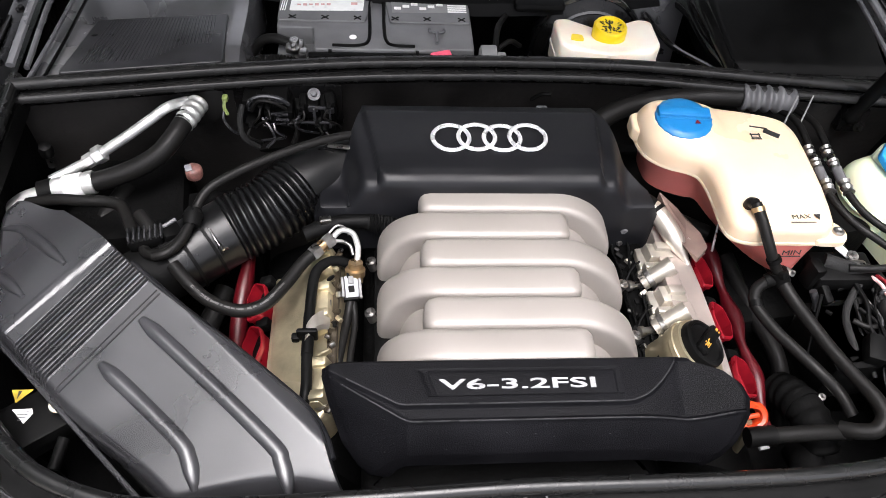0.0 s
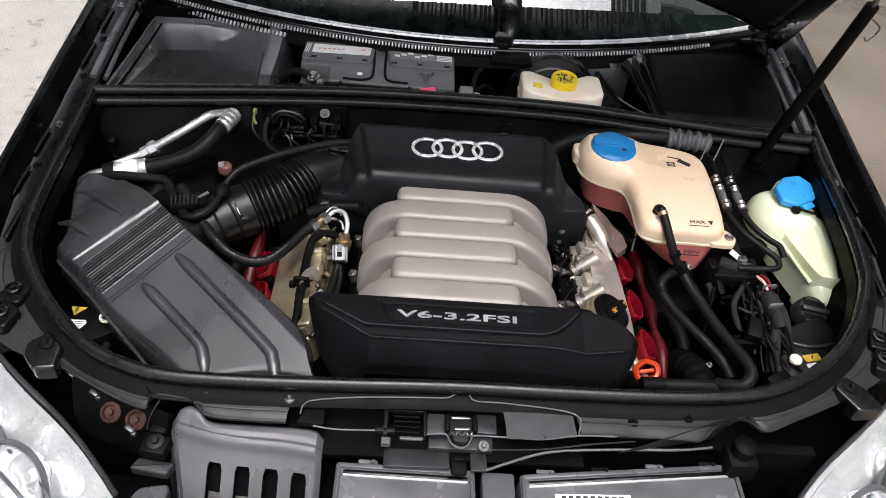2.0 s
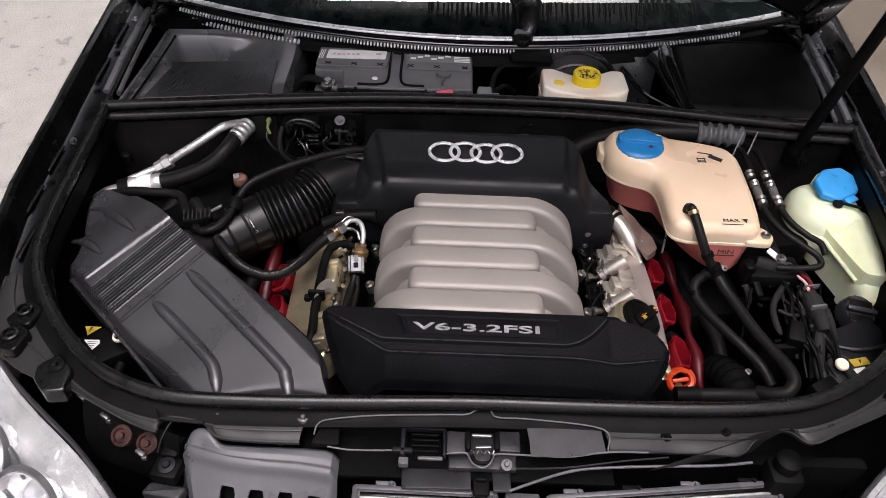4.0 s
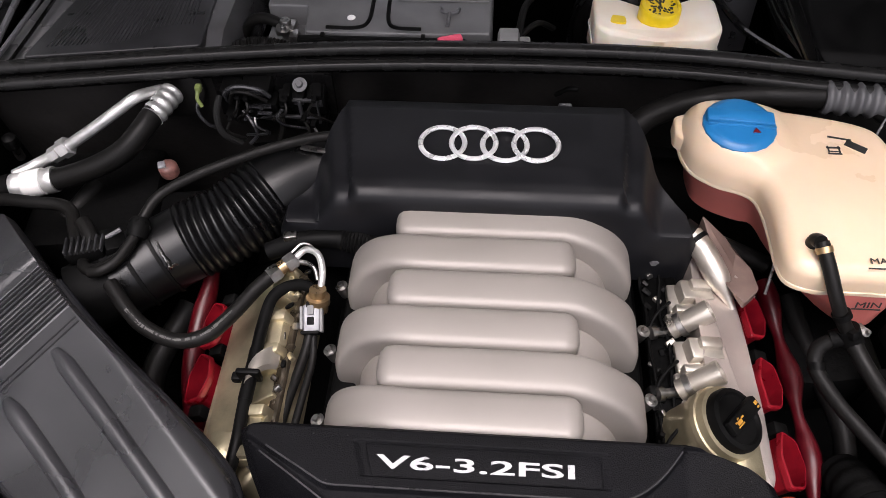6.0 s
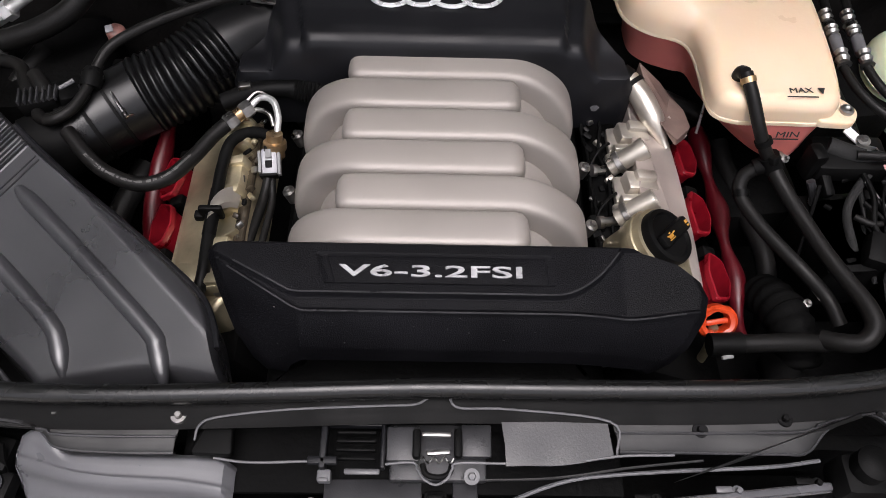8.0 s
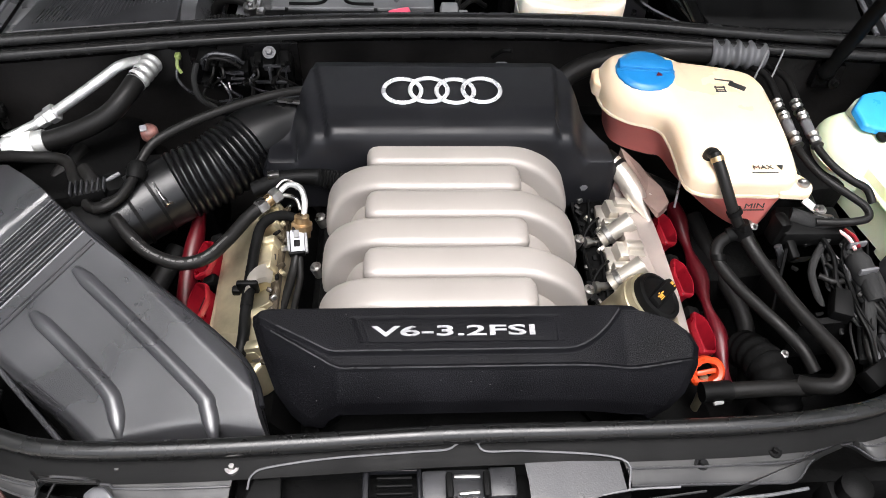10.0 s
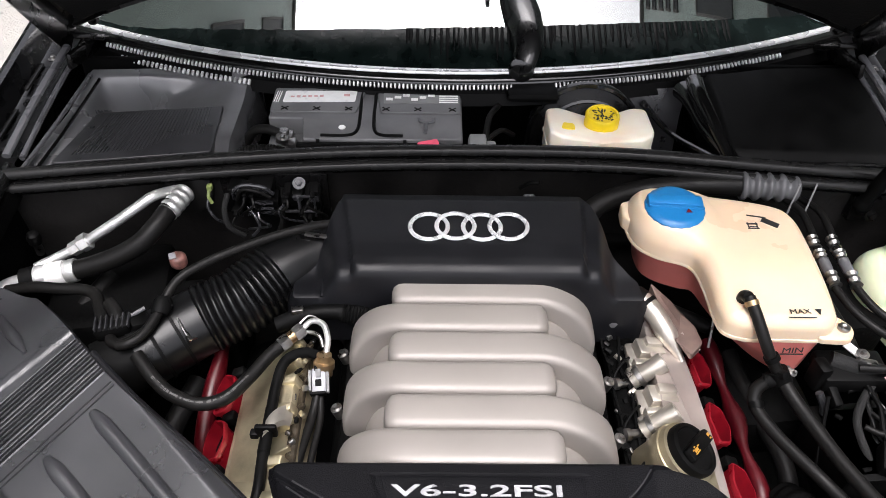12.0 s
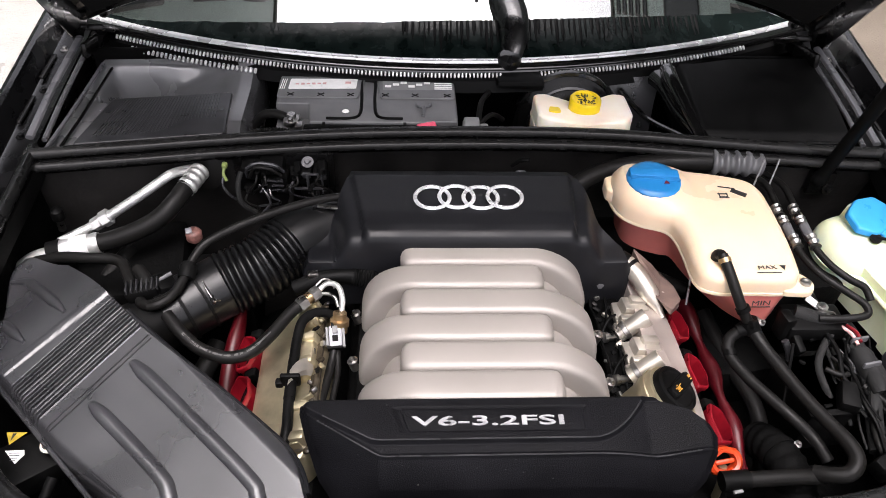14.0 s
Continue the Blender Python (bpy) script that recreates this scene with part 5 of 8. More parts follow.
def fuel_line():
    f = thing("fuel_line", "black braided fuel hose with bright fittings on the valve cover", "fuel line", at=(-0.25, 0.75, 0.86))
    part("hose", tube([(-0.483, 0.735, 0.888), (-0.452, 0.702, 0.878), (-0.425, 0.683, 0.868), (-0.385, 0.671, 0.862), (-0.350, 0.682, 0.862), (-0.325, 0.715, 0.862), (-0.302, 0.752, 0.866), (-0.283, 0.773, 0.870)], 0.0098, 14, 10), RUBBER, f, "black hose with faint print")
    marks = spline([(-0.452, 0.702, 0.878), (-0.425, 0.683, 0.868), (-0.385, 0.671, 0.862), (-0.350, 0.682, 0.862), (-0.325, 0.715, 0.862)], 5)
    rng = random.Random(17)
    worn = []
    for a, b in zip(marks, marks[1:]):
        for q in (0.15, 0.5, 0.85):
            if rng.random() < 0.2:
                continue
            d = (b - a).normalized()
            n = (Vector((0, -0.35, 1)) - d * Vector((0, -0.35, 1)).dot(d)).normalized()
            mm = aim(a.lerp(b, q) + n * 0.0096, n)
            along = mm.to_3x3().inverted() @ d
            worn.append(moved(box((0, 0, 0), (rng.uniform(0.0012, 0.004), rng.uniform(0.0014, 0.0042), 0.0005), 0), mm @ pose(0, 0, 0, 0, 0, math.degrees(math.atan2(along.y, along.x)))))
    part("worn_print", join(*worn), WORN, f, "pale worn print on the hose")
    part("union_nut", join(*[lathe([(0.0, 0.0), (0.0115, 0.0), (0.0125, 0.003), (0.0125, 0.013), (0.011, 0.016), (0, 0.016)], 6, aim(p, (0.66, 0.62, 0.12))) for p in ((-0.287, 0.768, 0.870), (-0.268, 0.785, 0.874))]), STEEL, f)
    part("union_body", lathe([(0, 0), (0.0095, 0), (0.0095, 0.022), (0, 0.022)], 14, aim((-0.279, 0.776, 0.872), (0.66, 0.62, 0.12))), BRASS, f)
    part("second_pipe", tube([(-0.262, 0.790, 0.872), (-0.246, 0.790, 0.876), (-0.230, 0.782, 0.876), (-0.224, 0.768, 0.868)], 0.0032, 10, 6), STEEL, f)
    part("spring_clip", tube([(-0.262, 0.800, 0.882), (-0.250, 0.812, 0.886), (-0.238, 0.812, 0.882), (-0.232, 0.806, 0.872)], 0.0022, 8, 5), STEEL, f)
    part("elbow_pipe", tube([(-0.258, 0.793, 0.878), (-0.243, 0.803, 0.886), (-0.225, 0.795, 0.888), (-0.217, 0.775, 0.880), (-0.218, 0.758, 0.868)], 0.0046, 12, 8), ALU, f)
    part("sensor", lathe([(0.013, 0.0), (0.013, 0.012), (0.0155, 0.012), (0.0155, 0.022), (0.011, 0.024), (0.011, 0.034), (0, 0.034)], 20, aim((-0.222, 0.738, 0.842), (0.06, 0.35, 0.9))), BRASS, f, "brass pressure sensor")
    c = part("connector", box((-0.226, 0.722, 0.846), (0.021, 0.036, 0.022), 0.003, (25, 0, 6)), CONNECTOR, f, "pale grey electrical connector")
    part("latch", join(box((-0.227, 0.726, 0.861), (0.008, 0.012, 0.006), 0.001, (25, 0, 6)), box((-0.213, 0.718, 0.850), (0.004, 0.030, 0.012), 0.001, (25, 0, 6)), box((-0.239, 0.720, 0.850), (0.004, 0.030, 0.012), 0.001, (25, 0, 6))), FOAMGREY, c)
    part("slot", join(box((-0.226, 0.714, 0.8545), (0.009, 0.010, 0.004), 0.001, (25, 0, 6)), box((-0.231, 0.733, 0.8630), (0.005, 0.008, 0.004), 0.001, (25, 0, 6)), box((-0.226, 0.7035, 0.842), (0.023, 0.004, 0.020), 0.001, (25, 0, 6))), DARK, c)
    part("cable_boot", tube([(-0.228, 0.703, 0.838), (-0.231, 0.685, 0.830), (-0.236, 0.655, 0.826), (-0.243, 0.61, 0.825), (-0.248, 0.555, 0.82)], 0.0068, 10, 6), RUBBER, f)
    part("cable", tube([(-0.223, 0.703, 0.836), (-0.221, 0.67, 0.826), (-0.226, 0.62, 0.822), (-0.232, 0.55, 0.818)], 0.005, 10, 6), RUBBER, f)


fuel_line()


def vent_hose():
    v = thing("vent_hose", "black rubber vent hose clipped over the valve cover", "hose", at=(-0.285, 0.66, 0.85))
    part("hose", tube([(-0.225, 0.768, 0.842), (-0.252, 0.766, 0.858), (-0.277, 0.744, 0.864), (-0.284, 0.705, 0.860), (-0.285, 0.66, 0.856), (-0.285, 0.60, 0.854), (-0.283, 0.55, 0.852), (-0.288, 0.515, 0.840)], 0.0078, 14, 8), DARK, v)
    part("sleeve", tube([(-0.285, 0.668, 0.8565), (-0.285, 0.60, 0.854)], 0.0086, 14, 3), DARK, v)
    part("clip", join(box((-0.286, 0.632, 0.858), (0.030, 0.008, 0.024), 0.003), box((-0.303, 0.632, 0.850), (0.012, 0.012, 0.012), 0.003)), DARK, v)


vent_hose()


def rear_pipework():
    v = thing("throttle_hose", "black ribbed hose behind the manifold", "hose", at=(-0.21, 0.83, 0.86))
    part("hose", tube([(-0.30, 0.815, 0.862), (-0.262, 0.826, 0.872), (-0.225, 0.832, 0.874), (-0.18, 0.832, 0.872), (-0.15, 0.826, 0.866)], 0.013, 14, 10), DARK, v)
    part("ribbed_end", tube([(-0.205, 0.832, 0.874), (-0.15, 0.826, 0.866)], 0.0145, 14, 22, rf=lambda s, L: 0.0145 + 0.0018 * math.sin(s * 1300)), DARK, v)
    part("clamp", box((-0.268, 0.825, 0.884), (0.018, 0.012, 0.012), 0.002, (0, 0, 10)), STEEL, v)


rear_pipework()


def intake_duct():
    d = thing("intake_hose", "ribbed black intake hose between air box and engine", "intake hose", at=(-0.37, 0.86, 0.80))
    pts = [(-0.505, 0.775, 0.835), (-0.462, 0.806, 0.842), (-0.42, 0.834, 0.85), (-0.36, 0.868, 0.862), (-0.305, 0.918, 0.874), (-0.26, 0.948, 0.880), (-0.21, 0.968, 0.880)]

    def rf(s, L):
        t = s / L
        if 0.30 < t < 0.66:
            return 0.0495 + 0.0070 * abs(math.sin((t - 0.30) / 0.36 * 12 * math.pi)) ** 0.6
        return 0.054 if t <= 0.30 else 0.0555 - 0.010 * ramp(t, 0.66, 1.0)
    part("hose", tube(pts, 0.05, 30, 72, rf=rf), RIBHOSE, d, angle=70)
    line = spline(pts, 10)
    for i in (5, 12):
        part("clamp_band", tube([line[i], line[i + 1]], 0.057, 30, 2), DARK, d)
    part("clamp_screw", join(box((-0.428, 0.800, 0.868), (0.016, 0.026, 0.012), 0.003, (0, 20, 35)), lathe([(0, 0), (0.006, 0), (0.006, 0.008), (0, 0.008)], 8, aim((-0.420, 0.786, 0.868), (0.4, -0.8, 0)))), STEEL, d)
    part("clamp_ear", join(box((-0.424, 0.779, 0.878), (0.006, 0.024, 0.008), 0.002, (0, 25, 30)), tube([(-0.440, 0.800, 0.894), (-0.430, 0.785, 0.888), (-0.418, 0.772, 0.874)], 0.0022, 8, 4)), STEEL, d, "steel ear of the hose clamp")
    part("air_meter", tube([(-0.548, 0.745, 0.83), (-0.505, 0.775, 0.835)], 0.050, 28, 3), DARK, d, "black air-flow meter housing")
    part("meter_plug", box((-0.500, 0.80, 0.888), (0.03, 0.04, 0.02), 0.004, (0, 15, 35)), DARK, d)


intake_duct()


def breather_hose():
    b = thing("breather_hose", "thin black breather hose looping over the intake hose", "hose", at=(-0.4, 0.85, 0.92))
    part("hose", tube([(-0.205, 0.972, 0.932), (-0.25, 0.956, 0.940), (-0.305, 0.930, 0.943), (-0.36, 0.900, 0.942), (-0.405, 0.876, 0.936), (-0.443, 0.853, 0.925), (-0.460, 0.825, 0.912), (-0.466, 0.795, 0.906), (-0.478, 0.764, 0.901), (-0.495, 0.748, 0.898), (-0.512, 0.746, 0.894)], 0.0072, 12, 8), RUBBER, b)
    part("second_branch", tube([(-0.470, 0.792, 0.90), (-0.480, 0.770, 0.896), (-0.505, 0.752, 0.892), (-0.525, 0.758, 0.888), (-0.533, 0.772, 0.884)], 0.0082, 12, 7), RUBBER, b)
    part("collar", lathe([(0.0, -0.013), (0.0125, -0.013), (0.0140, -0.006), (0.0140, 0.008), (0.0105, 0.014), (0, 0.014)], 18, aim((-0.463, 0.810, 0.908), (0.1, 0.9, 0.35))), DARK, b, "ribbed black hose collar")
    part("collar_studs", join(*[lathe([(0, 0), (0.0022, 0), (0.0022, 0.0160), (0, 0.0160)], 6, aim((-0.463, 0.810, 0.908), (math.cos(a), 0.2, math.sin(a)))) for a in [k * 0.7 for k in range(9)]]), DARK, b)
    part("end_flange", join(box((-0.237, 0.937, 0.935), (0.06, 0.008, 0.004), 0.001, (0, 0, -10))), STEEL, b)


breather_hose()


def purge_hose():
    p = thing("purge_hose", "black plastic purge hose with a toothed clip block", "hose", at=(-0.58, 0.82, 0.88))
    part("hose", tube([(-0.74, 0.885, 0.858), (-0.69, 0.878, 0.874), (-0.645, 0.870, 0.880), (-0.605, 0.866, 0.882), (-0.583, 0.855, 0.882), (-0.570, 0.832, 0.882), (-0.553, 0.800, 0.884), (-0.535, 0.772, 0.886)], 0.0092, 14, 8), RUBBER, p)
    part("clip_block", box((-0.530, 0.782, 0.892), (0.05, 0.026, 0.022), 0.004, (0, -8, 12)), DARK, p)
    part("clip_teeth", join(*[box((-0.551 + 0.0075 * k, 0.778 + 0.0016 * k, 0.904), (0.0030, 0.026, 0.007), 0.001, (0, -8, 12)) for k in range(7)]), LOCKGREY, p)
    part("stub", tube([(-0.545, 0.822, 0.902), (-0.532, 0.806, 0.90), (-0.522, 0.790, 0.896)], 0.0105, 12, 5), RUBBER, p)
    part("pin", tube([(-0.512, 0.795, 0.898), (-0.490, 0.812, 0.902)], 0.0032, 8, 3), GREYBOX, p)


purge_hose()

# ---- air filter box ----
BOX_O, BOX_A, BOX_B = Vector((-0.57, 0.64, 0)), Vector((0.72, -0.694, 0)), Vector((0.694, 0.72, 0))


def box_z(a, b):
    return 0.911 + 0.30 * b - 0.10 * a - 0.06 * ramp(a, -0.06, -0.25) - 4.8 * max(0.0, b - 0.080) ** 1.5


def box_p(a, b, dz=0.0):
    p = BOX_O + BOX_A * a + BOX_B * b
    return Vector((p.x, p.y, box_z(a, b) + dz))


def air_box():
    t = thing("air_filter_box", "satin black plastic air filter box with ribbed lid", "air box", at=(-0.5, 0.58, 0.70))

    def wide(a):
        return 0.081 + 0.026 * ramp(a, 0.0, 0.30) - 0.045 * ramp(a, 0.31, 0.43)

    def f(u, v):
        # u runs along the box, v across it from the wing side to the engine side
        a0 = -0.138 - 0.148 * ramp(v, 0.0, 0.72) + 0.085 * ramp(v, 0.80, 1.0)
        a1 = 0.262 + 0.155 * v
        if u < 0.22:
            a = a0 + (-0.046 - a0) * u / 0.22
        elif u < 0.82:
            a = -0.046 + 0.080 * (u - 0.22) / 0.60
        else:
            a = 0.034 + (a1 - 0.034) * (u - 0.82) / 0.18
        lo = -0.100 + 0.018 * ramp(a, 0.05, 0.25)
        b = lo + (wide(a) - lo) * v
        z = box_z(a, b)
        end = (a - a0) / (a1 - a0)
        z -= 0.018 * (ramp(v, 0.04, 0.0) + ramp(v, 0.97, 1.0)) + 0.015 * ramp(end, 0.03, 0.0) + 0.004 * ramp(end, 0.985, 1.0)
        # flat raised strip, then the moulded cross ribs of the middle band
        z += 0.0022 * ramp(abs(a + 0.065 - 0.06 * b), 0.0075, 0.0050)
        if -0.043 < a < 0.031:
            w = ((a + 0.043) / 0.074 * 12) % 1.0
            z += 0.0014 - 0.0085 * ramp(abs(w - 0.5), 0.30, 0.16)
        return BOX_O + BOX_A * a + BOX_B * b + Vector((0, 0, z))
    part("lid", relief(f, 320, 64, 0.80), SATIN, t, angle=70)
    for a in (0.049, 0.056):
        part("lid_seam", tube([box_p(a, b, 0.0002) for b in [-0.093 + 0.168 * i / 10 for i in range(11)]], 0.0012, 8, 2), COVER, t)
    # long stiffening ribs that bend at their ends, and two hooked ones on the short end
    for b, a0, a1 in ((0.037, 0.066, 0.315), (-0.034, 0.068, 0.225)):
        pts = [box_p(a0, b, -0.003), box_p(a0 + 0.012, b, 0.002), box_p((a0 + a1) / 2, b + 0.003, 0.002), box_p(a1, b + 0.004, 0.002), box_p(a1 + 0.024, b - 0.002, 0.002), box_p(a1 + 0.045, b - 0.013, 0.001), box_p(a1 + 0.056, b - 0.020, -0.003)]
        part("long_rib", tube(pts, 0.0105, 14, 6, rf=lambda s, L: 0.0105 * min(1.0, 0.45 + 22 * min(s, L - s)), flat=0.75), SATIN, t)
    for line in (((-0.250, 0.002), (-0.238, 0.012), (-0.224, 0.0195), (-0.205, 0.0205), (-0.15, 0.020), (-0.098, 0.0185), (-0.082, 0.0175)), ((-0.200, -0.060), (-0.186, -0.053), (-0.168, -0.0475), (-0.150, -0.0465), (-0.115, -0.0465), (-0.090, -0.0465))):
        part("hooked_rib", tube([box_p(a, b, 0.0010) for a, b in line], 0.0085, 14, 6, rf=lambda s, L: 0.0085 * min(1.0, 0.35 + 16 * min(s, L - s))), SATIN, t)
    # lower half and its lip
    low = []
    for a, b in ((-0.10, -0.098), (0.235, -0.090), (0.37, 0.062), (0.28, 0.090), (-0.17, 0.076), (-0.245, 0.05)):
        p = BOX_O + BOX_A * a + BOX_B * b
        low.append((p.x, p.y))
    part("lower_case", prism(rounded(low, 0.02), 0.60, 0.815, 0.004), DARK, t)
    part("lip", tube([box_p(a, -0.103, -0.024) for a in (-0.12, 0.0, 0.12, 0.236)], 0.0035, 8, 5), SATIN, t)
    part("lip", tube([box_p(a, wide(a) + 0.001, -0.016) for a in (-0.02, 0.08, 0.18, 0.26, 0.31, 0.35, 0.38)], 0.0045, 8, 5), COVER, t)


air_box()

# ---- tanks ----


def coolant_tank():
    t = thing("coolant_tank", "cream plastic coolant tank filled with pink coolant", "coolant tank", at=(0.42, 0.87, 0.80))
    out = [(0.263, 1.030), (0.260, 0.985), (0.271, 0.951), (0.300, 0.927), (0.334, 0.914), (0.349, 0.897), (0.354, 0.855), (0.354, 0.800), (0.362, 0.772), (0.392, 0.760), (0.435, 0.760), (0.490, 0.759), (0.513, 0.766), (0.524, 0.790), (0.529, 0.85), (0.532, 0.94), (0.528, 0.985), (0.507, 1.014), (0.45, 1.033), (0.36, 1.048), (0.285, 1.050)]
    low = [(0.285, 1.02), (0.284, 0.985), (0.290, 0.960), (0.311, 0.940), (0.345, 0.925), (0.366, 0.918), (0.378, 0.880), (0.398, 0.830), (0.425, 0.785), (0.450, 0.760), (0.466, 0.757), (0.482, 0.759), (0.498, 0.772), (0.512, 0.790), (0.524, 0.84), (0.524, 0.94), (0.516, 0.97), (0.495, 1.0), (0.45, 1.02), (0.36, 1.035), (0.30, 1.035)]

    def dome(x, y):
        return 0.006 * ramp(y, 0.79, 0.86) + 0.012 * ramp(math.hypot(x - 0.325, y - 0.99), 0.085, 0.05)
    part("upper_shell", shell(out, 0.902, 0.942, 0.020, dome, mid=(0.43, 0.925)), CREAM, t, angle=60)
    c = Vector((0.41, 0.90))
    smooth = [Vector((p.x, p.y)) for p in spline([(x, y, 0) for x, y in out], 4, closed=True)]
    inner = [((p - c) * 0.975 + c) for p in smooth]
    bot = spline([(x, y, 0.842) for x, y in low], 4, closed=True)
    top = [Vector((p.x, p.y, 0.903)) for p in inner]
    part("lower_shell", loft([[u.lerp(v, t) + Vector((0, 0, z)) for u, v in zip(top, bot)] for t, z in ((0, 0), (0.3, 0.004), (0.6, 0.006), (0.85, 0.003), (1.0, -0.006))], closed=True, cap=True), COOLANT, t, "lower half tinted by pink coolant", angle=60)
    ring = [((p - c) * 1.012 + c) for p in smooth]
    part("weld_seam", prism(ring, 0.900, 0.906, 0.002), CREAM, t)
    lug = rounded([(0.49, 0.755), (0.540, 0.752), (0.552, 0.777), (0.532, 0.802), (0.505, 0.80)], 0.012)
    part("mounting_lug", prism(lug, 0.902, 0.913, 0.003), CREAM, t)
    part("rear_lug", prism(rounded([(0.252, 1.035), (0.290, 1.050), (0.300, 1.010), (0.262, 0.985), (0.250, 1.000)], 0.006), 0.905, 0.930, 0.005), CREAM, t)
    part("lug_bolt", lathe([(0.009, 0), (0.009, 0.004), (0.005, 0.005), (0, 0.002)], 16, aim((0.534, 0.774, 0.913), (0, 0, 1))), STEEL, t)
    part("spigot", tube([(0.386, 0.803, 0.938), (0.386, 0.801, 0.952), (0.388, 0.793, 0.958)], 0.0088, 14, 5), RUBBER, t)
    for txt, y, z, x in (("MAX", 0.775, 0.9440, 0.462),):
        part("marking", join(writing(txt, 0.0115, pose(x, y + 0.004, z, 3, 0, 2), 0.0004, 0.030), box((x, y - 0.007, z), (0.04, 0.0018, 0.0006), 0), moved(prism([(0.022, 0.009), (0.032, 0.009), (0.027, -0.002)], 0, 0.0006), pose(x, y, z))), INK, t, "printed level mark")
    part("marking", join(writing("MIN", 0.013, pose(0.462, 0.7540, 0.887, 78, 0, 2), 0.0004, 0.030), box((0.462, 0.7535, 0.879), (0.035, 0.0012, 0.0016), 0)), INK, t)
    bars = [box((0.447 + dx, 0.962 + dy, 0.9484), s, 0, (0, 0, r)) for dx, dy, s, r in ((0.0, 0.0, (0.018, 0.003, 0.0006), 0), (0.0, -0.007, (0.016, 0.002, 0.0006), 0), (-0.007, -0.003, (0.002, 0.012, 0.0006), 0), (0.007, -0.003, (0.002, 0.012, 0.0006), 0),
                                                                                         (0.03, 0.003, (0.028, 0.012, 0.0006), -35), (0.012, 0.018, (0.03, 0.003, 0.0006), -12), (0.0, -0.011, (0.018, 0.0025, 0.0006), 0))]
    part("symbols", join(*bars), INK, t, "black printed symbols")
    return t


tank = coolant_tank()


def coolant_cap(t):
    m = aim((0.325, 0.985, 0.955), (0.0, -0.06, 1.0), 0)
    c = part("screw_cap", lathe([(0.040, -0.012), (0.0455, -0.008), (0.0475, 0.0), (0.0475, 0.008), (0.044, 0.0125), (0.036, 0.0145), (0, 0.016)], 40, m,
                      lambda r, z, a: r * (1 + (0.018 if math.cos(a * 20) > 0 else 0.0) * (1 if z < 0.01 and r > 0.045 else 0))), BLUE, t, "large blue screw cap")
    part("grip_bar", moved(join(box((0, 0.007, 0.013), (0.089, 0.024, 0.014), 0.005, (0, 0, -4)), box((0, -0.008, 0.0145), (0.088, 0.003, 0.006), 0.0015, (0, 0, -4))), m), BLUE, c)
    part("warning_mark", moved(prism([(0.012, -0.02), (0.022, -0.02), (0.017, -0.012)], 0.0152, 0.0164), m), RED, c, "small red warning triangle")


coolant_cap(tank)


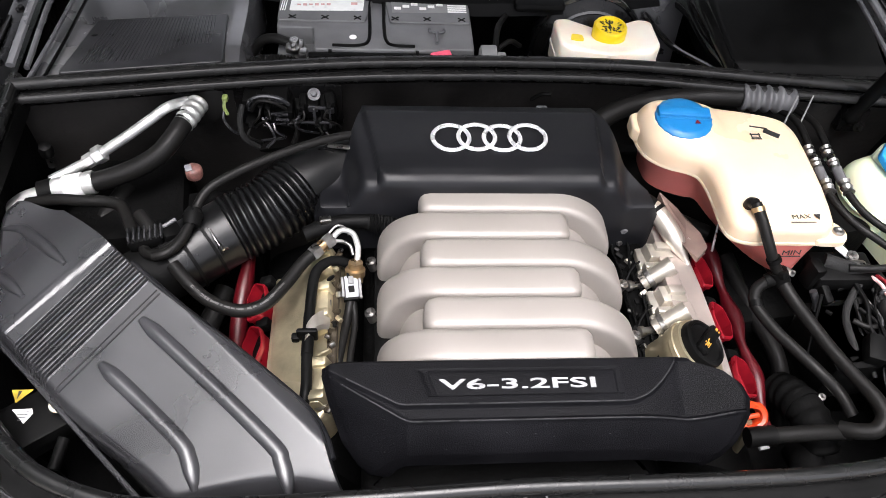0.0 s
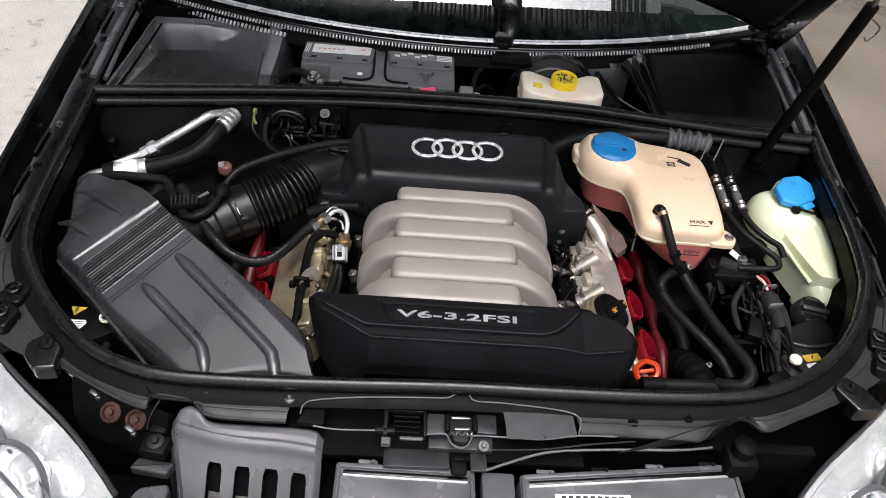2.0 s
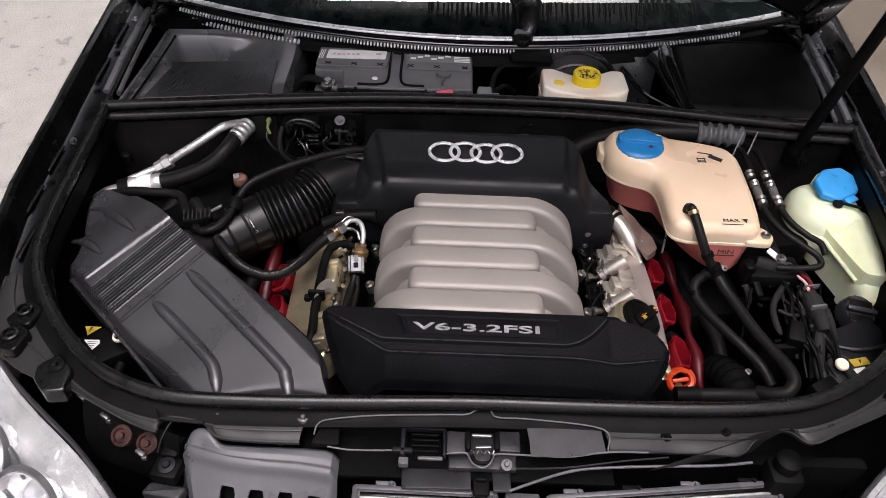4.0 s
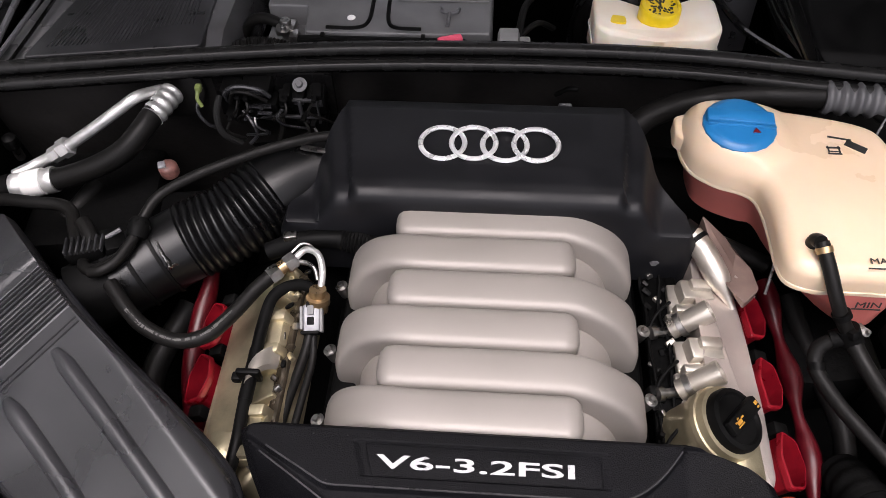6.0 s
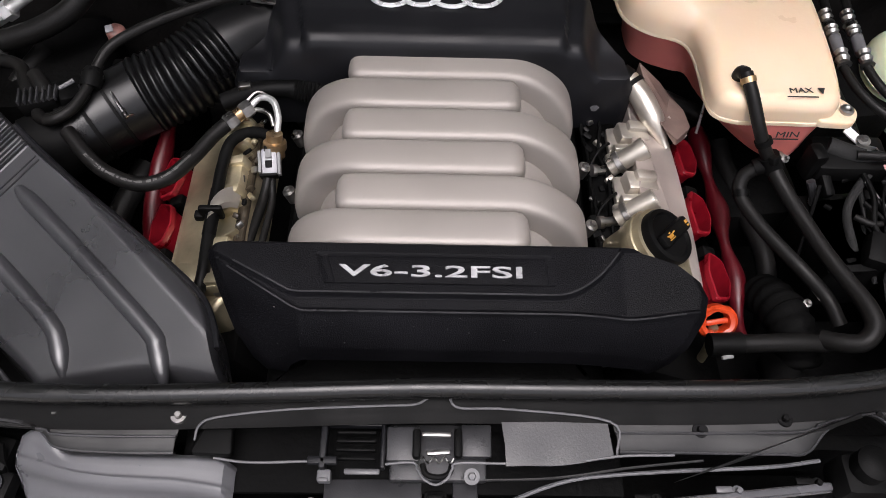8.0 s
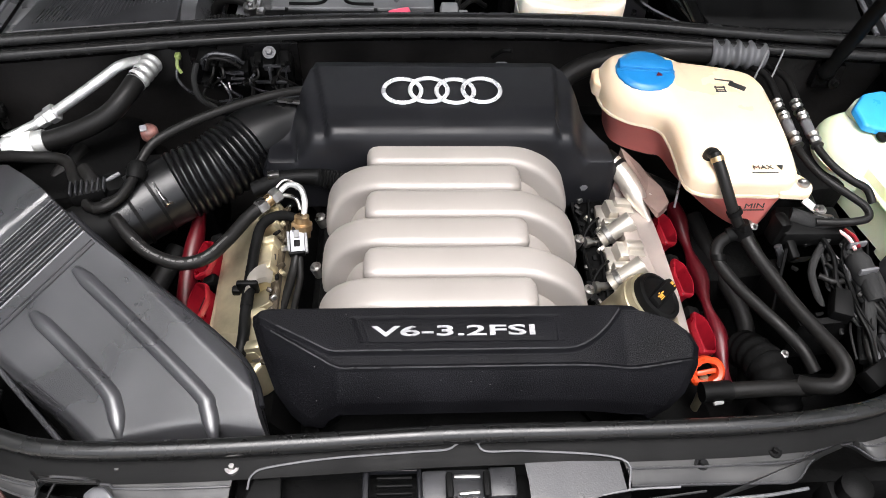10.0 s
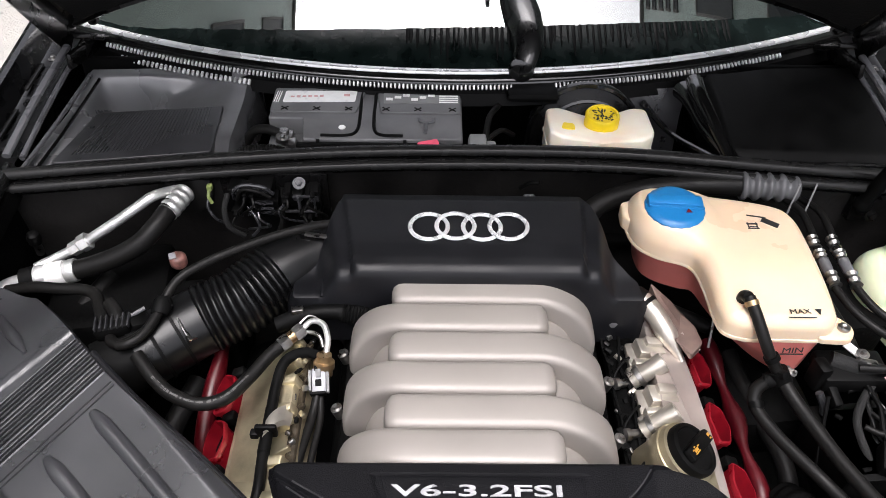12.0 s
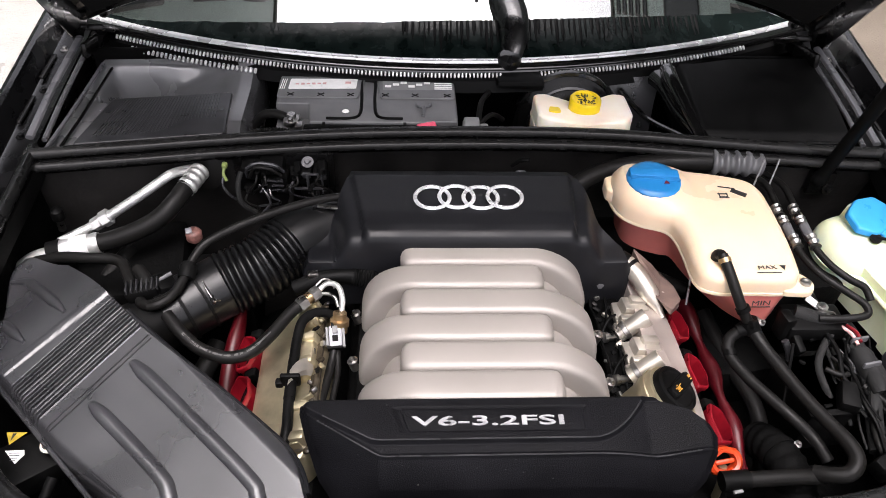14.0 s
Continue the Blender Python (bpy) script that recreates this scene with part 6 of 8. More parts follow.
def washer_tank():
    t = thing("washer_tank", "greenish white washer fluid tank beside the wing", "washer tank", at=(0.70, 0.82, 0.65))
    dome = [(0.654, 0.965), (0.649, 0.928), (0.660, 0.894), (0.690, 0.872), (0.715, 0.869), (0.75, 0.866), (0.785, 0.875), (0.797, 0.92), (0.795, 0.97), (0.78, 1.002), (0.74, 1.015), (0.695, 1.005), (0.668, 0.99)]
    part("upper_body", shell(dome, 0.80, 0.884, 0.046, lambda x, y: 0.0, mid=(0.73, 0.94)), MILK, t, angle=60)
    body = [(0.702, 0.900), (0.709, 0.860), (0.721, 0.81), (0.731, 0.77), (0.740, 0.748), (0.760, 0.740), (0.790, 0.740), (0.805, 0.750), (0.808, 0.79), (0.804, 0.85), (0.796, 0.91), (0.76, 0.925), (0.715, 0.922)]
    part("lower_body", shell(body, 0.755, 0.872, 0.014, lambda x, y: -0.034 * ramp(x, 0.764, 0.712) - 0.16 * max(0.0, 0.89 - y)), MILK, t, angle=60)
    shelf = [(0.732, 0.79), (0.736, 0.745), (0.747, 0.725), (0.768, 0.716), (0.790, 0.718), (0.806, 0.732), (0.810, 0.765), (0.804, 0.80), (0.765, 0.81)]
    part("shelf", shell(shelf, 0.745, 0.812, 0.012, lambda x, y: 0.02 * ramp(y, 0.715, 0.745) - 0.004), MILK, t, angle=60)
    part("foot", box((0.765, 0.86, 0.71), (0.07, 0.18, 0.13), 0.01), CAVITY, t, "dark mounting foot under the tank")
    rim = [Vector((p[0], p[1], 0.834)) for p in ((0.652, 0.955), (0.650, 0.925), (0.659, 0.894), (0.688, 0.868), (0.704, 0.862), (0.710, 0.84), (0.724, 0.79), (0.734, 0.755))]
    part("mould_seam", tube([(p.x - 0.001, p.y - 0.001, p.z - 0.10 * max(0, 0.86 - p.y)) for p in rim], 0.0042, 8, 6), MILK, t)
    part("neck", lathe([(0.036, -0.02), (0.036, 0.012), (0.033, 0.016), (0, 0.016)], 28, aim((0.733, 0.966, 0.882), (0.08, -0.12, 1)) @ Matrix.Scale(1.0, 4)), MILK, t)
    c = part("cap", moved(prism(rounded([(-0.045, -0.010), (-0.024, -0.037), (0.020, -0.038), (0.047, -0.012), (0.036, 0.030), (0.002, 0.042), (-0.032, 0.028)], 0.006), 0.0, 0.013, 0.005), aim((0.737, 0.958, 0.894), (0.10, -0.16, 1)) @ Matrix.Diagonal((1.22, 0.98, 1.0, 1.0))), PALEBLUE, t, "bright blue flip cap")
    part("cap_rim", moved(lathe([(0.037, -0.004), (0.039, 0.0), (0.037, 0.004)], 28), aim((0.737, 0.958, 0.891), (0.10, -0.16, 1))), PALEBLUE, c)
    part("cap_tab", moved(box((0.0, -0.043, 0.004), (0.026, 0.016, 0.006), 0.002), aim((0.737, 0.958, 0.894), (0.10, -0.16, 1)) @ Matrix.Diagonal((1.22, 0.98, 1.0, 1.0))), PALEBLUE, c)
    part("tether", join(lathe([(0, 0), (0.010, 0), (0.010, 0.006), (0, 0.006)], 14, aim((0.728, 0.908, 0.888), (0, -0.3, 1))), tube([(0.728, 0.908, 0.893), (0.75, 0.902, 0.892), (0.772, 0.90, 0.888)], 0.003, 8, 4)), DARK, t)
    part("side_bolt", lathe([(0.016, 0), (0.016, 0.008), (0.009, 0.01), (0, 0.006)], 16, aim((0.802, 0.742, 0.822), (0.3, -0.6, 0.7))), DARK, t)


washer_tank()


def lamp_cover_cap():
    c = thing("bulb_cover", "round black ribbed bulb access cover behind the headlight", "bulb cover", at=(0.735, 0.655, 0.80))
    m = aim((0.729, 0.700, 0.797), (0.10, -0.45, 1.0), -20) @ Matrix.Scale(0.88, 4)
    part("cap", lathe([(0.036, -0.03), (0.036, 0.0), (0.033, 0.006), (0.0, 0.007)], 32, m, lambda r, z, a: r * (1 + (0.04 if math.cos(a * 14) > 0 else 0) * (1 if r > 0.034 else 0))), LOCKGREY, c)
    part("grip_bar", moved(box((0, 0, 0.010), (0.066, 0.012, 0.014), 0.004), m), LOCKGREY, c)
    for y in (-0.017, 0.017):
        part("grip_slot", moved(box((0, y, 0.0062), (0.052, 0.014, 0.003), 0.001), m), DARK, c)
    part("lamp_housing", box((0.70, 0.600, 0.775), (0.15, 0.13, 0.05), 0.01, (0, 0, 25)), COVER, c)
    part("housing_edge", tube([(0.645, 0.61, 0.80), (0.69, 0.60, 0.803), (0.75, 0.615, 0.803)], 0.004, 8, 4), LOCKGREY, c)


lamp_cover_cap()


def lamp_label(s):
    l = thing("warning_label", "yellow and white warning labels on the headlight housing", "label", at=(s * 0.655, 0.55, 0.818), group="lamp warning labels")
    part("housing", box((s * 0.652, 0.532, 0.795), (0.10, 0.075, 0.04), 0.006, (0, 0, -35 * s)), DARK if s < 0 else LOCKGREY, l)
    if s < 0:
        part("triangle", prism([(-0.686, 0.575), (-0.657, 0.575), (-0.675, 0.555)], 0.8155, 0.8165), LABELYELLOW, l, "yellow warning triangle")
        part("bolt_mark", prism([(-0.676, 0.573), (-0.671, 0.573), (-0.675, 0.560)], 0.8166, 0.817), INK, l)
        part("white_label", prism([(-0.677, 0.545), (-0.651, 0.546), (-0.648, 0.539), (-0.656, 0.524)], 0.8155, 0.8165), PAPER, l, "white label with faint print")
        part("print", join(*[box((-0.661, 0.541 - 0.004 * k, 0.8168), (0.017 - 0.003 * k, 0.0010, 0.0003), 0) for k in range(4)]), GREYBOX, l)
    else:
        part("triangle", prism([(0.651, 0.566), (0.684, 0.574), (0.688, 0.559), (0.656, 0.551)], 0.8155, 0.8165), LABELYELLOW, l, "yellow warning label")
        part("bolt_mark", prism([(0.668, 0.567), (0.673, 0.567), (0.669, 0.557)], 0.8166, 0.817), INK, l)
        part("white_label", prism([(0.652, 0.546), (0.674, 0.552), (0.677, 0.539), (0.656, 0.533)], 0.8155, 0.8165), PAPER, l, "white label")
    part("adjuster_ring", lathe([(0.007, 0.0), (0.0105, 0.0), (0.0118, 0.004), (0.0105, 0.007), *(((0.0075, 0.007), (0.007, 0.0)) if s < 0 else ((0.0, 0.0075),))], 20, aim((s * (0.613 if s < 0 else 0.626), 0.545, 0.826), (0, -0.2, 1))), IVORY, l)
    part("adjuster_rod", tube([(s * 0.605, 0.51, 0.80), (s * 0.612, 0.47, 0.79)], 0.008, 10, 3), DARK, l)


lamp_label(-1)
lamp_label(1)

# ---- water box: battery, brake parts, covers ----


def battery():
    b = thing("battery", "charcoal car battery with paper labels and red-tagged terminal", "battery", at=(-0.19, 1.25, 0.765))
    out = [(-0.372, 1.238), (-0.306, 1.238), (-0.300, 1.172), (-0.075, 1.172), (-0.073, 1.176), (-0.012, 1.176), (-0.012, 1.338), (-0.372, 1.338)]
    part("case", prism([(-0.372, 1.168), (-0.010, 1.168), (-0.010, 1.340), (-0.372, 1.340)], 0.765, 0.918, 0.003), BATTERY, b)
    part("lid", prism(rounded(out, 0.004, 2), 0.918, 0.955, 0.004), BATTERY, b)
    part("raised_block", join(prism(rounded([(-0.372, 1.255), (-0.21, 1.255), (-0.195, 1.336), (-0.372, 1.336)], 0.006), 0.955, 0.9585, 0.002), prism(rounded([(-0.165, 1.255), (-0.014, 1.255), (-0.014, 1.336), (-0.175, 1.336)], 0.006), 0.955, 0.9585, 0.002)), BATTERY, b)
    for pts in ([(-0.268, 1.182, 0.956), (-0.222, 1.182, 0.956), (-0.204, 1.198, 0.956), (-0.202, 1.25, 0.956), (-0.204, 1.30, 0.956), (-0.202, 1.334, 0.956)], [(-0.12, 1.182, 0.956), (-0.158, 1.184, 0.956), (-0.172, 1.20, 0.956), (-0.176, 1.25, 0.956), (-0.176, 1.30, 0.956), (-0.178, 1.334, 0.956)]):
        part("handle_groove", tube(pts, 0.0032, 8, 6), DARK, b)
    for x in (-0.345, -0.285, -0.225, -0.155, -0.095, -0.03):
        part("filler_plug", join(box((x, 1.265, 0.9587), (0.017, 0.0028, 0.0008), 0, (0, 0, 40)), box((x, 1.265, 0.9588), (0.017, 0.0028, 0.0008), 0, (0, 0, -40))), DARK, b)
    part("eye", lathe([(0, 0), (0.007, 0), (0.006, 0.0012), (0, 0.0014)], 16, aim((-0.232, 1.208, 0.9555), (0, 0, 1))), PAPER, b, "small round charge window")
    lab = part("label", prism(rounded([(-0.352, 1.284), (-0.215, 1.288), (-0.213, 1.326), (-0.350, 1.324)], 0.004), 0.9587, 0.9594), PAPER, b, "white paper label with faded red print")
    for k in range(6):
        part("print_bar", box((-0.335 + 0.011 * k, 1.303 + 0.0006 * k, 0.9597), (0.007, 0.005 + 0.002 * (k % 2), 0.0003), 0), PALEPINK, lab)
    part("print_bar", box((-0.232, 1.31, 0.9597), (0.012, 0.008, 0.0003), 0), PALEPINK, lab)
    lab = part("label", prism([(-0.160, 1.284), (-0.018, 1.286), (-0.018, 1.322), (-0.162, 1.322)], 0.9587, 0.9594), FOAMGREY, b, "printed data label with white bars")
    for k in range(6):
        part("print_bar", box((-0.15 + 0.016 * k, 1.305 + 0.007 * ((k * 7) % 3 - 1), 0.9597), (0.013, 0.009, 0.0003), 0), PAPER, lab)
    for k in range(5):
        part("print_bar", box((-0.037, 1.289 + 0.007 * k, 0.9597), (0.036, 0.0042, 0.0003), 0), PAPER, lab)
    part("side_stripes", join(*[box((-0.367 + 0.004 * k, 1.304, 0.9588), (0.0018, 0.04, 0.0004), 0, (0, 0, -4)) for k in range(3)]), PAPER, b)
    part("clamp_lever", join(tube([(-0.092, 1.236, 0.957), (-0.09, 1.224, 0.960), (-0.078, 1.220, 0.960), (-0.066, 1.224, 0.960), (-0.064, 1.236, 0.957)], 0.0026, 8, 5), tube([(-0.078, 1.220, 0.960), (-0.08, 1.19, 0.958)], 0.0034, 8, 3)), GREYBOX, b)
    part("clamp_rail", join(box((-0.18, 1.160, 0.932), (0.26, 0.014, 0.044), 0.004), box((-0.272, 1.166, 0.945), (0.006, 0.012, 0.02), 0.001), box((-0.116, 1.166, 0.945), (0.006, 0.012, 0.02), 0.001)), DARK, b)
    part("red_tag", box((-0.074, 1.160, 0.949), (0.040, 0.020, 0.018), 0.005, (20, 0, 18)), PINK, b, "pink-red plastic terminal tag")
    t = part("terminal", lathe([(0.010, -0.02), (0.009, 0.014), (0.008, 0.016), (0, 0.016)], 16, aim((-0.338, 1.205, 0.935), (0, 0, 1))), STEEL, b, "lead post with steel clamp")
    part("terminal_clamp", join(box((-0.338, 1.205, 0.936), (0.032, 0.030, 0.016), 0.005), box((-0.322, 1.186, 0.934), (0.014, 0.022, 0.014), 0.003), bolt((-0.338, 1.188, 0.944), (0, 0, 1), 0.005)), STEEL, t)
    part("cable", tube([(-0.345, 1.21, 0.938), (-0.375, 1.222, 0.940), (-0.40, 1.228, 0.930), (-0.42, 1.235, 0.90)], 0.009, 12, 6), RUBBER, t)
    part("corrugated_cable", tube([(-0.29, 1.168, 0.905), (-0.33, 1.175, 0.918), (-0.37, 1.182, 0.922), (-0.41, 1.18, 0.918), (-0.44, 1.17, 0.90)], 0.010, 12, 24, rf=lambda s, L: 0.010 + 0.0012 * math.sin(s * 1100)), RUBBER, t)


battery()


def fuse_box():
    f = thing("fuse_box", "small grey plastic fuse holder beside the battery", "fuse holder", at=(0.02, 1.18, 0.90))
    part("body", join(box((0.015, 1.175, 0.922), (0.034, 0.04, 0.056), 0.004), box((0.040, 1.173, 0.918), (0.018, 0.036, 0.050), 0.004)), FOAMGREY, f)
    part("cover", box((0.015, 1.175, 0.953), (0.030, 0.036, 0.006), 0.003), FOAMGREY, f)
    part("cable", tube([(0.03, 1.20, 0.93), (0.04, 1.26, 0.945), (0.06, 1.31, 0.94)], 0.006, 8, 6), RUBBER, f)
    part("cable", tube([(0.02, 1.20, 0.92), (0.06, 1.24, 0.93), (0.09, 1.27, 0.90)], 0.005, 8, 6), RUBBER, f)


fuse_box()


def brake_parts():
    b = thing("brake_booster", "round black brake servo behind the fluid tank", "brake servo", at=(0.24, 1.30, 0.90))
    m = aim((0.235, 1.318, 0.865), (0, -1, 0.12)) @ Matrix.Scale(0.9, 4)
    part("drum", lathe([(0.115, -0.08), (0.120, -0.02), (0.122, -0.004), (0.118, 0.004), (0.108, 0.008), (0.090, 0.022), (0.05, 0.034), (0.03, 0.05), (0, 0.05)], 48, m), PAINT_DUSTY, b)
    part("rim_bead", lathe([(0.1225, -0.010), (0.130, -0.006), (0.131, 0.002), (0.128, 0.008), (0.121, 0.009), (0.1225, -0.010)], 48, m), PAINT, b)
    part("pressed_ring", lathe([(0.096, 0.016), (0.099, 0.021), (0.094, 0.024), (0.090, 0.021)], 48, m), PAINT, b)
    part("master_cylinder", tube([(0.235, 1.29, 0.87), (0.234, 1.21, 0.865)], 0.022, 16, 4), CAST, b)
    t = thing("brake_fluid_tank", "ivory plastic brake fluid tank with a yellow cap", "brake fluid tank", at=(0.23, 1.19, 0.90))
    out = rounded([(0.136, 1.250), (0.138, 1.178), (0.152, 1.168), (0.235, 1.164), (0.312, 1.160), (0.328, 1.174), (0.326, 1.250), (0.30, 1.262), (0.235, 1.246), (0.165, 1.262)], 0.010, 4)
    part("body", prism(out, 0.895, 0.956, 0.008, 4, lambda x, y: -0.009 * math.cos((x - 0.23) * 30) + 0.004 * ramp(y, 1.14, 1.2)), IVORY, t, angle=60)
    part("seam", prism([((p[0] - 0.23) * 1.02 + 0.23, (p[1] - 1.21) * 1.03 + 1.21) for p in out], 0.924, 0.928, 0.0015), IVORY, t)
    part("yellow_sticker", prism(rounded([(0.160, 1.190), (0.185, 1.188), (0.184, 1.204), (0.165, 1.208)], 0.004), 0.9575, 0.9645), YELLOW, t)
    c = part("cap", lathe([(0.030, -0.012), (0.0315, 0.0), (0.0315, 0.018), (0.029, 0.022), (0.025, 0.022), (0.024, 0.0185), (0, 0.0185)], 36, aim((0.236, 1.212, 0.960), (0, -0.04, 1)),
                            lambda r, z, a: r * (1 + (0.02 if math.cos(a * 24) > 0 else 0) * (1 if r > 0.03 else 0))), YELLOW, t, "yellow ribbed screw cap")
    rng = random.Random(3)
    dots = []
    for k in range(46):
        a, r = rng.uniform(0, math.tau), 0.0225 * math.sqrt(rng.random())
        dots.append(moved(box((r * math.cos(a), r * math.sin(a), 0.0192), (rng.uniform(0.002, 0.007), rng.uniform(0.0012, 0.003), 0.001), 0, (0, 0, math.degrees(a))), aim((0.236, 1.212, 0.960), (0, -0.04, 1))))
    part("cap_print", join(*dots), INK, c)
    t.location.x += 0.008
    t.location.y += 0.012


brake_parts()


def pollen_cover():
    c = thing("pollen_filter_cover", "black plastic cowl cover with a ribbed pollen filter lid", "cowl cover", at=(-0.58, 1.22, 0.90))

    def f(u, v):
        x = -0.778 + 0.358 * u + 0.03 * (1 - u) * v
        y = 1.082 + 0.05 * u + (0.285 + 0.03 * (1 - u)) * v
        z = 0.935 + 0.022 * ramp(v, 0.55, 1.0) + 0.012 * ramp(u, 0.75, 0.9) * ramp(v, 0.05, 0.2)
        z -= 0.085 * (0.35 * ramp(x, -0.47, -0.60) + 0.65 * ramp(x, -0.585, -0.66)) * ramp(y, 1.262, 1.30) * ramp(x, -0.735, -0.705) * ramp(v, 0.93, 0.82)
        z -= 0.035 * ramp(u, 0.97, 1.0)
        return (x, y, z)
    part("tray", relief(f, 60, 60, 0.84), TRAY, c, angle=50)
    lid = [(-0.722, 1.095), (-0.455, 1.135), (-0.464, 1.282), (-0.692, 1.252)]
    part("filter_lid", prism(rounded(lid, 0.008), 0.93, 0.952, 0.003), LOCKGREY, c)
    for k in range(34):
        u = 0.10 + 0.0245 * k
        y0, y1 = 1.112 + 0.04 * u, 1.247 + 0.03 * u
        x0, x1 = -0.718 + 0.262 * u, -0.688 + 0.222 * u
        a, b = Vector((x0, y0 + 0.004, 0.952)), Vector((x1, y1 - 0.004, 0.952))
        lo = 0.30 * ramp(u, 0.5, 0.75)
        part("lid_rib", tube([a.lerp(b, lo), b], 0.0011, 6, 2), SATIN, c)
    # outer rail is pale grey to paint in its bright sky line
    part("side_rail", tube([(-0.768, 1.08, 0.944), (-0.756, 1.22, 0.950), (-0.742, 1.37, 0.962)], 0.004, 8, 6), SCOOP, c)
    part("side_rail", tube([(-0.748, 1.085, 0.940), (-0.736, 1.22, 0.945), (-0.722, 1.36, 0.958)], 0.003, 8, 6), GLOSS, c)
    part("notched_edge", join(*[box((-0.70 + 0.0098 * k, screen_y(-0.70 + 0.0098 * k) - 0.034, 0.963), (0.0055, 0.0115, 0.006), 0.0016, (46, 0, 0.6 * 57 * (-0.70 + 0.0098 * k)), 1) for k in range(29)]), TOOTH, c)


pollen_cover()


def ecu_cover():
    c = thing("water_box_cover", "glossy black plastic cover over the water box", "cowl cover", at=(0.61, 1.24, 0.90))

    def f(u, v):
        x = 0.452 + 0.305 * u + 0.01 * v
        y = 1.128 - 0.02 * u + (0.25 + 0.03 * u) * v
        z = 0.955 + 0.02 * v - 0.025 * ramp(v, 0.12, 0.0) - 0.03 * ramp(u, 0.06, 0.0) + 0.012 * ramp(u, 0.1, 0.5) * ramp(v, 0.1, 0.5)
        return (x, y, z)
    part("shell", relief(f, 40, 30, 0.88), DARK, c, angle=50)
    part("side_roll", tube([(0.442, 1.345, 0.975), (0.438, 1.30, 0.978), (0.446, 1.24, 0.968), (0.456, 1.18, 0.955), (0.462, 1.135, 0.945)], 0.017, 14, 8, rf=lambda s, L: 0.019 - 0.009 * s / L), GLOSS, c, "shiny black rolled edge")
    rows = []
    for k in range(15):
        q = k / 14
        x, y, z = 0.425 + 0.045 * q ** 0.8, 1.335 - 0.215 * q, 0.962 - 0.025 * q
        w = 0.024 - 0.010 * q
        rows.append([(x + w * math.cos(a), y + 0.3 * w * math.sin(a), z + 0.8 * w * math.sin(a) + 0.004 * math.sin(9 * q)) for a in [math.pi * (1.15 - 1.1 * j / 9) for j in range(10)]])
    part("rolled_sheet", loft(rows, thick=0.002), GLOSS, c, "shiny black curled sheet edge")
    part("front_fold", box((0.60, 1.112, 0.944), (0.27, 0.010, 0.012), 0.004, (30, 0, -4)), GLOSS, c)
    part("side_sheet", tube([(0.35, 1.345, 0.93), (0.40, 1.28, 0.90), (0.445, 1.17, 0.925), (0.455, 1.12, 0.935)], 0.006, 8, 8), PAINT, c)
    part("front_lip", tube([(0.47, 1.128, 0.948), (0.58, 1.118, 0.95), (0.70, 1.112, 0.952), (0.745, 1.112, 0.952)], 0.006, 8, 8), PAINT_DUSTY, c)
    part("back_panel", loft([[(0.33 + 0.11 * t, 1.36 + 0.01 * t, 0.95), (0.32 + 0.11 * t, 1.345, 0.90), (0.31 + 0.12 * t, 1.33, 0.82)] for t in (0, 0.5, 1)], thick=0.003), SATIN, c)


ecu_cover()

# ---- pipes on the bulkhead ----


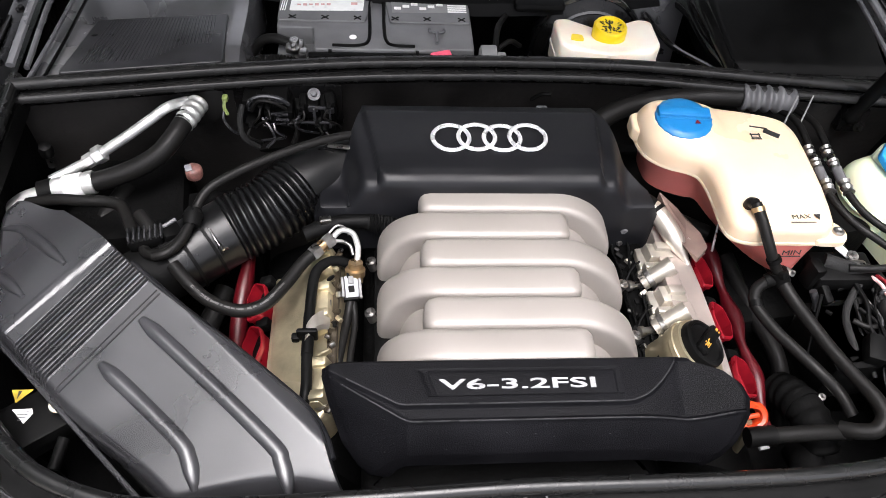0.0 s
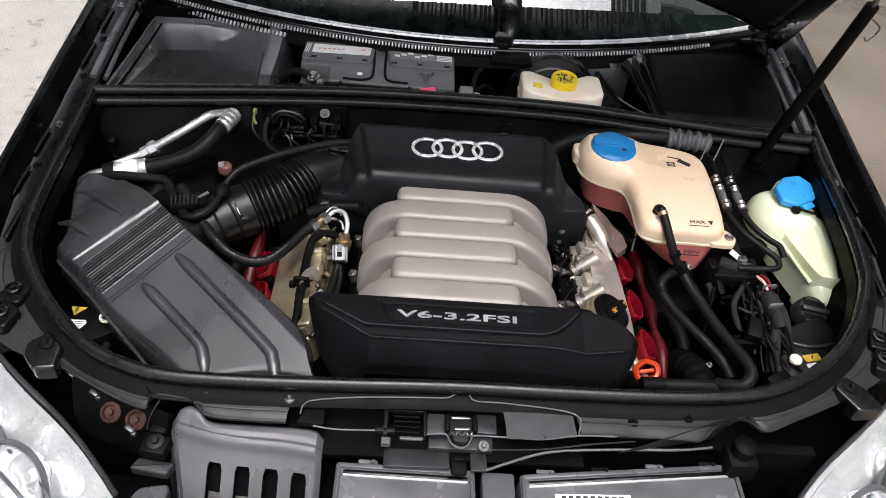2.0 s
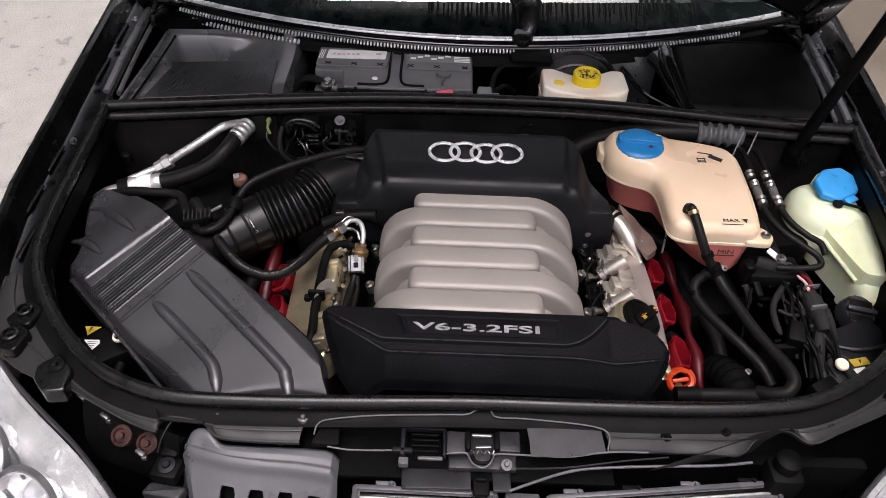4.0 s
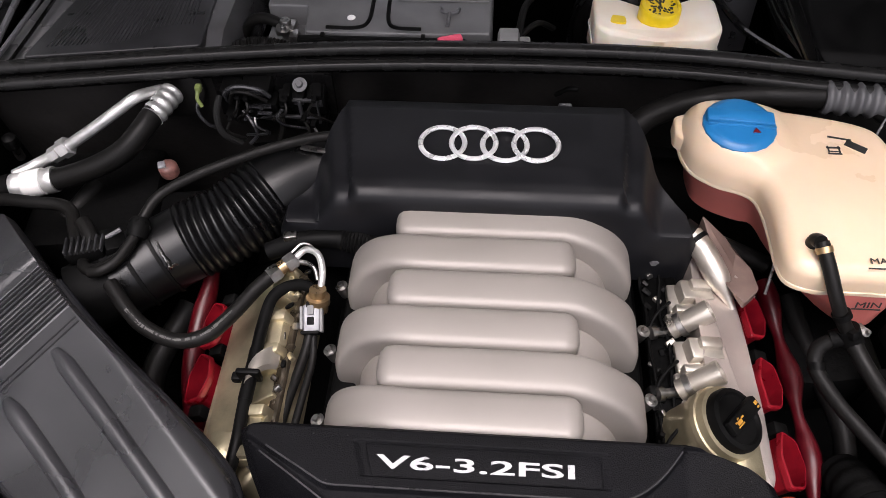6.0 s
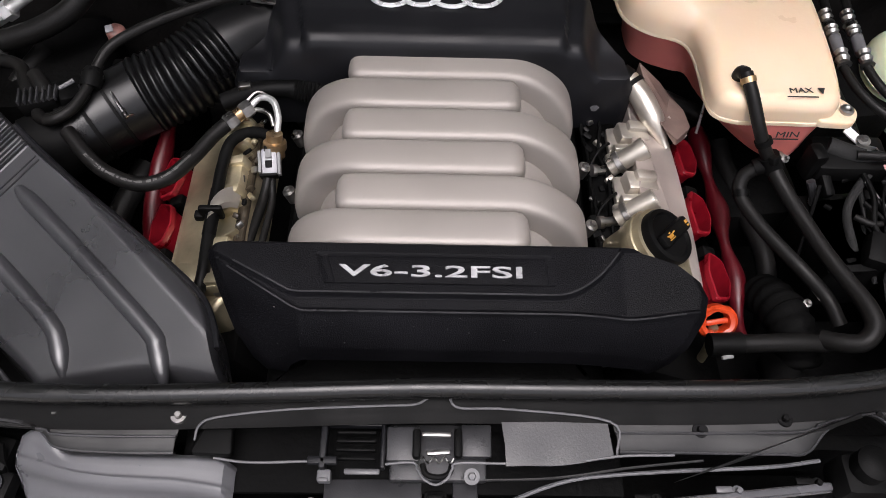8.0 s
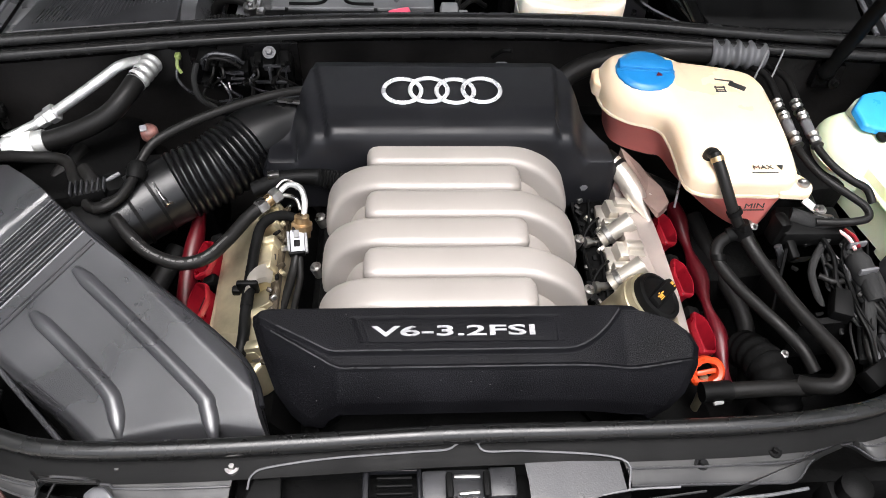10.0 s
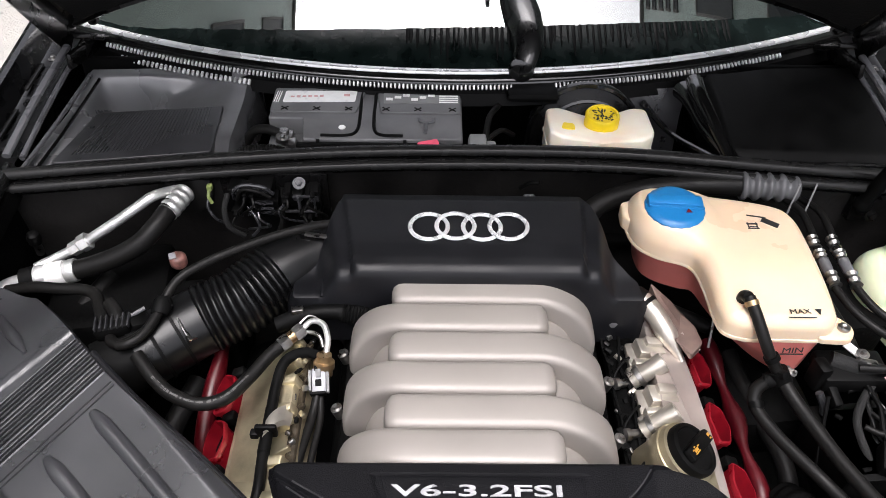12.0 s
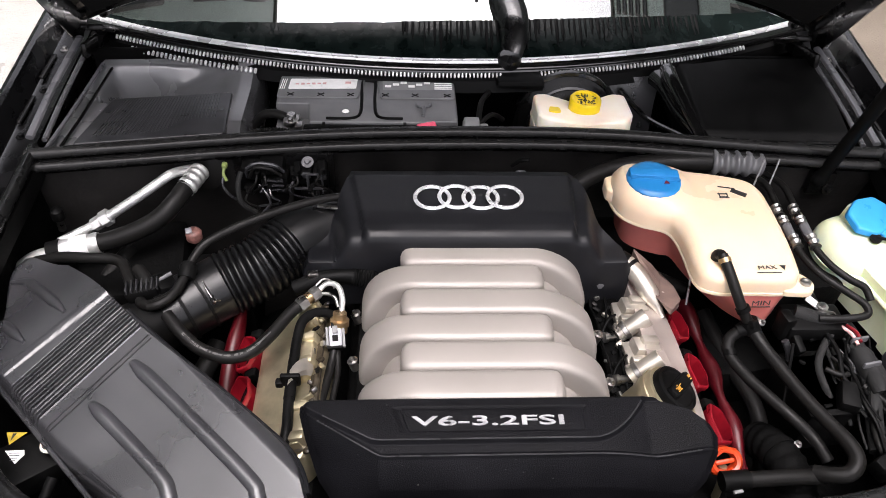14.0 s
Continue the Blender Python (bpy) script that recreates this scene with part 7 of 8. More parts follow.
def air_con_lines():
    a = thing("air_conditioning_line", "bare aluminium air conditioning pipe with brass-look nut", "refrigerant pipe", at=(-0.65, 1.0, 0.85))
    part("pipe", tube([(-0.515, 1.085, 0.905), (-0.540, 1.052, 0.918), (-0.565, 1.035, 0.908), (-0.60, 1.017, 0.890), (-0.64, 1.003, 0.868), (-0.668, 0.994, 0.852), (-0.70, 0.982, 0.840), (-0.735, 0.962, 0.832)], 0.0088, 14, 8), ALU, a)
    d = Vector((-0.86, -0.25, -0.44))
    part("nut", join(lathe([(0.009, -0.012), (0.0155, -0.012), (0.0155, 0.004), (0.009, 0.006)], 6, aim((-0.660, 0.997, 0.857), d)), lathe([(0.009, 0.006), (0.0125, 0.008), (0.0125, 0.024), (0.009, 0.026)], 6, aim((-0.660, 0.997, 0.857), d))), ALU, a)
    h = thing("suction_hose", "thick black air conditioning hose with crimped aluminium ends", "refrigerant hose", at=(-0.62, 0.97, 0.85))
    part("hose", tube([(-0.505, 1.052, 0.905), (-0.515, 1.028, 0.902), (-0.528, 1.003, 0.893), (-0.552, 0.978, 0.877), (-0.59, 0.960, 0.862), (-0.635, 0.948, 0.850), (-0.668, 0.942, 0.845)], 0.0168, 18, 8), RUBBER, h)
    rib = lambda s, L: 0.0178 + 0.0012 * math.sin(s / L * 4 * 2 * math.pi)
    part("upper_crimp", tube([(-0.496, 1.078, 0.906), (-0.505, 1.050, 0.905), (-0.514, 1.028, 0.902)], 0.02, 18, 12, rf=rib), ALU, h, "ribbed aluminium crimp collar")
    part("lower_crimp", tube([(-0.655, 0.944, 0.847), (-0.69, 0.937, 0.843), (-0.718, 0.931, 0.841)], 0.019, 18, 12, rf=lambda s, L: 0.0195 + 0.0009 * math.sin(s / L * 5 * math.pi)), ALU, h, "aluminium crimp collar")
    part("crimp_label", tube([(-0.672, 0.9405, 0.8455), (-0.70, 0.935, 0.8425)], 0.0208, 18, 2), PAPER, h)
    part("ring", tube([(-0.718, 0.931, 0.841), (-0.738, 0.926, 0.838)], 0.021, 18, 2), DARK, h)
    part("end_pipe", tube([(-0.738, 0.926, 0.838), (-0.765, 0.918, 0.832), (-0.79, 0.90, 0.82)], 0.013, 14, 5), ALU, h)
    part("pass_through", lathe([(0.05, 0), (0.05, 0.008), (0.04, 0.014), (0, 0.014)], 24, aim((-0.505, 1.105, 0.895), (0, -1, 0.25))), RUBBER, h)
    s = thing("service_valve", "small black service valve cap on the inner wing", "valve cap", at=(-0.745, 1.0, 0.85))
    part("cap", lathe([(0.011, 0), (0.012, 0.012), (0.010, 0.02), (0.006, 0.022), (0, 0.022)], 16, aim((-0.745, 1.005, 0.852), (0.1, -0.1, 1))), DARK, s)
    part("base", lathe([(0.007, -0.03), (0.007, 0.0), (0, 0)], 10, aim((-0.745, 1.005, 0.852), (0.1, -0.1, 1))), STEEL, s)


air_con_lines()


def plug_bracket():
    p = thing("connector_bracket", "cluster of black plugs and looped wires on the bulkhead", "wiring connectors", at=(-0.36, 1.09, 0.88))
    part("plate", box((-0.345, 1.105, 0.885), (0.19, 0.008, 0.09), 0.003), PAINT_DUSTY, p)
    for k, (x, z, w, h) in enumerate(((-0.405, 0.905, 0.030, 0.03), (-0.365, 0.912, 0.045, 0.022), (-0.362, 0.885, 0.05, 0.018), (-0.352, 0.862, 0.035, 0.02), (-0.303, 0.895, 0.026, 0.034), (-0.275, 0.892, 0.028, 0.036), (-0.288, 0.858, 0.05, 0.018))):
        q = part("plug", box((x, 1.088, z), (w, 0.032, h), 0.004, (8, 0, 3 * (k % 3 - 1))), DARK, p)
        part("plug_latch", box((x + 0.003, 1.072, z + h * 0.2), (w * 0.6, 0.006, h * 0.4), 0.0015, (8, 0, 0)), SATIN, q)
    part("green_clip", join(box((-0.445, 1.062, 0.930), (0.010, 0.012, 0.011), 0.003), tube([(-0.445, 1.06, 0.93), (-0.447, 1.052, 0.918), (-0.443, 1.05, 0.905)], 0.003, 8, 4)), material("yellow-green plastic", (0.20, 0.25, 0.08), 0.4), p, "yellow-green wire clip")
    for pts, r, mt in (([(-0.445, 1.055, 0.92), (-0.45, 1.045, 0.90), (-0.44, 1.04, 0.88), (-0.43, 1.05, 0.86)], 0.0026, SATIN),
                       ([(-0.41, 1.07, 0.90), (-0.405, 1.06, 0.925), (-0.385, 1.06, 0.937), (-0.355, 1.06, 0.933), (-0.34, 1.065, 0.915)], 0.0036, SATIN),
                       ([(-0.405, 1.065, 0.90), (-0.39, 1.055, 0.93), (-0.365, 1.055, 0.928), (-0.345, 1.06, 0.91)], 0.003, RUBBER),
                       ([(-0.42, 1.07, 0.91), (-0.425, 1.05, 0.89), (-0.42, 1.04, 0.86), (-0.40, 1.05, 0.83)], 0.005, FABRIC),
                       ([(-0.39, 1.07, 0.88), (-0.375, 1.055, 0.87), (-0.37, 1.05, 0.85), (-0.385, 1.05, 0.83)], 0.003, SATIN),
                       ([(-0.335, 1.07, 0.88), (-0.33, 1.06, 0.86), (-0.34, 1.055, 0.83)], 0.005, RUBBER)):
        part("wire", tube(pts, r, 8, 6), mt, p)
    rng = random.Random(5)
    for k in range(9):
        x, z = -0.42 + 0.16 * rng.random(), 0.85 + 0.07 * rng.random()
        q = part("plug", join(box((x, 1.078, z), (0.012 + 0.012 * rng.random(), 0.026, 0.010 + 0.008 * rng.random()), 0.003, (10, 20 * rng.random() - 10, 30 * rng.random() - 15)), box((x, 1.060, z + 0.002), (0.008, 0.014, 0.006), 0.002)), DARK, p)
        part("wire", tube([(x, 1.058, z), (x + 0.02 * rng.random() - 0.01, 1.045, z - 0.012), (x + 0.05 * rng.random() - 0.025, 1.055, z - 0.035), (x + 0.06 * rng.random() - 0.03, 1.075, z - 0.06)], 0.0022, 6, 5), RUBBER if k % 3 else SATIN, p)
    part("stud_nut", bolt((-0.298, 1.088, 0.920), (0, -0.5, 0.8), 0.006), GREYBOX, p)
    for x in (-0.312, -0.284):
        part("relay_frame", join(box((x, 1.070, 0.905), (0.026, 0.006, 0.004), 0.001), box((x, 1.066, 0.875), (0.026, 0.006, 0.004), 0.001), box((x - 0.013, 1.068, 0.89), (0.003, 0.006, 0.03), 0.001), box((x + 0.013, 1.068, 0.89), (0.003, 0.006, 0.03), 0.001)), SATIN, p)
    for k in range(5):
        part("plug_rib", box((-0.378 + 0.006 * k, 1.062 + 0.004 * (k % 2), 0.872 + 0.012 * (k % 3)), (0.024, 0.006, 0.003), 0.001, (0, 10 * (k % 3 - 1), 0)), SATIN, p)
    n = thing("strut_nut", "pinkish plastic cap on the suspension mount", "cap", at=(-0.514, 1.0, 0.81))
    part("cap", lathe([(0.015, -0.01), (0.015, 0.004), (0.012, 0.009), (0.008, 0.011), (0, 0.011)], 24, aim((-0.510, 1.003, 0.815), (0.1, -0.2, 1))), material("dusty rose plastic", (0.22, 0.10, 0.085), 0.5, scale=90, var=0.6), n)
    part("cap_top", box((-0.517, 1.000, 0.826), (0.012, 0.014, 0.004), 0.002, (10, 0, 20)), CONNECTOR, n)


plug_bracket()


def heater_hose():
    h = thing("heater_hose", "black heater hose with a ribbed grey end along the bulkhead", "hose", at=(0.38, 1.09, 0.90))
    part("hose", tube([(0.20, 1.055, 0.875), (0.235, 1.078, 0.892), (0.30, 1.098, 0.903), (0.38, 1.103, 0.912), (0.45, 1.098, 0.918), (0.485, 1.095, 0.92)], 0.0185, 16, 8), RUBBER, h)
    part("ribbed_end", tube([(0.475, 1.095, 0.92), (0.52, 1.091, 0.921), (0.552, 1.087, 0.921), (0.572, 1.083, 0.918)], 0.022, 18, 20, rf=lambda s, L: 0.0225 + 0.0032 * math.sin(s * 300)), GREYBOX, h, "ribbed grey hose end")
    part("hose_guide", tube([(0.09, 1.10, 0.905), (0.105, 1.09, 0.925), (0.12, 1.085, 0.93)], 0.004, 8, 5), DARK, h)


heater_hose()

# ---- hoses and wiring beside the coolant tank ----


def radiator_hoses():
    h = thing("coolant_hose", "black rubber coolant hose looping down from the tank", "hose", at=(0.47, 0.62, 0.83))
    part("upper_hose", tube([(0.388, 0.792, 0.960), (0.396, 0.768, 0.946), (0.408, 0.742, 0.920), (0.424, 0.728, 0.890), (0.440, 0.722, 0.868)], 0.0085, 16, 9), RUBBER, h, "thin upper hose")
    part("clamp", tube([(0.390, 0.787, 0.957), (0.392, 0.781, 0.953)], 0.0100, 16, 2), BRASS, h)
    part("clamp", tube([(0.418, 0.732, 0.902), (0.422, 0.729, 0.896)], 0.0112, 16, 2), DARK, h, "black spring clamp")
    part("branch_piece", join(tube([(0.434, 0.726, 0.878), (0.446, 0.718, 0.858)], 0.0135, 14, 3), tube([(0.440, 0.724, 0.866), (0.422, 0.722, 0.856)], 0.0115, 14, 3), box((0.436, 0.716, 0.880), (0.012, 0.016, 0.012), 0.003, (-30, 0, 25))), DARK, h, "ribbed black branch piece")
    part("clamp_screw", join(box((0.452, 0.728, 0.872), (0.010, 0.014, 0.010), 0.002, (0, 0, 30)), bolt((0.455, 0.722, 0.876), (0.2, -0.4, 0.9), 0.003)), STEEL, h)
    part("hose", tube([(0.442, 0.722, 0.864), (0.456, 0.690, 0.852), (0.474, 0.645, 0.845), (0.490, 0.600, 0.842), (0.508, 0.555, 0.842), (0.521, 0.520, 0.843), (0.523, 0.494, 0.840), (0.508, 0.478, 0.832), (0.486, 0.482, 0.822), (0.470, 0.492, 0.812)], 0.0130, 16, 9, rf=lambda s, L: 0.0103 + 0.0014 * ramp(s, L * 0.55, L * 0.75)), RUBBER, h)
    g = thing("coolant_hose", "second black coolant hose running beside it", "hose", at=(0.44, 0.62, 0.81))
    part("hose", tube([(0.424, 0.722, 0.856), (0.410, 0.716, 0.842), (0.408, 0.696, 0.828), (0.426, 0.655, 0.822), (0.450, 0.615, 0.820), (0.474, 0.580, 0.816), (0.496, 0.550, 0.808), (0.510, 0.52, 0.795)], 0.0094, 14, 9), RUBBER, g)
    part("clamp", tube([(0.4085, 0.703, 0.832), (0.409, 0.694, 0.8275)], 0.0110, 14, 2), DARK, g)
    p = thing("coolant_pipe", "straight black coolant pipe behind the front panel", "pipe", at=(0.39, 0.46, 0.80))
    part("pipe", tube([(0.335, 0.483, 0.808), (0.36, 0.484, 0.809), (0.44, 0.487, 0.810), (0.485, 0.488, 0.806)], 0.0115, 14, 5), RUBBER, p)
    part("sleeve", tube([(0.332, 0.483, 0.808), (0.372, 0.4845, 0.809)], 0.0145, 14, 4), DARK, p)
    part("tag", box((0.352, 0.468, 0.806), (0.014, 0.005, 0.006), 0.001, (20, 0, 10)), FOAMGREY, p)
    t = thing("thermostat_housing", "dark thermostat housing and thick lower hose", "hose", at=(0.45, 0.55, 0.70))
    part("housing", tube([(0.452, 0.60, 0.73), (0.456, 0.575, 0.752), (0.462, 0.545, 0.762), (0.468, 0.515, 0.758), (0.472, 0.49, 0.74)], 0.03, 20, 12, rf=lambda s, L: 0.029 + 0.0013 * math.sin(s * 420)), CAVITY, t)
    part("hose", tube([(0.455, 0.50, 0.72), (0.452, 0.47, 0.73), (0.455, 0.44, 0.70)], 0.027, 16, 7), CAVITY, t)
    part("band", tube([(0.459, 0.560, 0.758), (0.461, 0.552, 0.760)], 0.0315, 20, 2), DARK, t)
    part("nut", bolt((0.482, 0.556, 0.785), (0, -0.3, 1), 0.003), STEEL, t)


radiator_hoses()


def small_lines():
    s = thing("refrigerant_lines", "pair of thin dark pipes with bright ferrules", "pipes", at=(0.58, 0.9, 0.9))
    a = [(0.552, 1.078, 0.905), (0.560, 1.03, 0.918), (0.560, 0.985, 0.918), (0.557, 0.935, 0.914), (0.556, 0.885, 0.912), (0.560, 0.845, 0.908), (0.578, 0.805, 0.902), (0.612, 0.772, 0.894), (0.636, 0.752, 0.886), (0.634, 0.734, 0.880), (0.60, 0.730, 0.876), (0.56, 0.738, 0.868)]
    b = [(0.583, 1.078, 0.905), (0.592, 1.03, 0.918), (0.592, 0.985, 0.918), (0.589, 0.94, 0.914), (0.588, 0.89, 0.912), (0.592, 0.858, 0.908), (0.606, 0.825, 0.902), (0.63, 0.800, 0.895), (0.652, 0.788, 0.888), (0.66, 0.77, 0.875)]
    for pts in (a, b):
        q = part("pipe", tube(pts, 0.0062, 12, 8), RUBBER, s)
        x = pts[3][0]
        for y, l in ((0.955, 0.022), (0.925, 0.016), (0.872, 0.024)):
            part("ferrule", tube([(x, y + l / 2, 0.9145), (x - 0.0005, y, 0.914), (x, y - l / 2, 0.9125)], 0.0092, 12, 4, rf=lambda t, L: 0.0088 + 0.0012 * math.cos(t / L * 4 * math.pi)), STEEL, q)
        part("sleeve", tube([(x, 0.915, 0.914), (x - 0.0005, 0.885, 0.912)], 0.0085, 12, 3), GREYBOX, q)
    part("guide_wire", join(tube([(0.545, 1.04, 0.90), (0.565, 1.07, 0.945)], 0.0018, 6, 2), tube([(0.575, 1.04, 0.90), (0.595, 1.072, 0.945)], 0.0016, 6, 2)), FOAMGREY, s)


small_lines()


def harness():
    h = thing("wiring_harness", "taped black wiring harness with plugs and clips", "wiring", at=(0.6, 0.65, 0.8))
    runs = [([(0.53, 0.76, 0.86), (0.565, 0.745, 0.858), (0.605, 0.742, 0.850), (0.618, 0.715, 0.842), (0.612, 0.67, 0.838), (0.614, 0.625, 0.825), (0.602, 0.58, 0.812), (0.59, 0.53, 0.80)], 0.013, FABRIC),
            ([(0.605, 0.70, 0.845), (0.632, 0.665, 0.84), (0.638, 0.62, 0.825), (0.625, 0.57, 0.81)], 0.008, FABRIC),
            ([(0.60, 0.63, 0.83), (0.625, 0.60, 0.825), (0.628, 0.56, 0.815), (0.61, 0.52, 0.80)], 0.006, RUBBER),
            ([(0.608, 0.60, 0.82), (0.592, 0.57, 0.82), (0.585, 0.53, 0.815), (0.60, 0.50, 0.80)], 0.005, RUBBER),
            ([(0.60, 0.74, 0.85), (0.57, 0.71, 0.84), (0.545, 0.67, 0.83), (0.55, 0.62, 0.81)], 0.006, FABRIC),
            ([(0.55, 0.66, 0.835), (0.57, 0.648, 0.835), (0.595, 0.652, 0.835)], 0.0045, RUBBER)]
    for pts, r, mt in runs:
        part("cable", tube(pts, r, 10, 8), mt, h)
    rng = random.Random(8)
    for k in range(16):
        x, y = rng.uniform(0.565, 0.64), rng.uniform(0.66, 0.73)
        q = [(x, y, rng.uniform(0.83, 0.855))]
        for j in range(4):
            q.append((0.6 + (q[-1][0] - 0.6) * 0.8 + rng.uniform(-0.018, 0.018), q[-1][1] - rng.uniform(0.025, 0.05), q[-1][2] - rng.uniform(0.0, 0.014)))
        part("cable", tube(q, rng.uniform(0.0018, 0.0040), 8, 5), (FABRIC, DARK, DARK, LOCKGREY if k % 8 == 3 else CAVITY)[k % 4], h)
    for k in range(10):
        x, y = rng.uniform(0.50, 0.60), rng.uniform(0.60, 0.73)
        part("small_clip", box((x, y, rng.uniform(0.80, 0.835)), (rng.uniform(0.006, 0.016), rng.uniform(0.004, 0.012), 0.006), 0.0015, (rng.uniform(-30, 30), rng.uniform(-30, 30), rng.uniform(0, 90))), (DARK, CAVITY, DARK)[k % 3], h)
    part("plug", join(lathe([(0, -0.024), (0.014, -0.024), (0.017, -0.01), (0.018, 0.012), (0.013, 0.024), (0, 0.026)], 16, aim((0.612, 0.662, 0.846), (-0.2, 0.9, 0.3))), lathe([(0, -0.016), (0.012, -0.016), (0.014, 0.0), (0.012, 0.016), (0, 0.016)], 14, aim((0.617, 0.628, 0.840), (-0.1, 0.9, 0.3)))), FABRIC, h)
    part("plug", box((0.570, 0.612, 0.825), (0.03, 0.045, 0.03), 0.005, (10, 0, -20)), DARK, h)
    part("plug", box((0.588, 0.505, 0.808), (0.05, 0.03, 0.03), 0.005, (10, 0, 30)), DARK, h)
    for k, (p, q) in enumerate((((0.598, 0.728, 0.858), (0.608, 0.69, 0.858)), ((0.606, 0.730, 0.860), (0.614, 0.694, 0.860)))):
        part("red_wire", tube([p, (p[0] + 0.008, p[1] - 0.018, p[2] + 0.002), q], 0.0028, 8, 4), RED if k else PALEPINK, h)
    for p in ((0.615, 0.70, 0.858), (0.61, 0.648, 0.86)):
        part("cable_tie", box(p, (0.03, 0.005, 0.012), 0.002, (0, 0, 10)), GREYBOX, h)
    w = thing("ground_block", "white and grey terminal block on the inner wing", "terminal block", at=(0.55, 0.76, 0.86))
    part("block", box((0.566, 0.770, 0.868), (0.034, 0.012, 0.004), 0.001, (20, 22, -35)), PAPER, w)
    part("clamp", join(box((0.578, 0.748, 0.862), (0.03, 0.018, 0.014), 0.004, (0, 0, -15)), bolt((0.575, 0.762, 0.87), (0, 0, 1), 0.005)), STEEL, w)
    part("base", box((0.56, 0.75, 0.845), (0.10, 0.06, 0.03), 0.006), DARK, w)
    b = thing("relay_box", "dull black relay box in the shade below the tank", "relay box", at=(0.54, 0.65, 0.74))
    part("case", box((0.545, 0.65, 0.765), (0.09, 0.12, 0.10), 0.008, (0, 0, 5)), DARK, b)
    part("lid_edge", box((0.545, 0.65, 0.812), (0.095, 0.125, 0.006), 0.002, (0, 0, 5)), DARK, b)
    part("stay_rod", tube([(0.508, 0.70, 0.85), (0.50, 0.66, 0.80), (0.492, 0.63, 0.77)], 0.003, 8, 3), DARK, b)
    k = thing("tank_bracket", "dark bracket and clips under the coolant tank", "bracket", at=(0.51, 0.74, 0.84))
    part("bracket", join(box((0.508, 0.74, 0.85), (0.02, 0.03, 0.05), 0.006, (0, 0, 10)), box((0.525, 0.715, 0.835), (0.014, 0.04, 0.018), 0.004, (20, 0, 10))), DARK, k)
    part("clip", tube([(0.50, 0.71, 0.845), (0.51, 0.70, 0.825), (0.512, 0.69, 0.80)], 0.006, 8, 4), LOCKGREY, k)
    r = thing("support_rod", "thin bright stay rod between tank and valve cover", "rod", at=(0.385, 0.79, 0.84))
    part("rod", tube([(0.372, 0.83, 0.87), (0.364, 0.80, 0.835)], 0.0022, 8, 3), STEEL, r)


harness()


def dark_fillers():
    # added filler pipes and near-black boxes that put shade between the larger parts
    f = thing("ancillary_pipes", "added dark pipes and boxes filling the deep engine bay", "pipes", at=(0.45, 0.75, 0.7))
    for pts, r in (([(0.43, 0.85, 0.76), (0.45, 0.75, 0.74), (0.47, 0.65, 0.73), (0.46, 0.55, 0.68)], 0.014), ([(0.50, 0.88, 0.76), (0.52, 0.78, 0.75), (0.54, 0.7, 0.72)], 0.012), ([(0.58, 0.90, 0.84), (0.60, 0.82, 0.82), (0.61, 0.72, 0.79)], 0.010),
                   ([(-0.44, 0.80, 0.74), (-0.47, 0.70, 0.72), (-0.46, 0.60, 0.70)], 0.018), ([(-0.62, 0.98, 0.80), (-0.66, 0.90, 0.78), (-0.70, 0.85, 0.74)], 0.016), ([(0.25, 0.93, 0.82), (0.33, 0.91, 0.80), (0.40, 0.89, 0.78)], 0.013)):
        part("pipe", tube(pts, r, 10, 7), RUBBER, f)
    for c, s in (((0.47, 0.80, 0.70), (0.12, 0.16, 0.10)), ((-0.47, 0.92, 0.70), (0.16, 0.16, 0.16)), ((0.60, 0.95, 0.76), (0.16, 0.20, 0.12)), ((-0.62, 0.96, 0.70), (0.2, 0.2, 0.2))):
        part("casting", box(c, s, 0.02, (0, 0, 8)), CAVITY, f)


dark_fillers()

# ---- in front of the lock panel ----


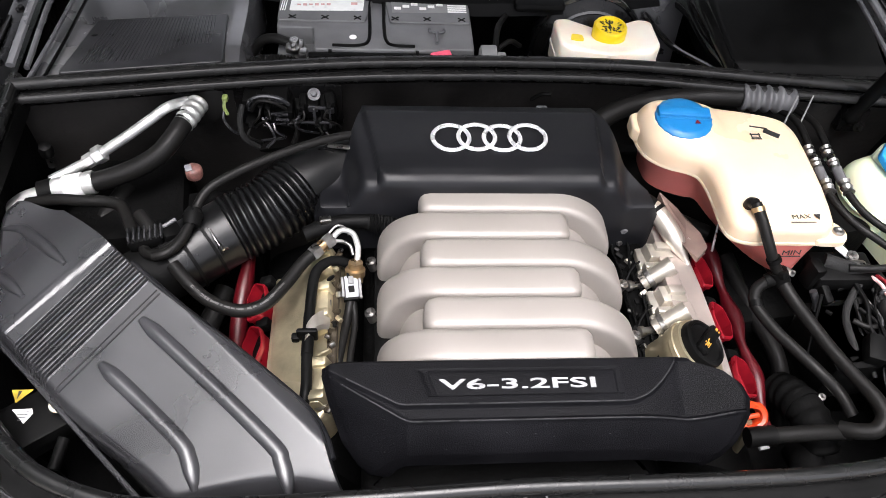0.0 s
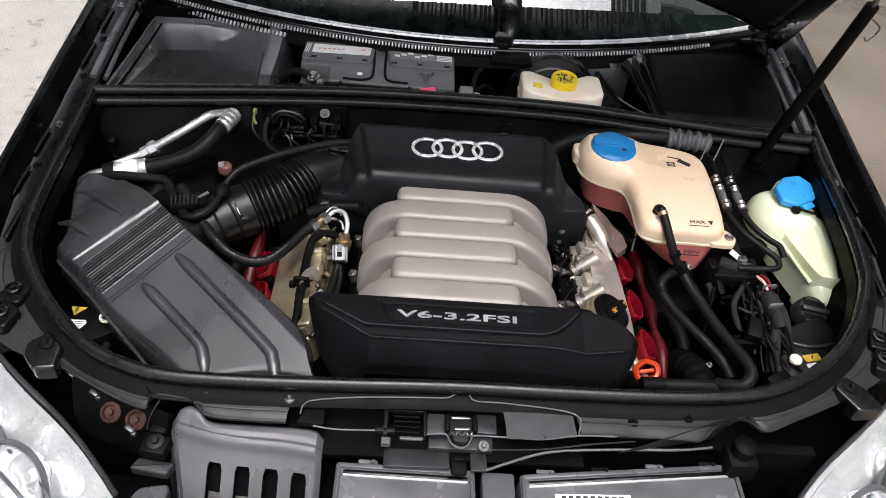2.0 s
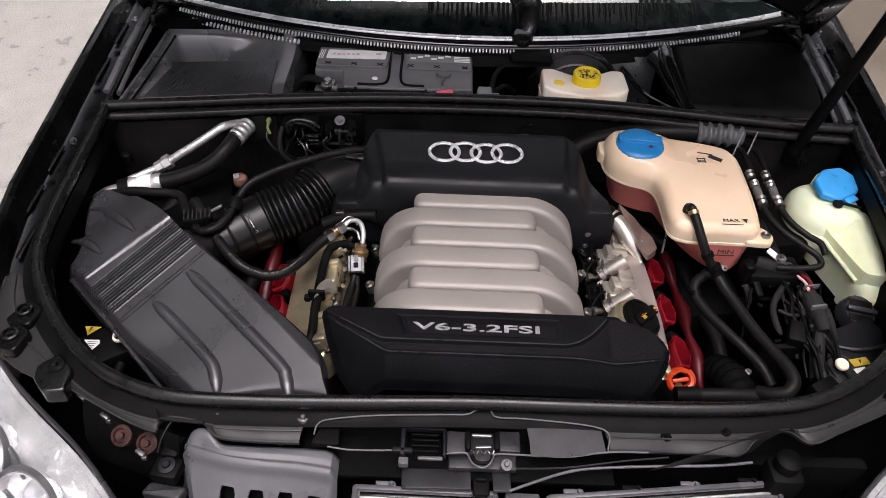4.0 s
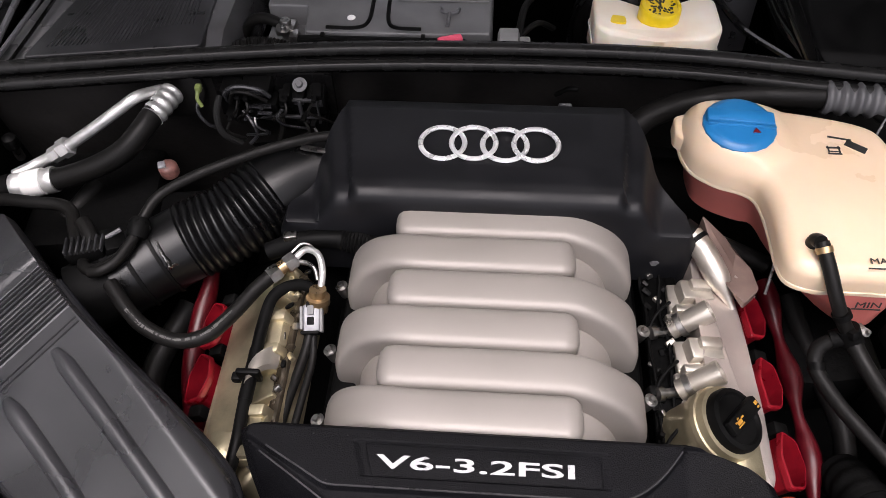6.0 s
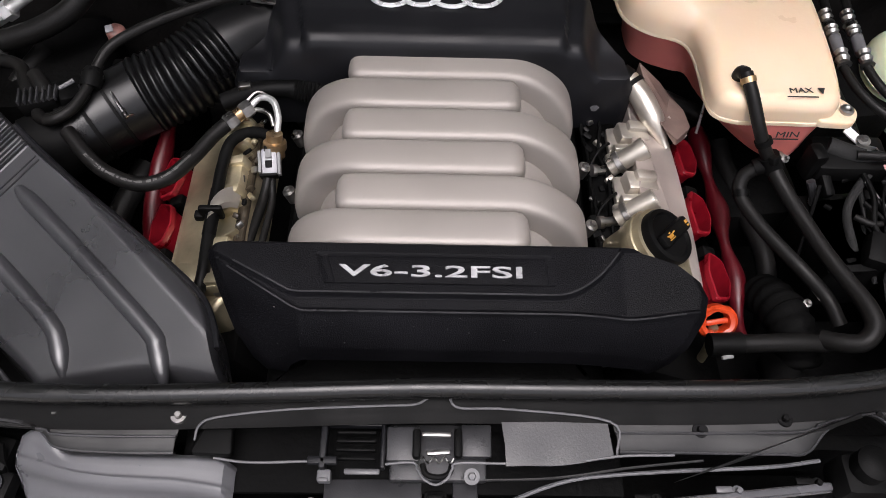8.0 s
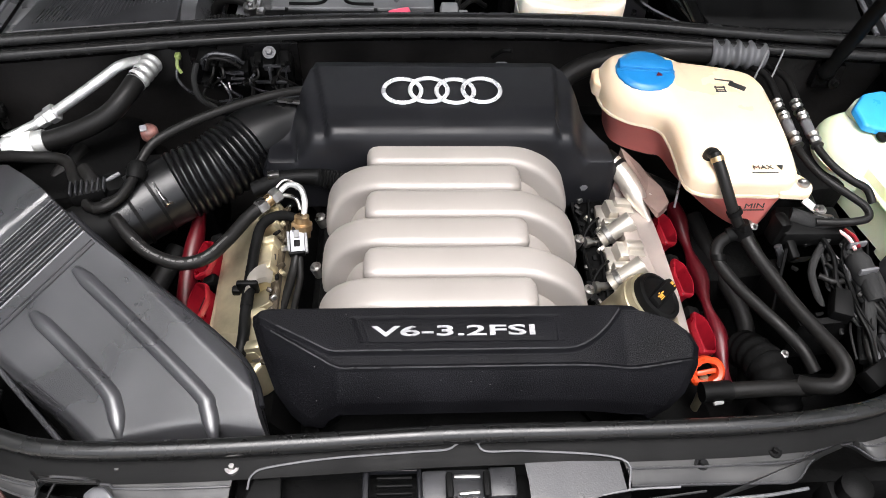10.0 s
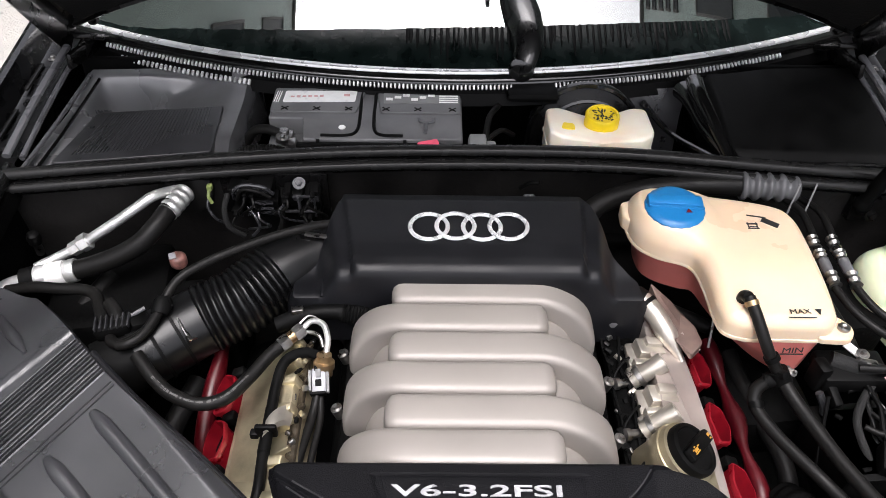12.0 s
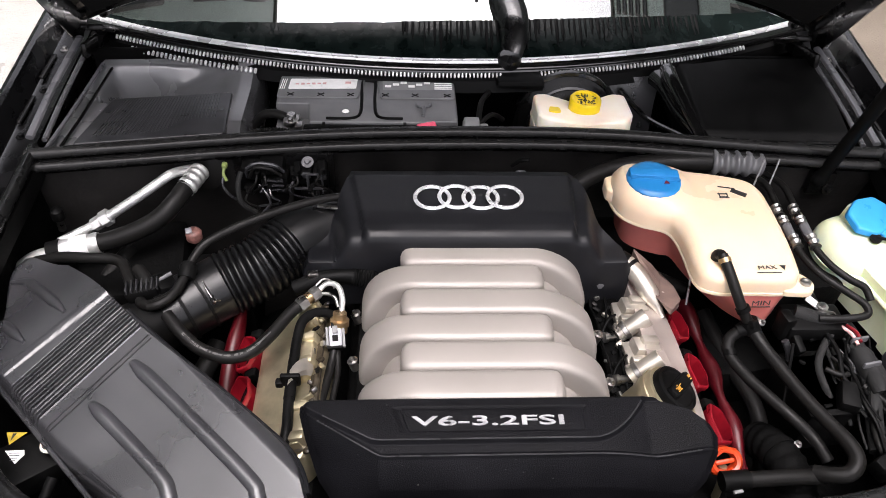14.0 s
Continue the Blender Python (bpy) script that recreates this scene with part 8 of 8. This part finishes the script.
def air_intake_duct():
    d = thing("air_intake_scoop", "grey plastic air intake scoop with slotted front", "air scoop", at=(-0.33, 0.30, 0.76))
    back = [(-0.436, 0.350), (-0.430, 0.358), (-0.418, 0.364), (-0.406, 0.364), (-0.394, 0.357), (-0.385, 0.346), (-0.374, 0.341), (-0.34, 0.340), (-0.276, 0.340), (-0.225, 0.338), (-0.206, 0.330)]
    ridge = [(-0.436, 0.329), (-0.422, 0.325), (-0.396, 0.318), (-0.365, 0.311), (-0.331, 0.307), (-0.264, 0.304), (-0.213, 0.297), (-0.206, 0.295)]

    def surf(u, t):
        x = -0.436 + 0.230 * u + 0.026 * ramp(t, 0.5, 1.0) * max(0.0, 1 - u / 0.27)
        yb, yr = curve_at(back, x), curve_at(ridge, x)
        y = curve_at([(0.0, yb + 0.001), (0.1, yb), (0.18, yb - 0.006), (0.44, yr + 0.008), (0.5, yr), (0.56, yr - 0.006), (0.62, yr - 0.014), (1.0, yr - 0.088)], t)
        z = curve_at([(0.0, 0.795), (0.1, 0.824), (0.18, 0.830), (0.3, 0.829), (0.40, 0.826), (0.44, 0.8275), (0.5, 0.824), (0.56, 0.811), (0.62, 0.804), (1.0, 0.745)], t)
        z -= 0.014 * (ramp(u, 0.04, 0.0) + ramp(u, 0.96, 1.0))
        z += 0.007 * ramp(t, 0.06, 0.16) * ramp(t, 0.42, 0.2) * ramp(x, -0.432, -0.415) * ramp(x, -0.378, -0.402)
        return (x, y, z)
    part("top", loft([[surf(i / 48, 0.66 * k / 30) for k in range(31)] for i in range(49)], thick=0.003), SCOOP, d, angle=50)
    slots = [(0.266 + 0.183 * k, 0.266 + 0.183 * k + 0.098) for k in range(4)]
    edges = [0.0] + [e for s in slots for e in s] + [1.0]
    for a, b in zip(edges[::2], edges[1::2]):
        part("grille_bar", loft([[surf(a + (b - a) * j / 6, 0.66 + 0.34 * k / 8) for k in range(9)] for j in range(7)], thick=0.003), SCOOP, d)
    for a, b in slots:
        cols = [(-1 + 2 * j / 10) for j in range(11)]
        part("slot_arch", loft([[surf(a + (b - a) * (c + 1) / 2, t) for t in (0.66, 0.66 + 0.001 + 0.04 * (1 - (1 - abs(c) ** 5) ** 0.2))] for c in cols], thick=0.003), SCOOP, d)
        part("slot_foot", loft([[surf(a + (b - a) * (c + 1) / 2, t) for t in (1.0, 0.98 - 0.04 * (1 - (1 - abs(c) ** 5) ** 0.2))] for c in cols], thick=0.003), SCOOP, d)
        part("baffle", loft([[(surf(u, t)[0], surf(u, t)[1] + 0.012, surf(u, t)[2] - 0.02) for t in (0.84, 0.92, 1.0)] for u in (a, b)], thick=0.002), GREYBOX, d)
    # dark sheet painted in as the shade behind the slots
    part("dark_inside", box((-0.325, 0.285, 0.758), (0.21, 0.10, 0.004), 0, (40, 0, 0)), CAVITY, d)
    part("side_wall", loft([[surf(0.0, t) for t in (0.1, 0.3, 0.5, 0.62, 0.8, 1.0)], [(surf(0.0, t)[0] - 0.014, surf(0.0, t)[1] - 0.006, surf(0.0, t)[2] - 0.05) for t in (0.1, 0.3, 0.5, 0.62, 0.8, 1.0)]], thick=0.003), SCOOP, d)
    c = part("side_clip", join(box((-0.455, 0.309, 0.800), (0.040, 0.034, 0.022), 0.005, (0, 0, -8)), box((-0.453, 0.340, 0.806), (0.027, 0.036, 0.026), 0.005, (0, 0, -8))), DARK, d)
    part("screw", join(bolt((-0.454, 0.310, 0.812), (0, -0.1, 1), 0.006), lathe([(0.006, 0), (0.0125, 0), (0.0125, 0.003), (0.006, 0.004)], 18, aim((-0.454, 0.310, 0.811), (0, -0.1, 1)))), COVER, c)
    part("clip_foot", prism(rounded([(-0.490, 0.280), (-0.432, 0.272), (-0.425, 0.292), (-0.48, 0.300)], 0.006), 0.770, 0.786, 0.004), LOCKGREY, c)
    part("hose_loop", tube([(-0.470, 0.325, 0.820), (-0.466, 0.342, 0.833), (-0.456, 0.364, 0.843), (-0.441, 0.376, 0.848), (-0.424, 0.373, 0.848), (-0.38, 0.359, 0.844), (-0.33, 0.346, 0.837), (-0.29, 0.339, 0.831)], 0.0022, 8, 6), PAINT_DUSTY, c)
    part("lower_wing", prism(rounded([(-0.50, 0.20), (-0.43, 0.20), (-0.43, 0.27), (-0.475, 0.262)], 0.01), 0.72, 0.765, 0.006), SCOOP, d)


shift[0] = NOSE
air_intake_duct()


def radiator_covers():
    for k, (x0, x1, y1, y2) in enumerate(((-0.184, 0.026, 0.296, 0.293), (0.094, 0.440, 0.290, 0.328))):
        r = thing("radiator_cover", "black plastic radiator cover panel with a raised rim", "radiator cover", at=((x0 + x1) / 2, 0.25, 0.79), group="radiator covers")
        part("panel", prism(rounded([(x0, 0.15), (x1, 0.16), (x1, y2), (x0, y1)], 0.005), 0.76, 0.806, 0.003), TRAY, r)
        tilt = math.degrees(math.atan2(y2 - y1, x1 - x0))
        xm, ym = (x0 + x1) / 2, (y1 + y2) / 2
        part("rim", box((xm, ym - 0.006, 0.8075), (x1 - x0 - 0.006, 0.008, 0.006), 0.002, (0, 0, tilt)), SCOOP, r)
        part("rim", box((x0 + 0.005, (0.16 + y1) / 2, 0.8075), (0.007, y1 - 0.17, 0.006), 0.002), SCOOP, r)
        part("rim", box((x1 - 0.005, (0.16 + y2) / 2, 0.8075), (0.007, y2 - 0.17, 0.006), 0.002), SCOOP, r)
        part("groove", box((xm, ym - 0.015, 0.8063), (x1 - x0 - 0.024, 0.006, 0.002), 0.0006, (0, 0, tilt)), GLOSS, r)
        part("inner_rim", box((xm, ym - 0.021, 0.807), (x1 - x0 - 0.024, 0.003, 0.004), 0.001, (0, 0, tilt)), ALU, r)
        for i in range(2 + 2 * k):
            t = (i + 0.4) / (2 + 2 * k)
            part("edge_clip", join(box((x0 + (x1 - x0) * t, y1 + (y2 - y1) * t + 0.002, 0.807), (0.018, 0.007, 0.004), 0.0015), bolt((x0 + (x1 - x0) * t + 0.014, y1 + (y2 - y1) * t, 0.806), (0, 0, 1), 0.0035)), GREYBOX if i % 2 == 0 else DARK, r)
    l = thing("service_label", "white service label with unreadable print", "label", at=(0.2, 0.257, 0.807))
    part("sheet", box((0.203, 0.254, 0.8066), (0.116, 0.018, 0.0006), 0, (0, 0, 2)), PAPER, l)
    for i in range(9):
        part("print_bar", box((0.158 + 0.011 * i, 0.256 + 0.0004 * i, 0.8071), (0.007, 0.005, 0.0004), 0), INK, l)
    l = thing("service_label", "small white label strip", "label", at=(-0.05, 0.236, 0.807))
    part("sheet", box((-0.05, 0.232, 0.8066), (0.085, 0.014, 0.0006), 0), PAPER, l)
    e = thing("panel_trim", "thin black trim strip curving behind the radiator cover", "trim", at=(0.2, 0.30, 0.82))
    part("strip", tube([(0.039, 0.280, 0.831), (0.073, 0.294, 0.831), (0.118, 0.311, 0.831), (0.162, 0.320, 0.831), (0.251, 0.327, 0.831), (0.342, 0.332, 0.831), (0.397, 0.339, 0.832)], 0.0022, 8, 6), SCOOP, e)
    s = thing("buffer_post", "black bonnet rubber buffer post", "buffer", at=(0.44, 0.32, 0.80))
    part("post", join(box((0.44, 0.325, 0.815), (0.05, 0.045, 0.05), 0.010), lathe([(0.018, 0), (0.018, 0.02), (0.012, 0.024), (0, 0.024)], 18, aim((0.44, 0.33, 0.838), (0, 0, 1)))), DARK, s)
    q = thing("radiator_post", "black plastic post between the radiator covers", "post", at=(0.06, 0.25, 0.80))
    part("post", box((0.060, 0.245, 0.795), (0.050, 0.09, 0.03), 0.004), SCOOP, q)
    part("post_hole", lathe([(0.011, 0.0), (0.013, 0.002), (0.010, 0.003), (0.008, -0.004), (0, -0.004)], 18, aim((0.064, 0.232, 0.811), (0, -0.1, 1))), DARK, q)



radiator_covers()
shift[0] = Vector((0, 0, 0))
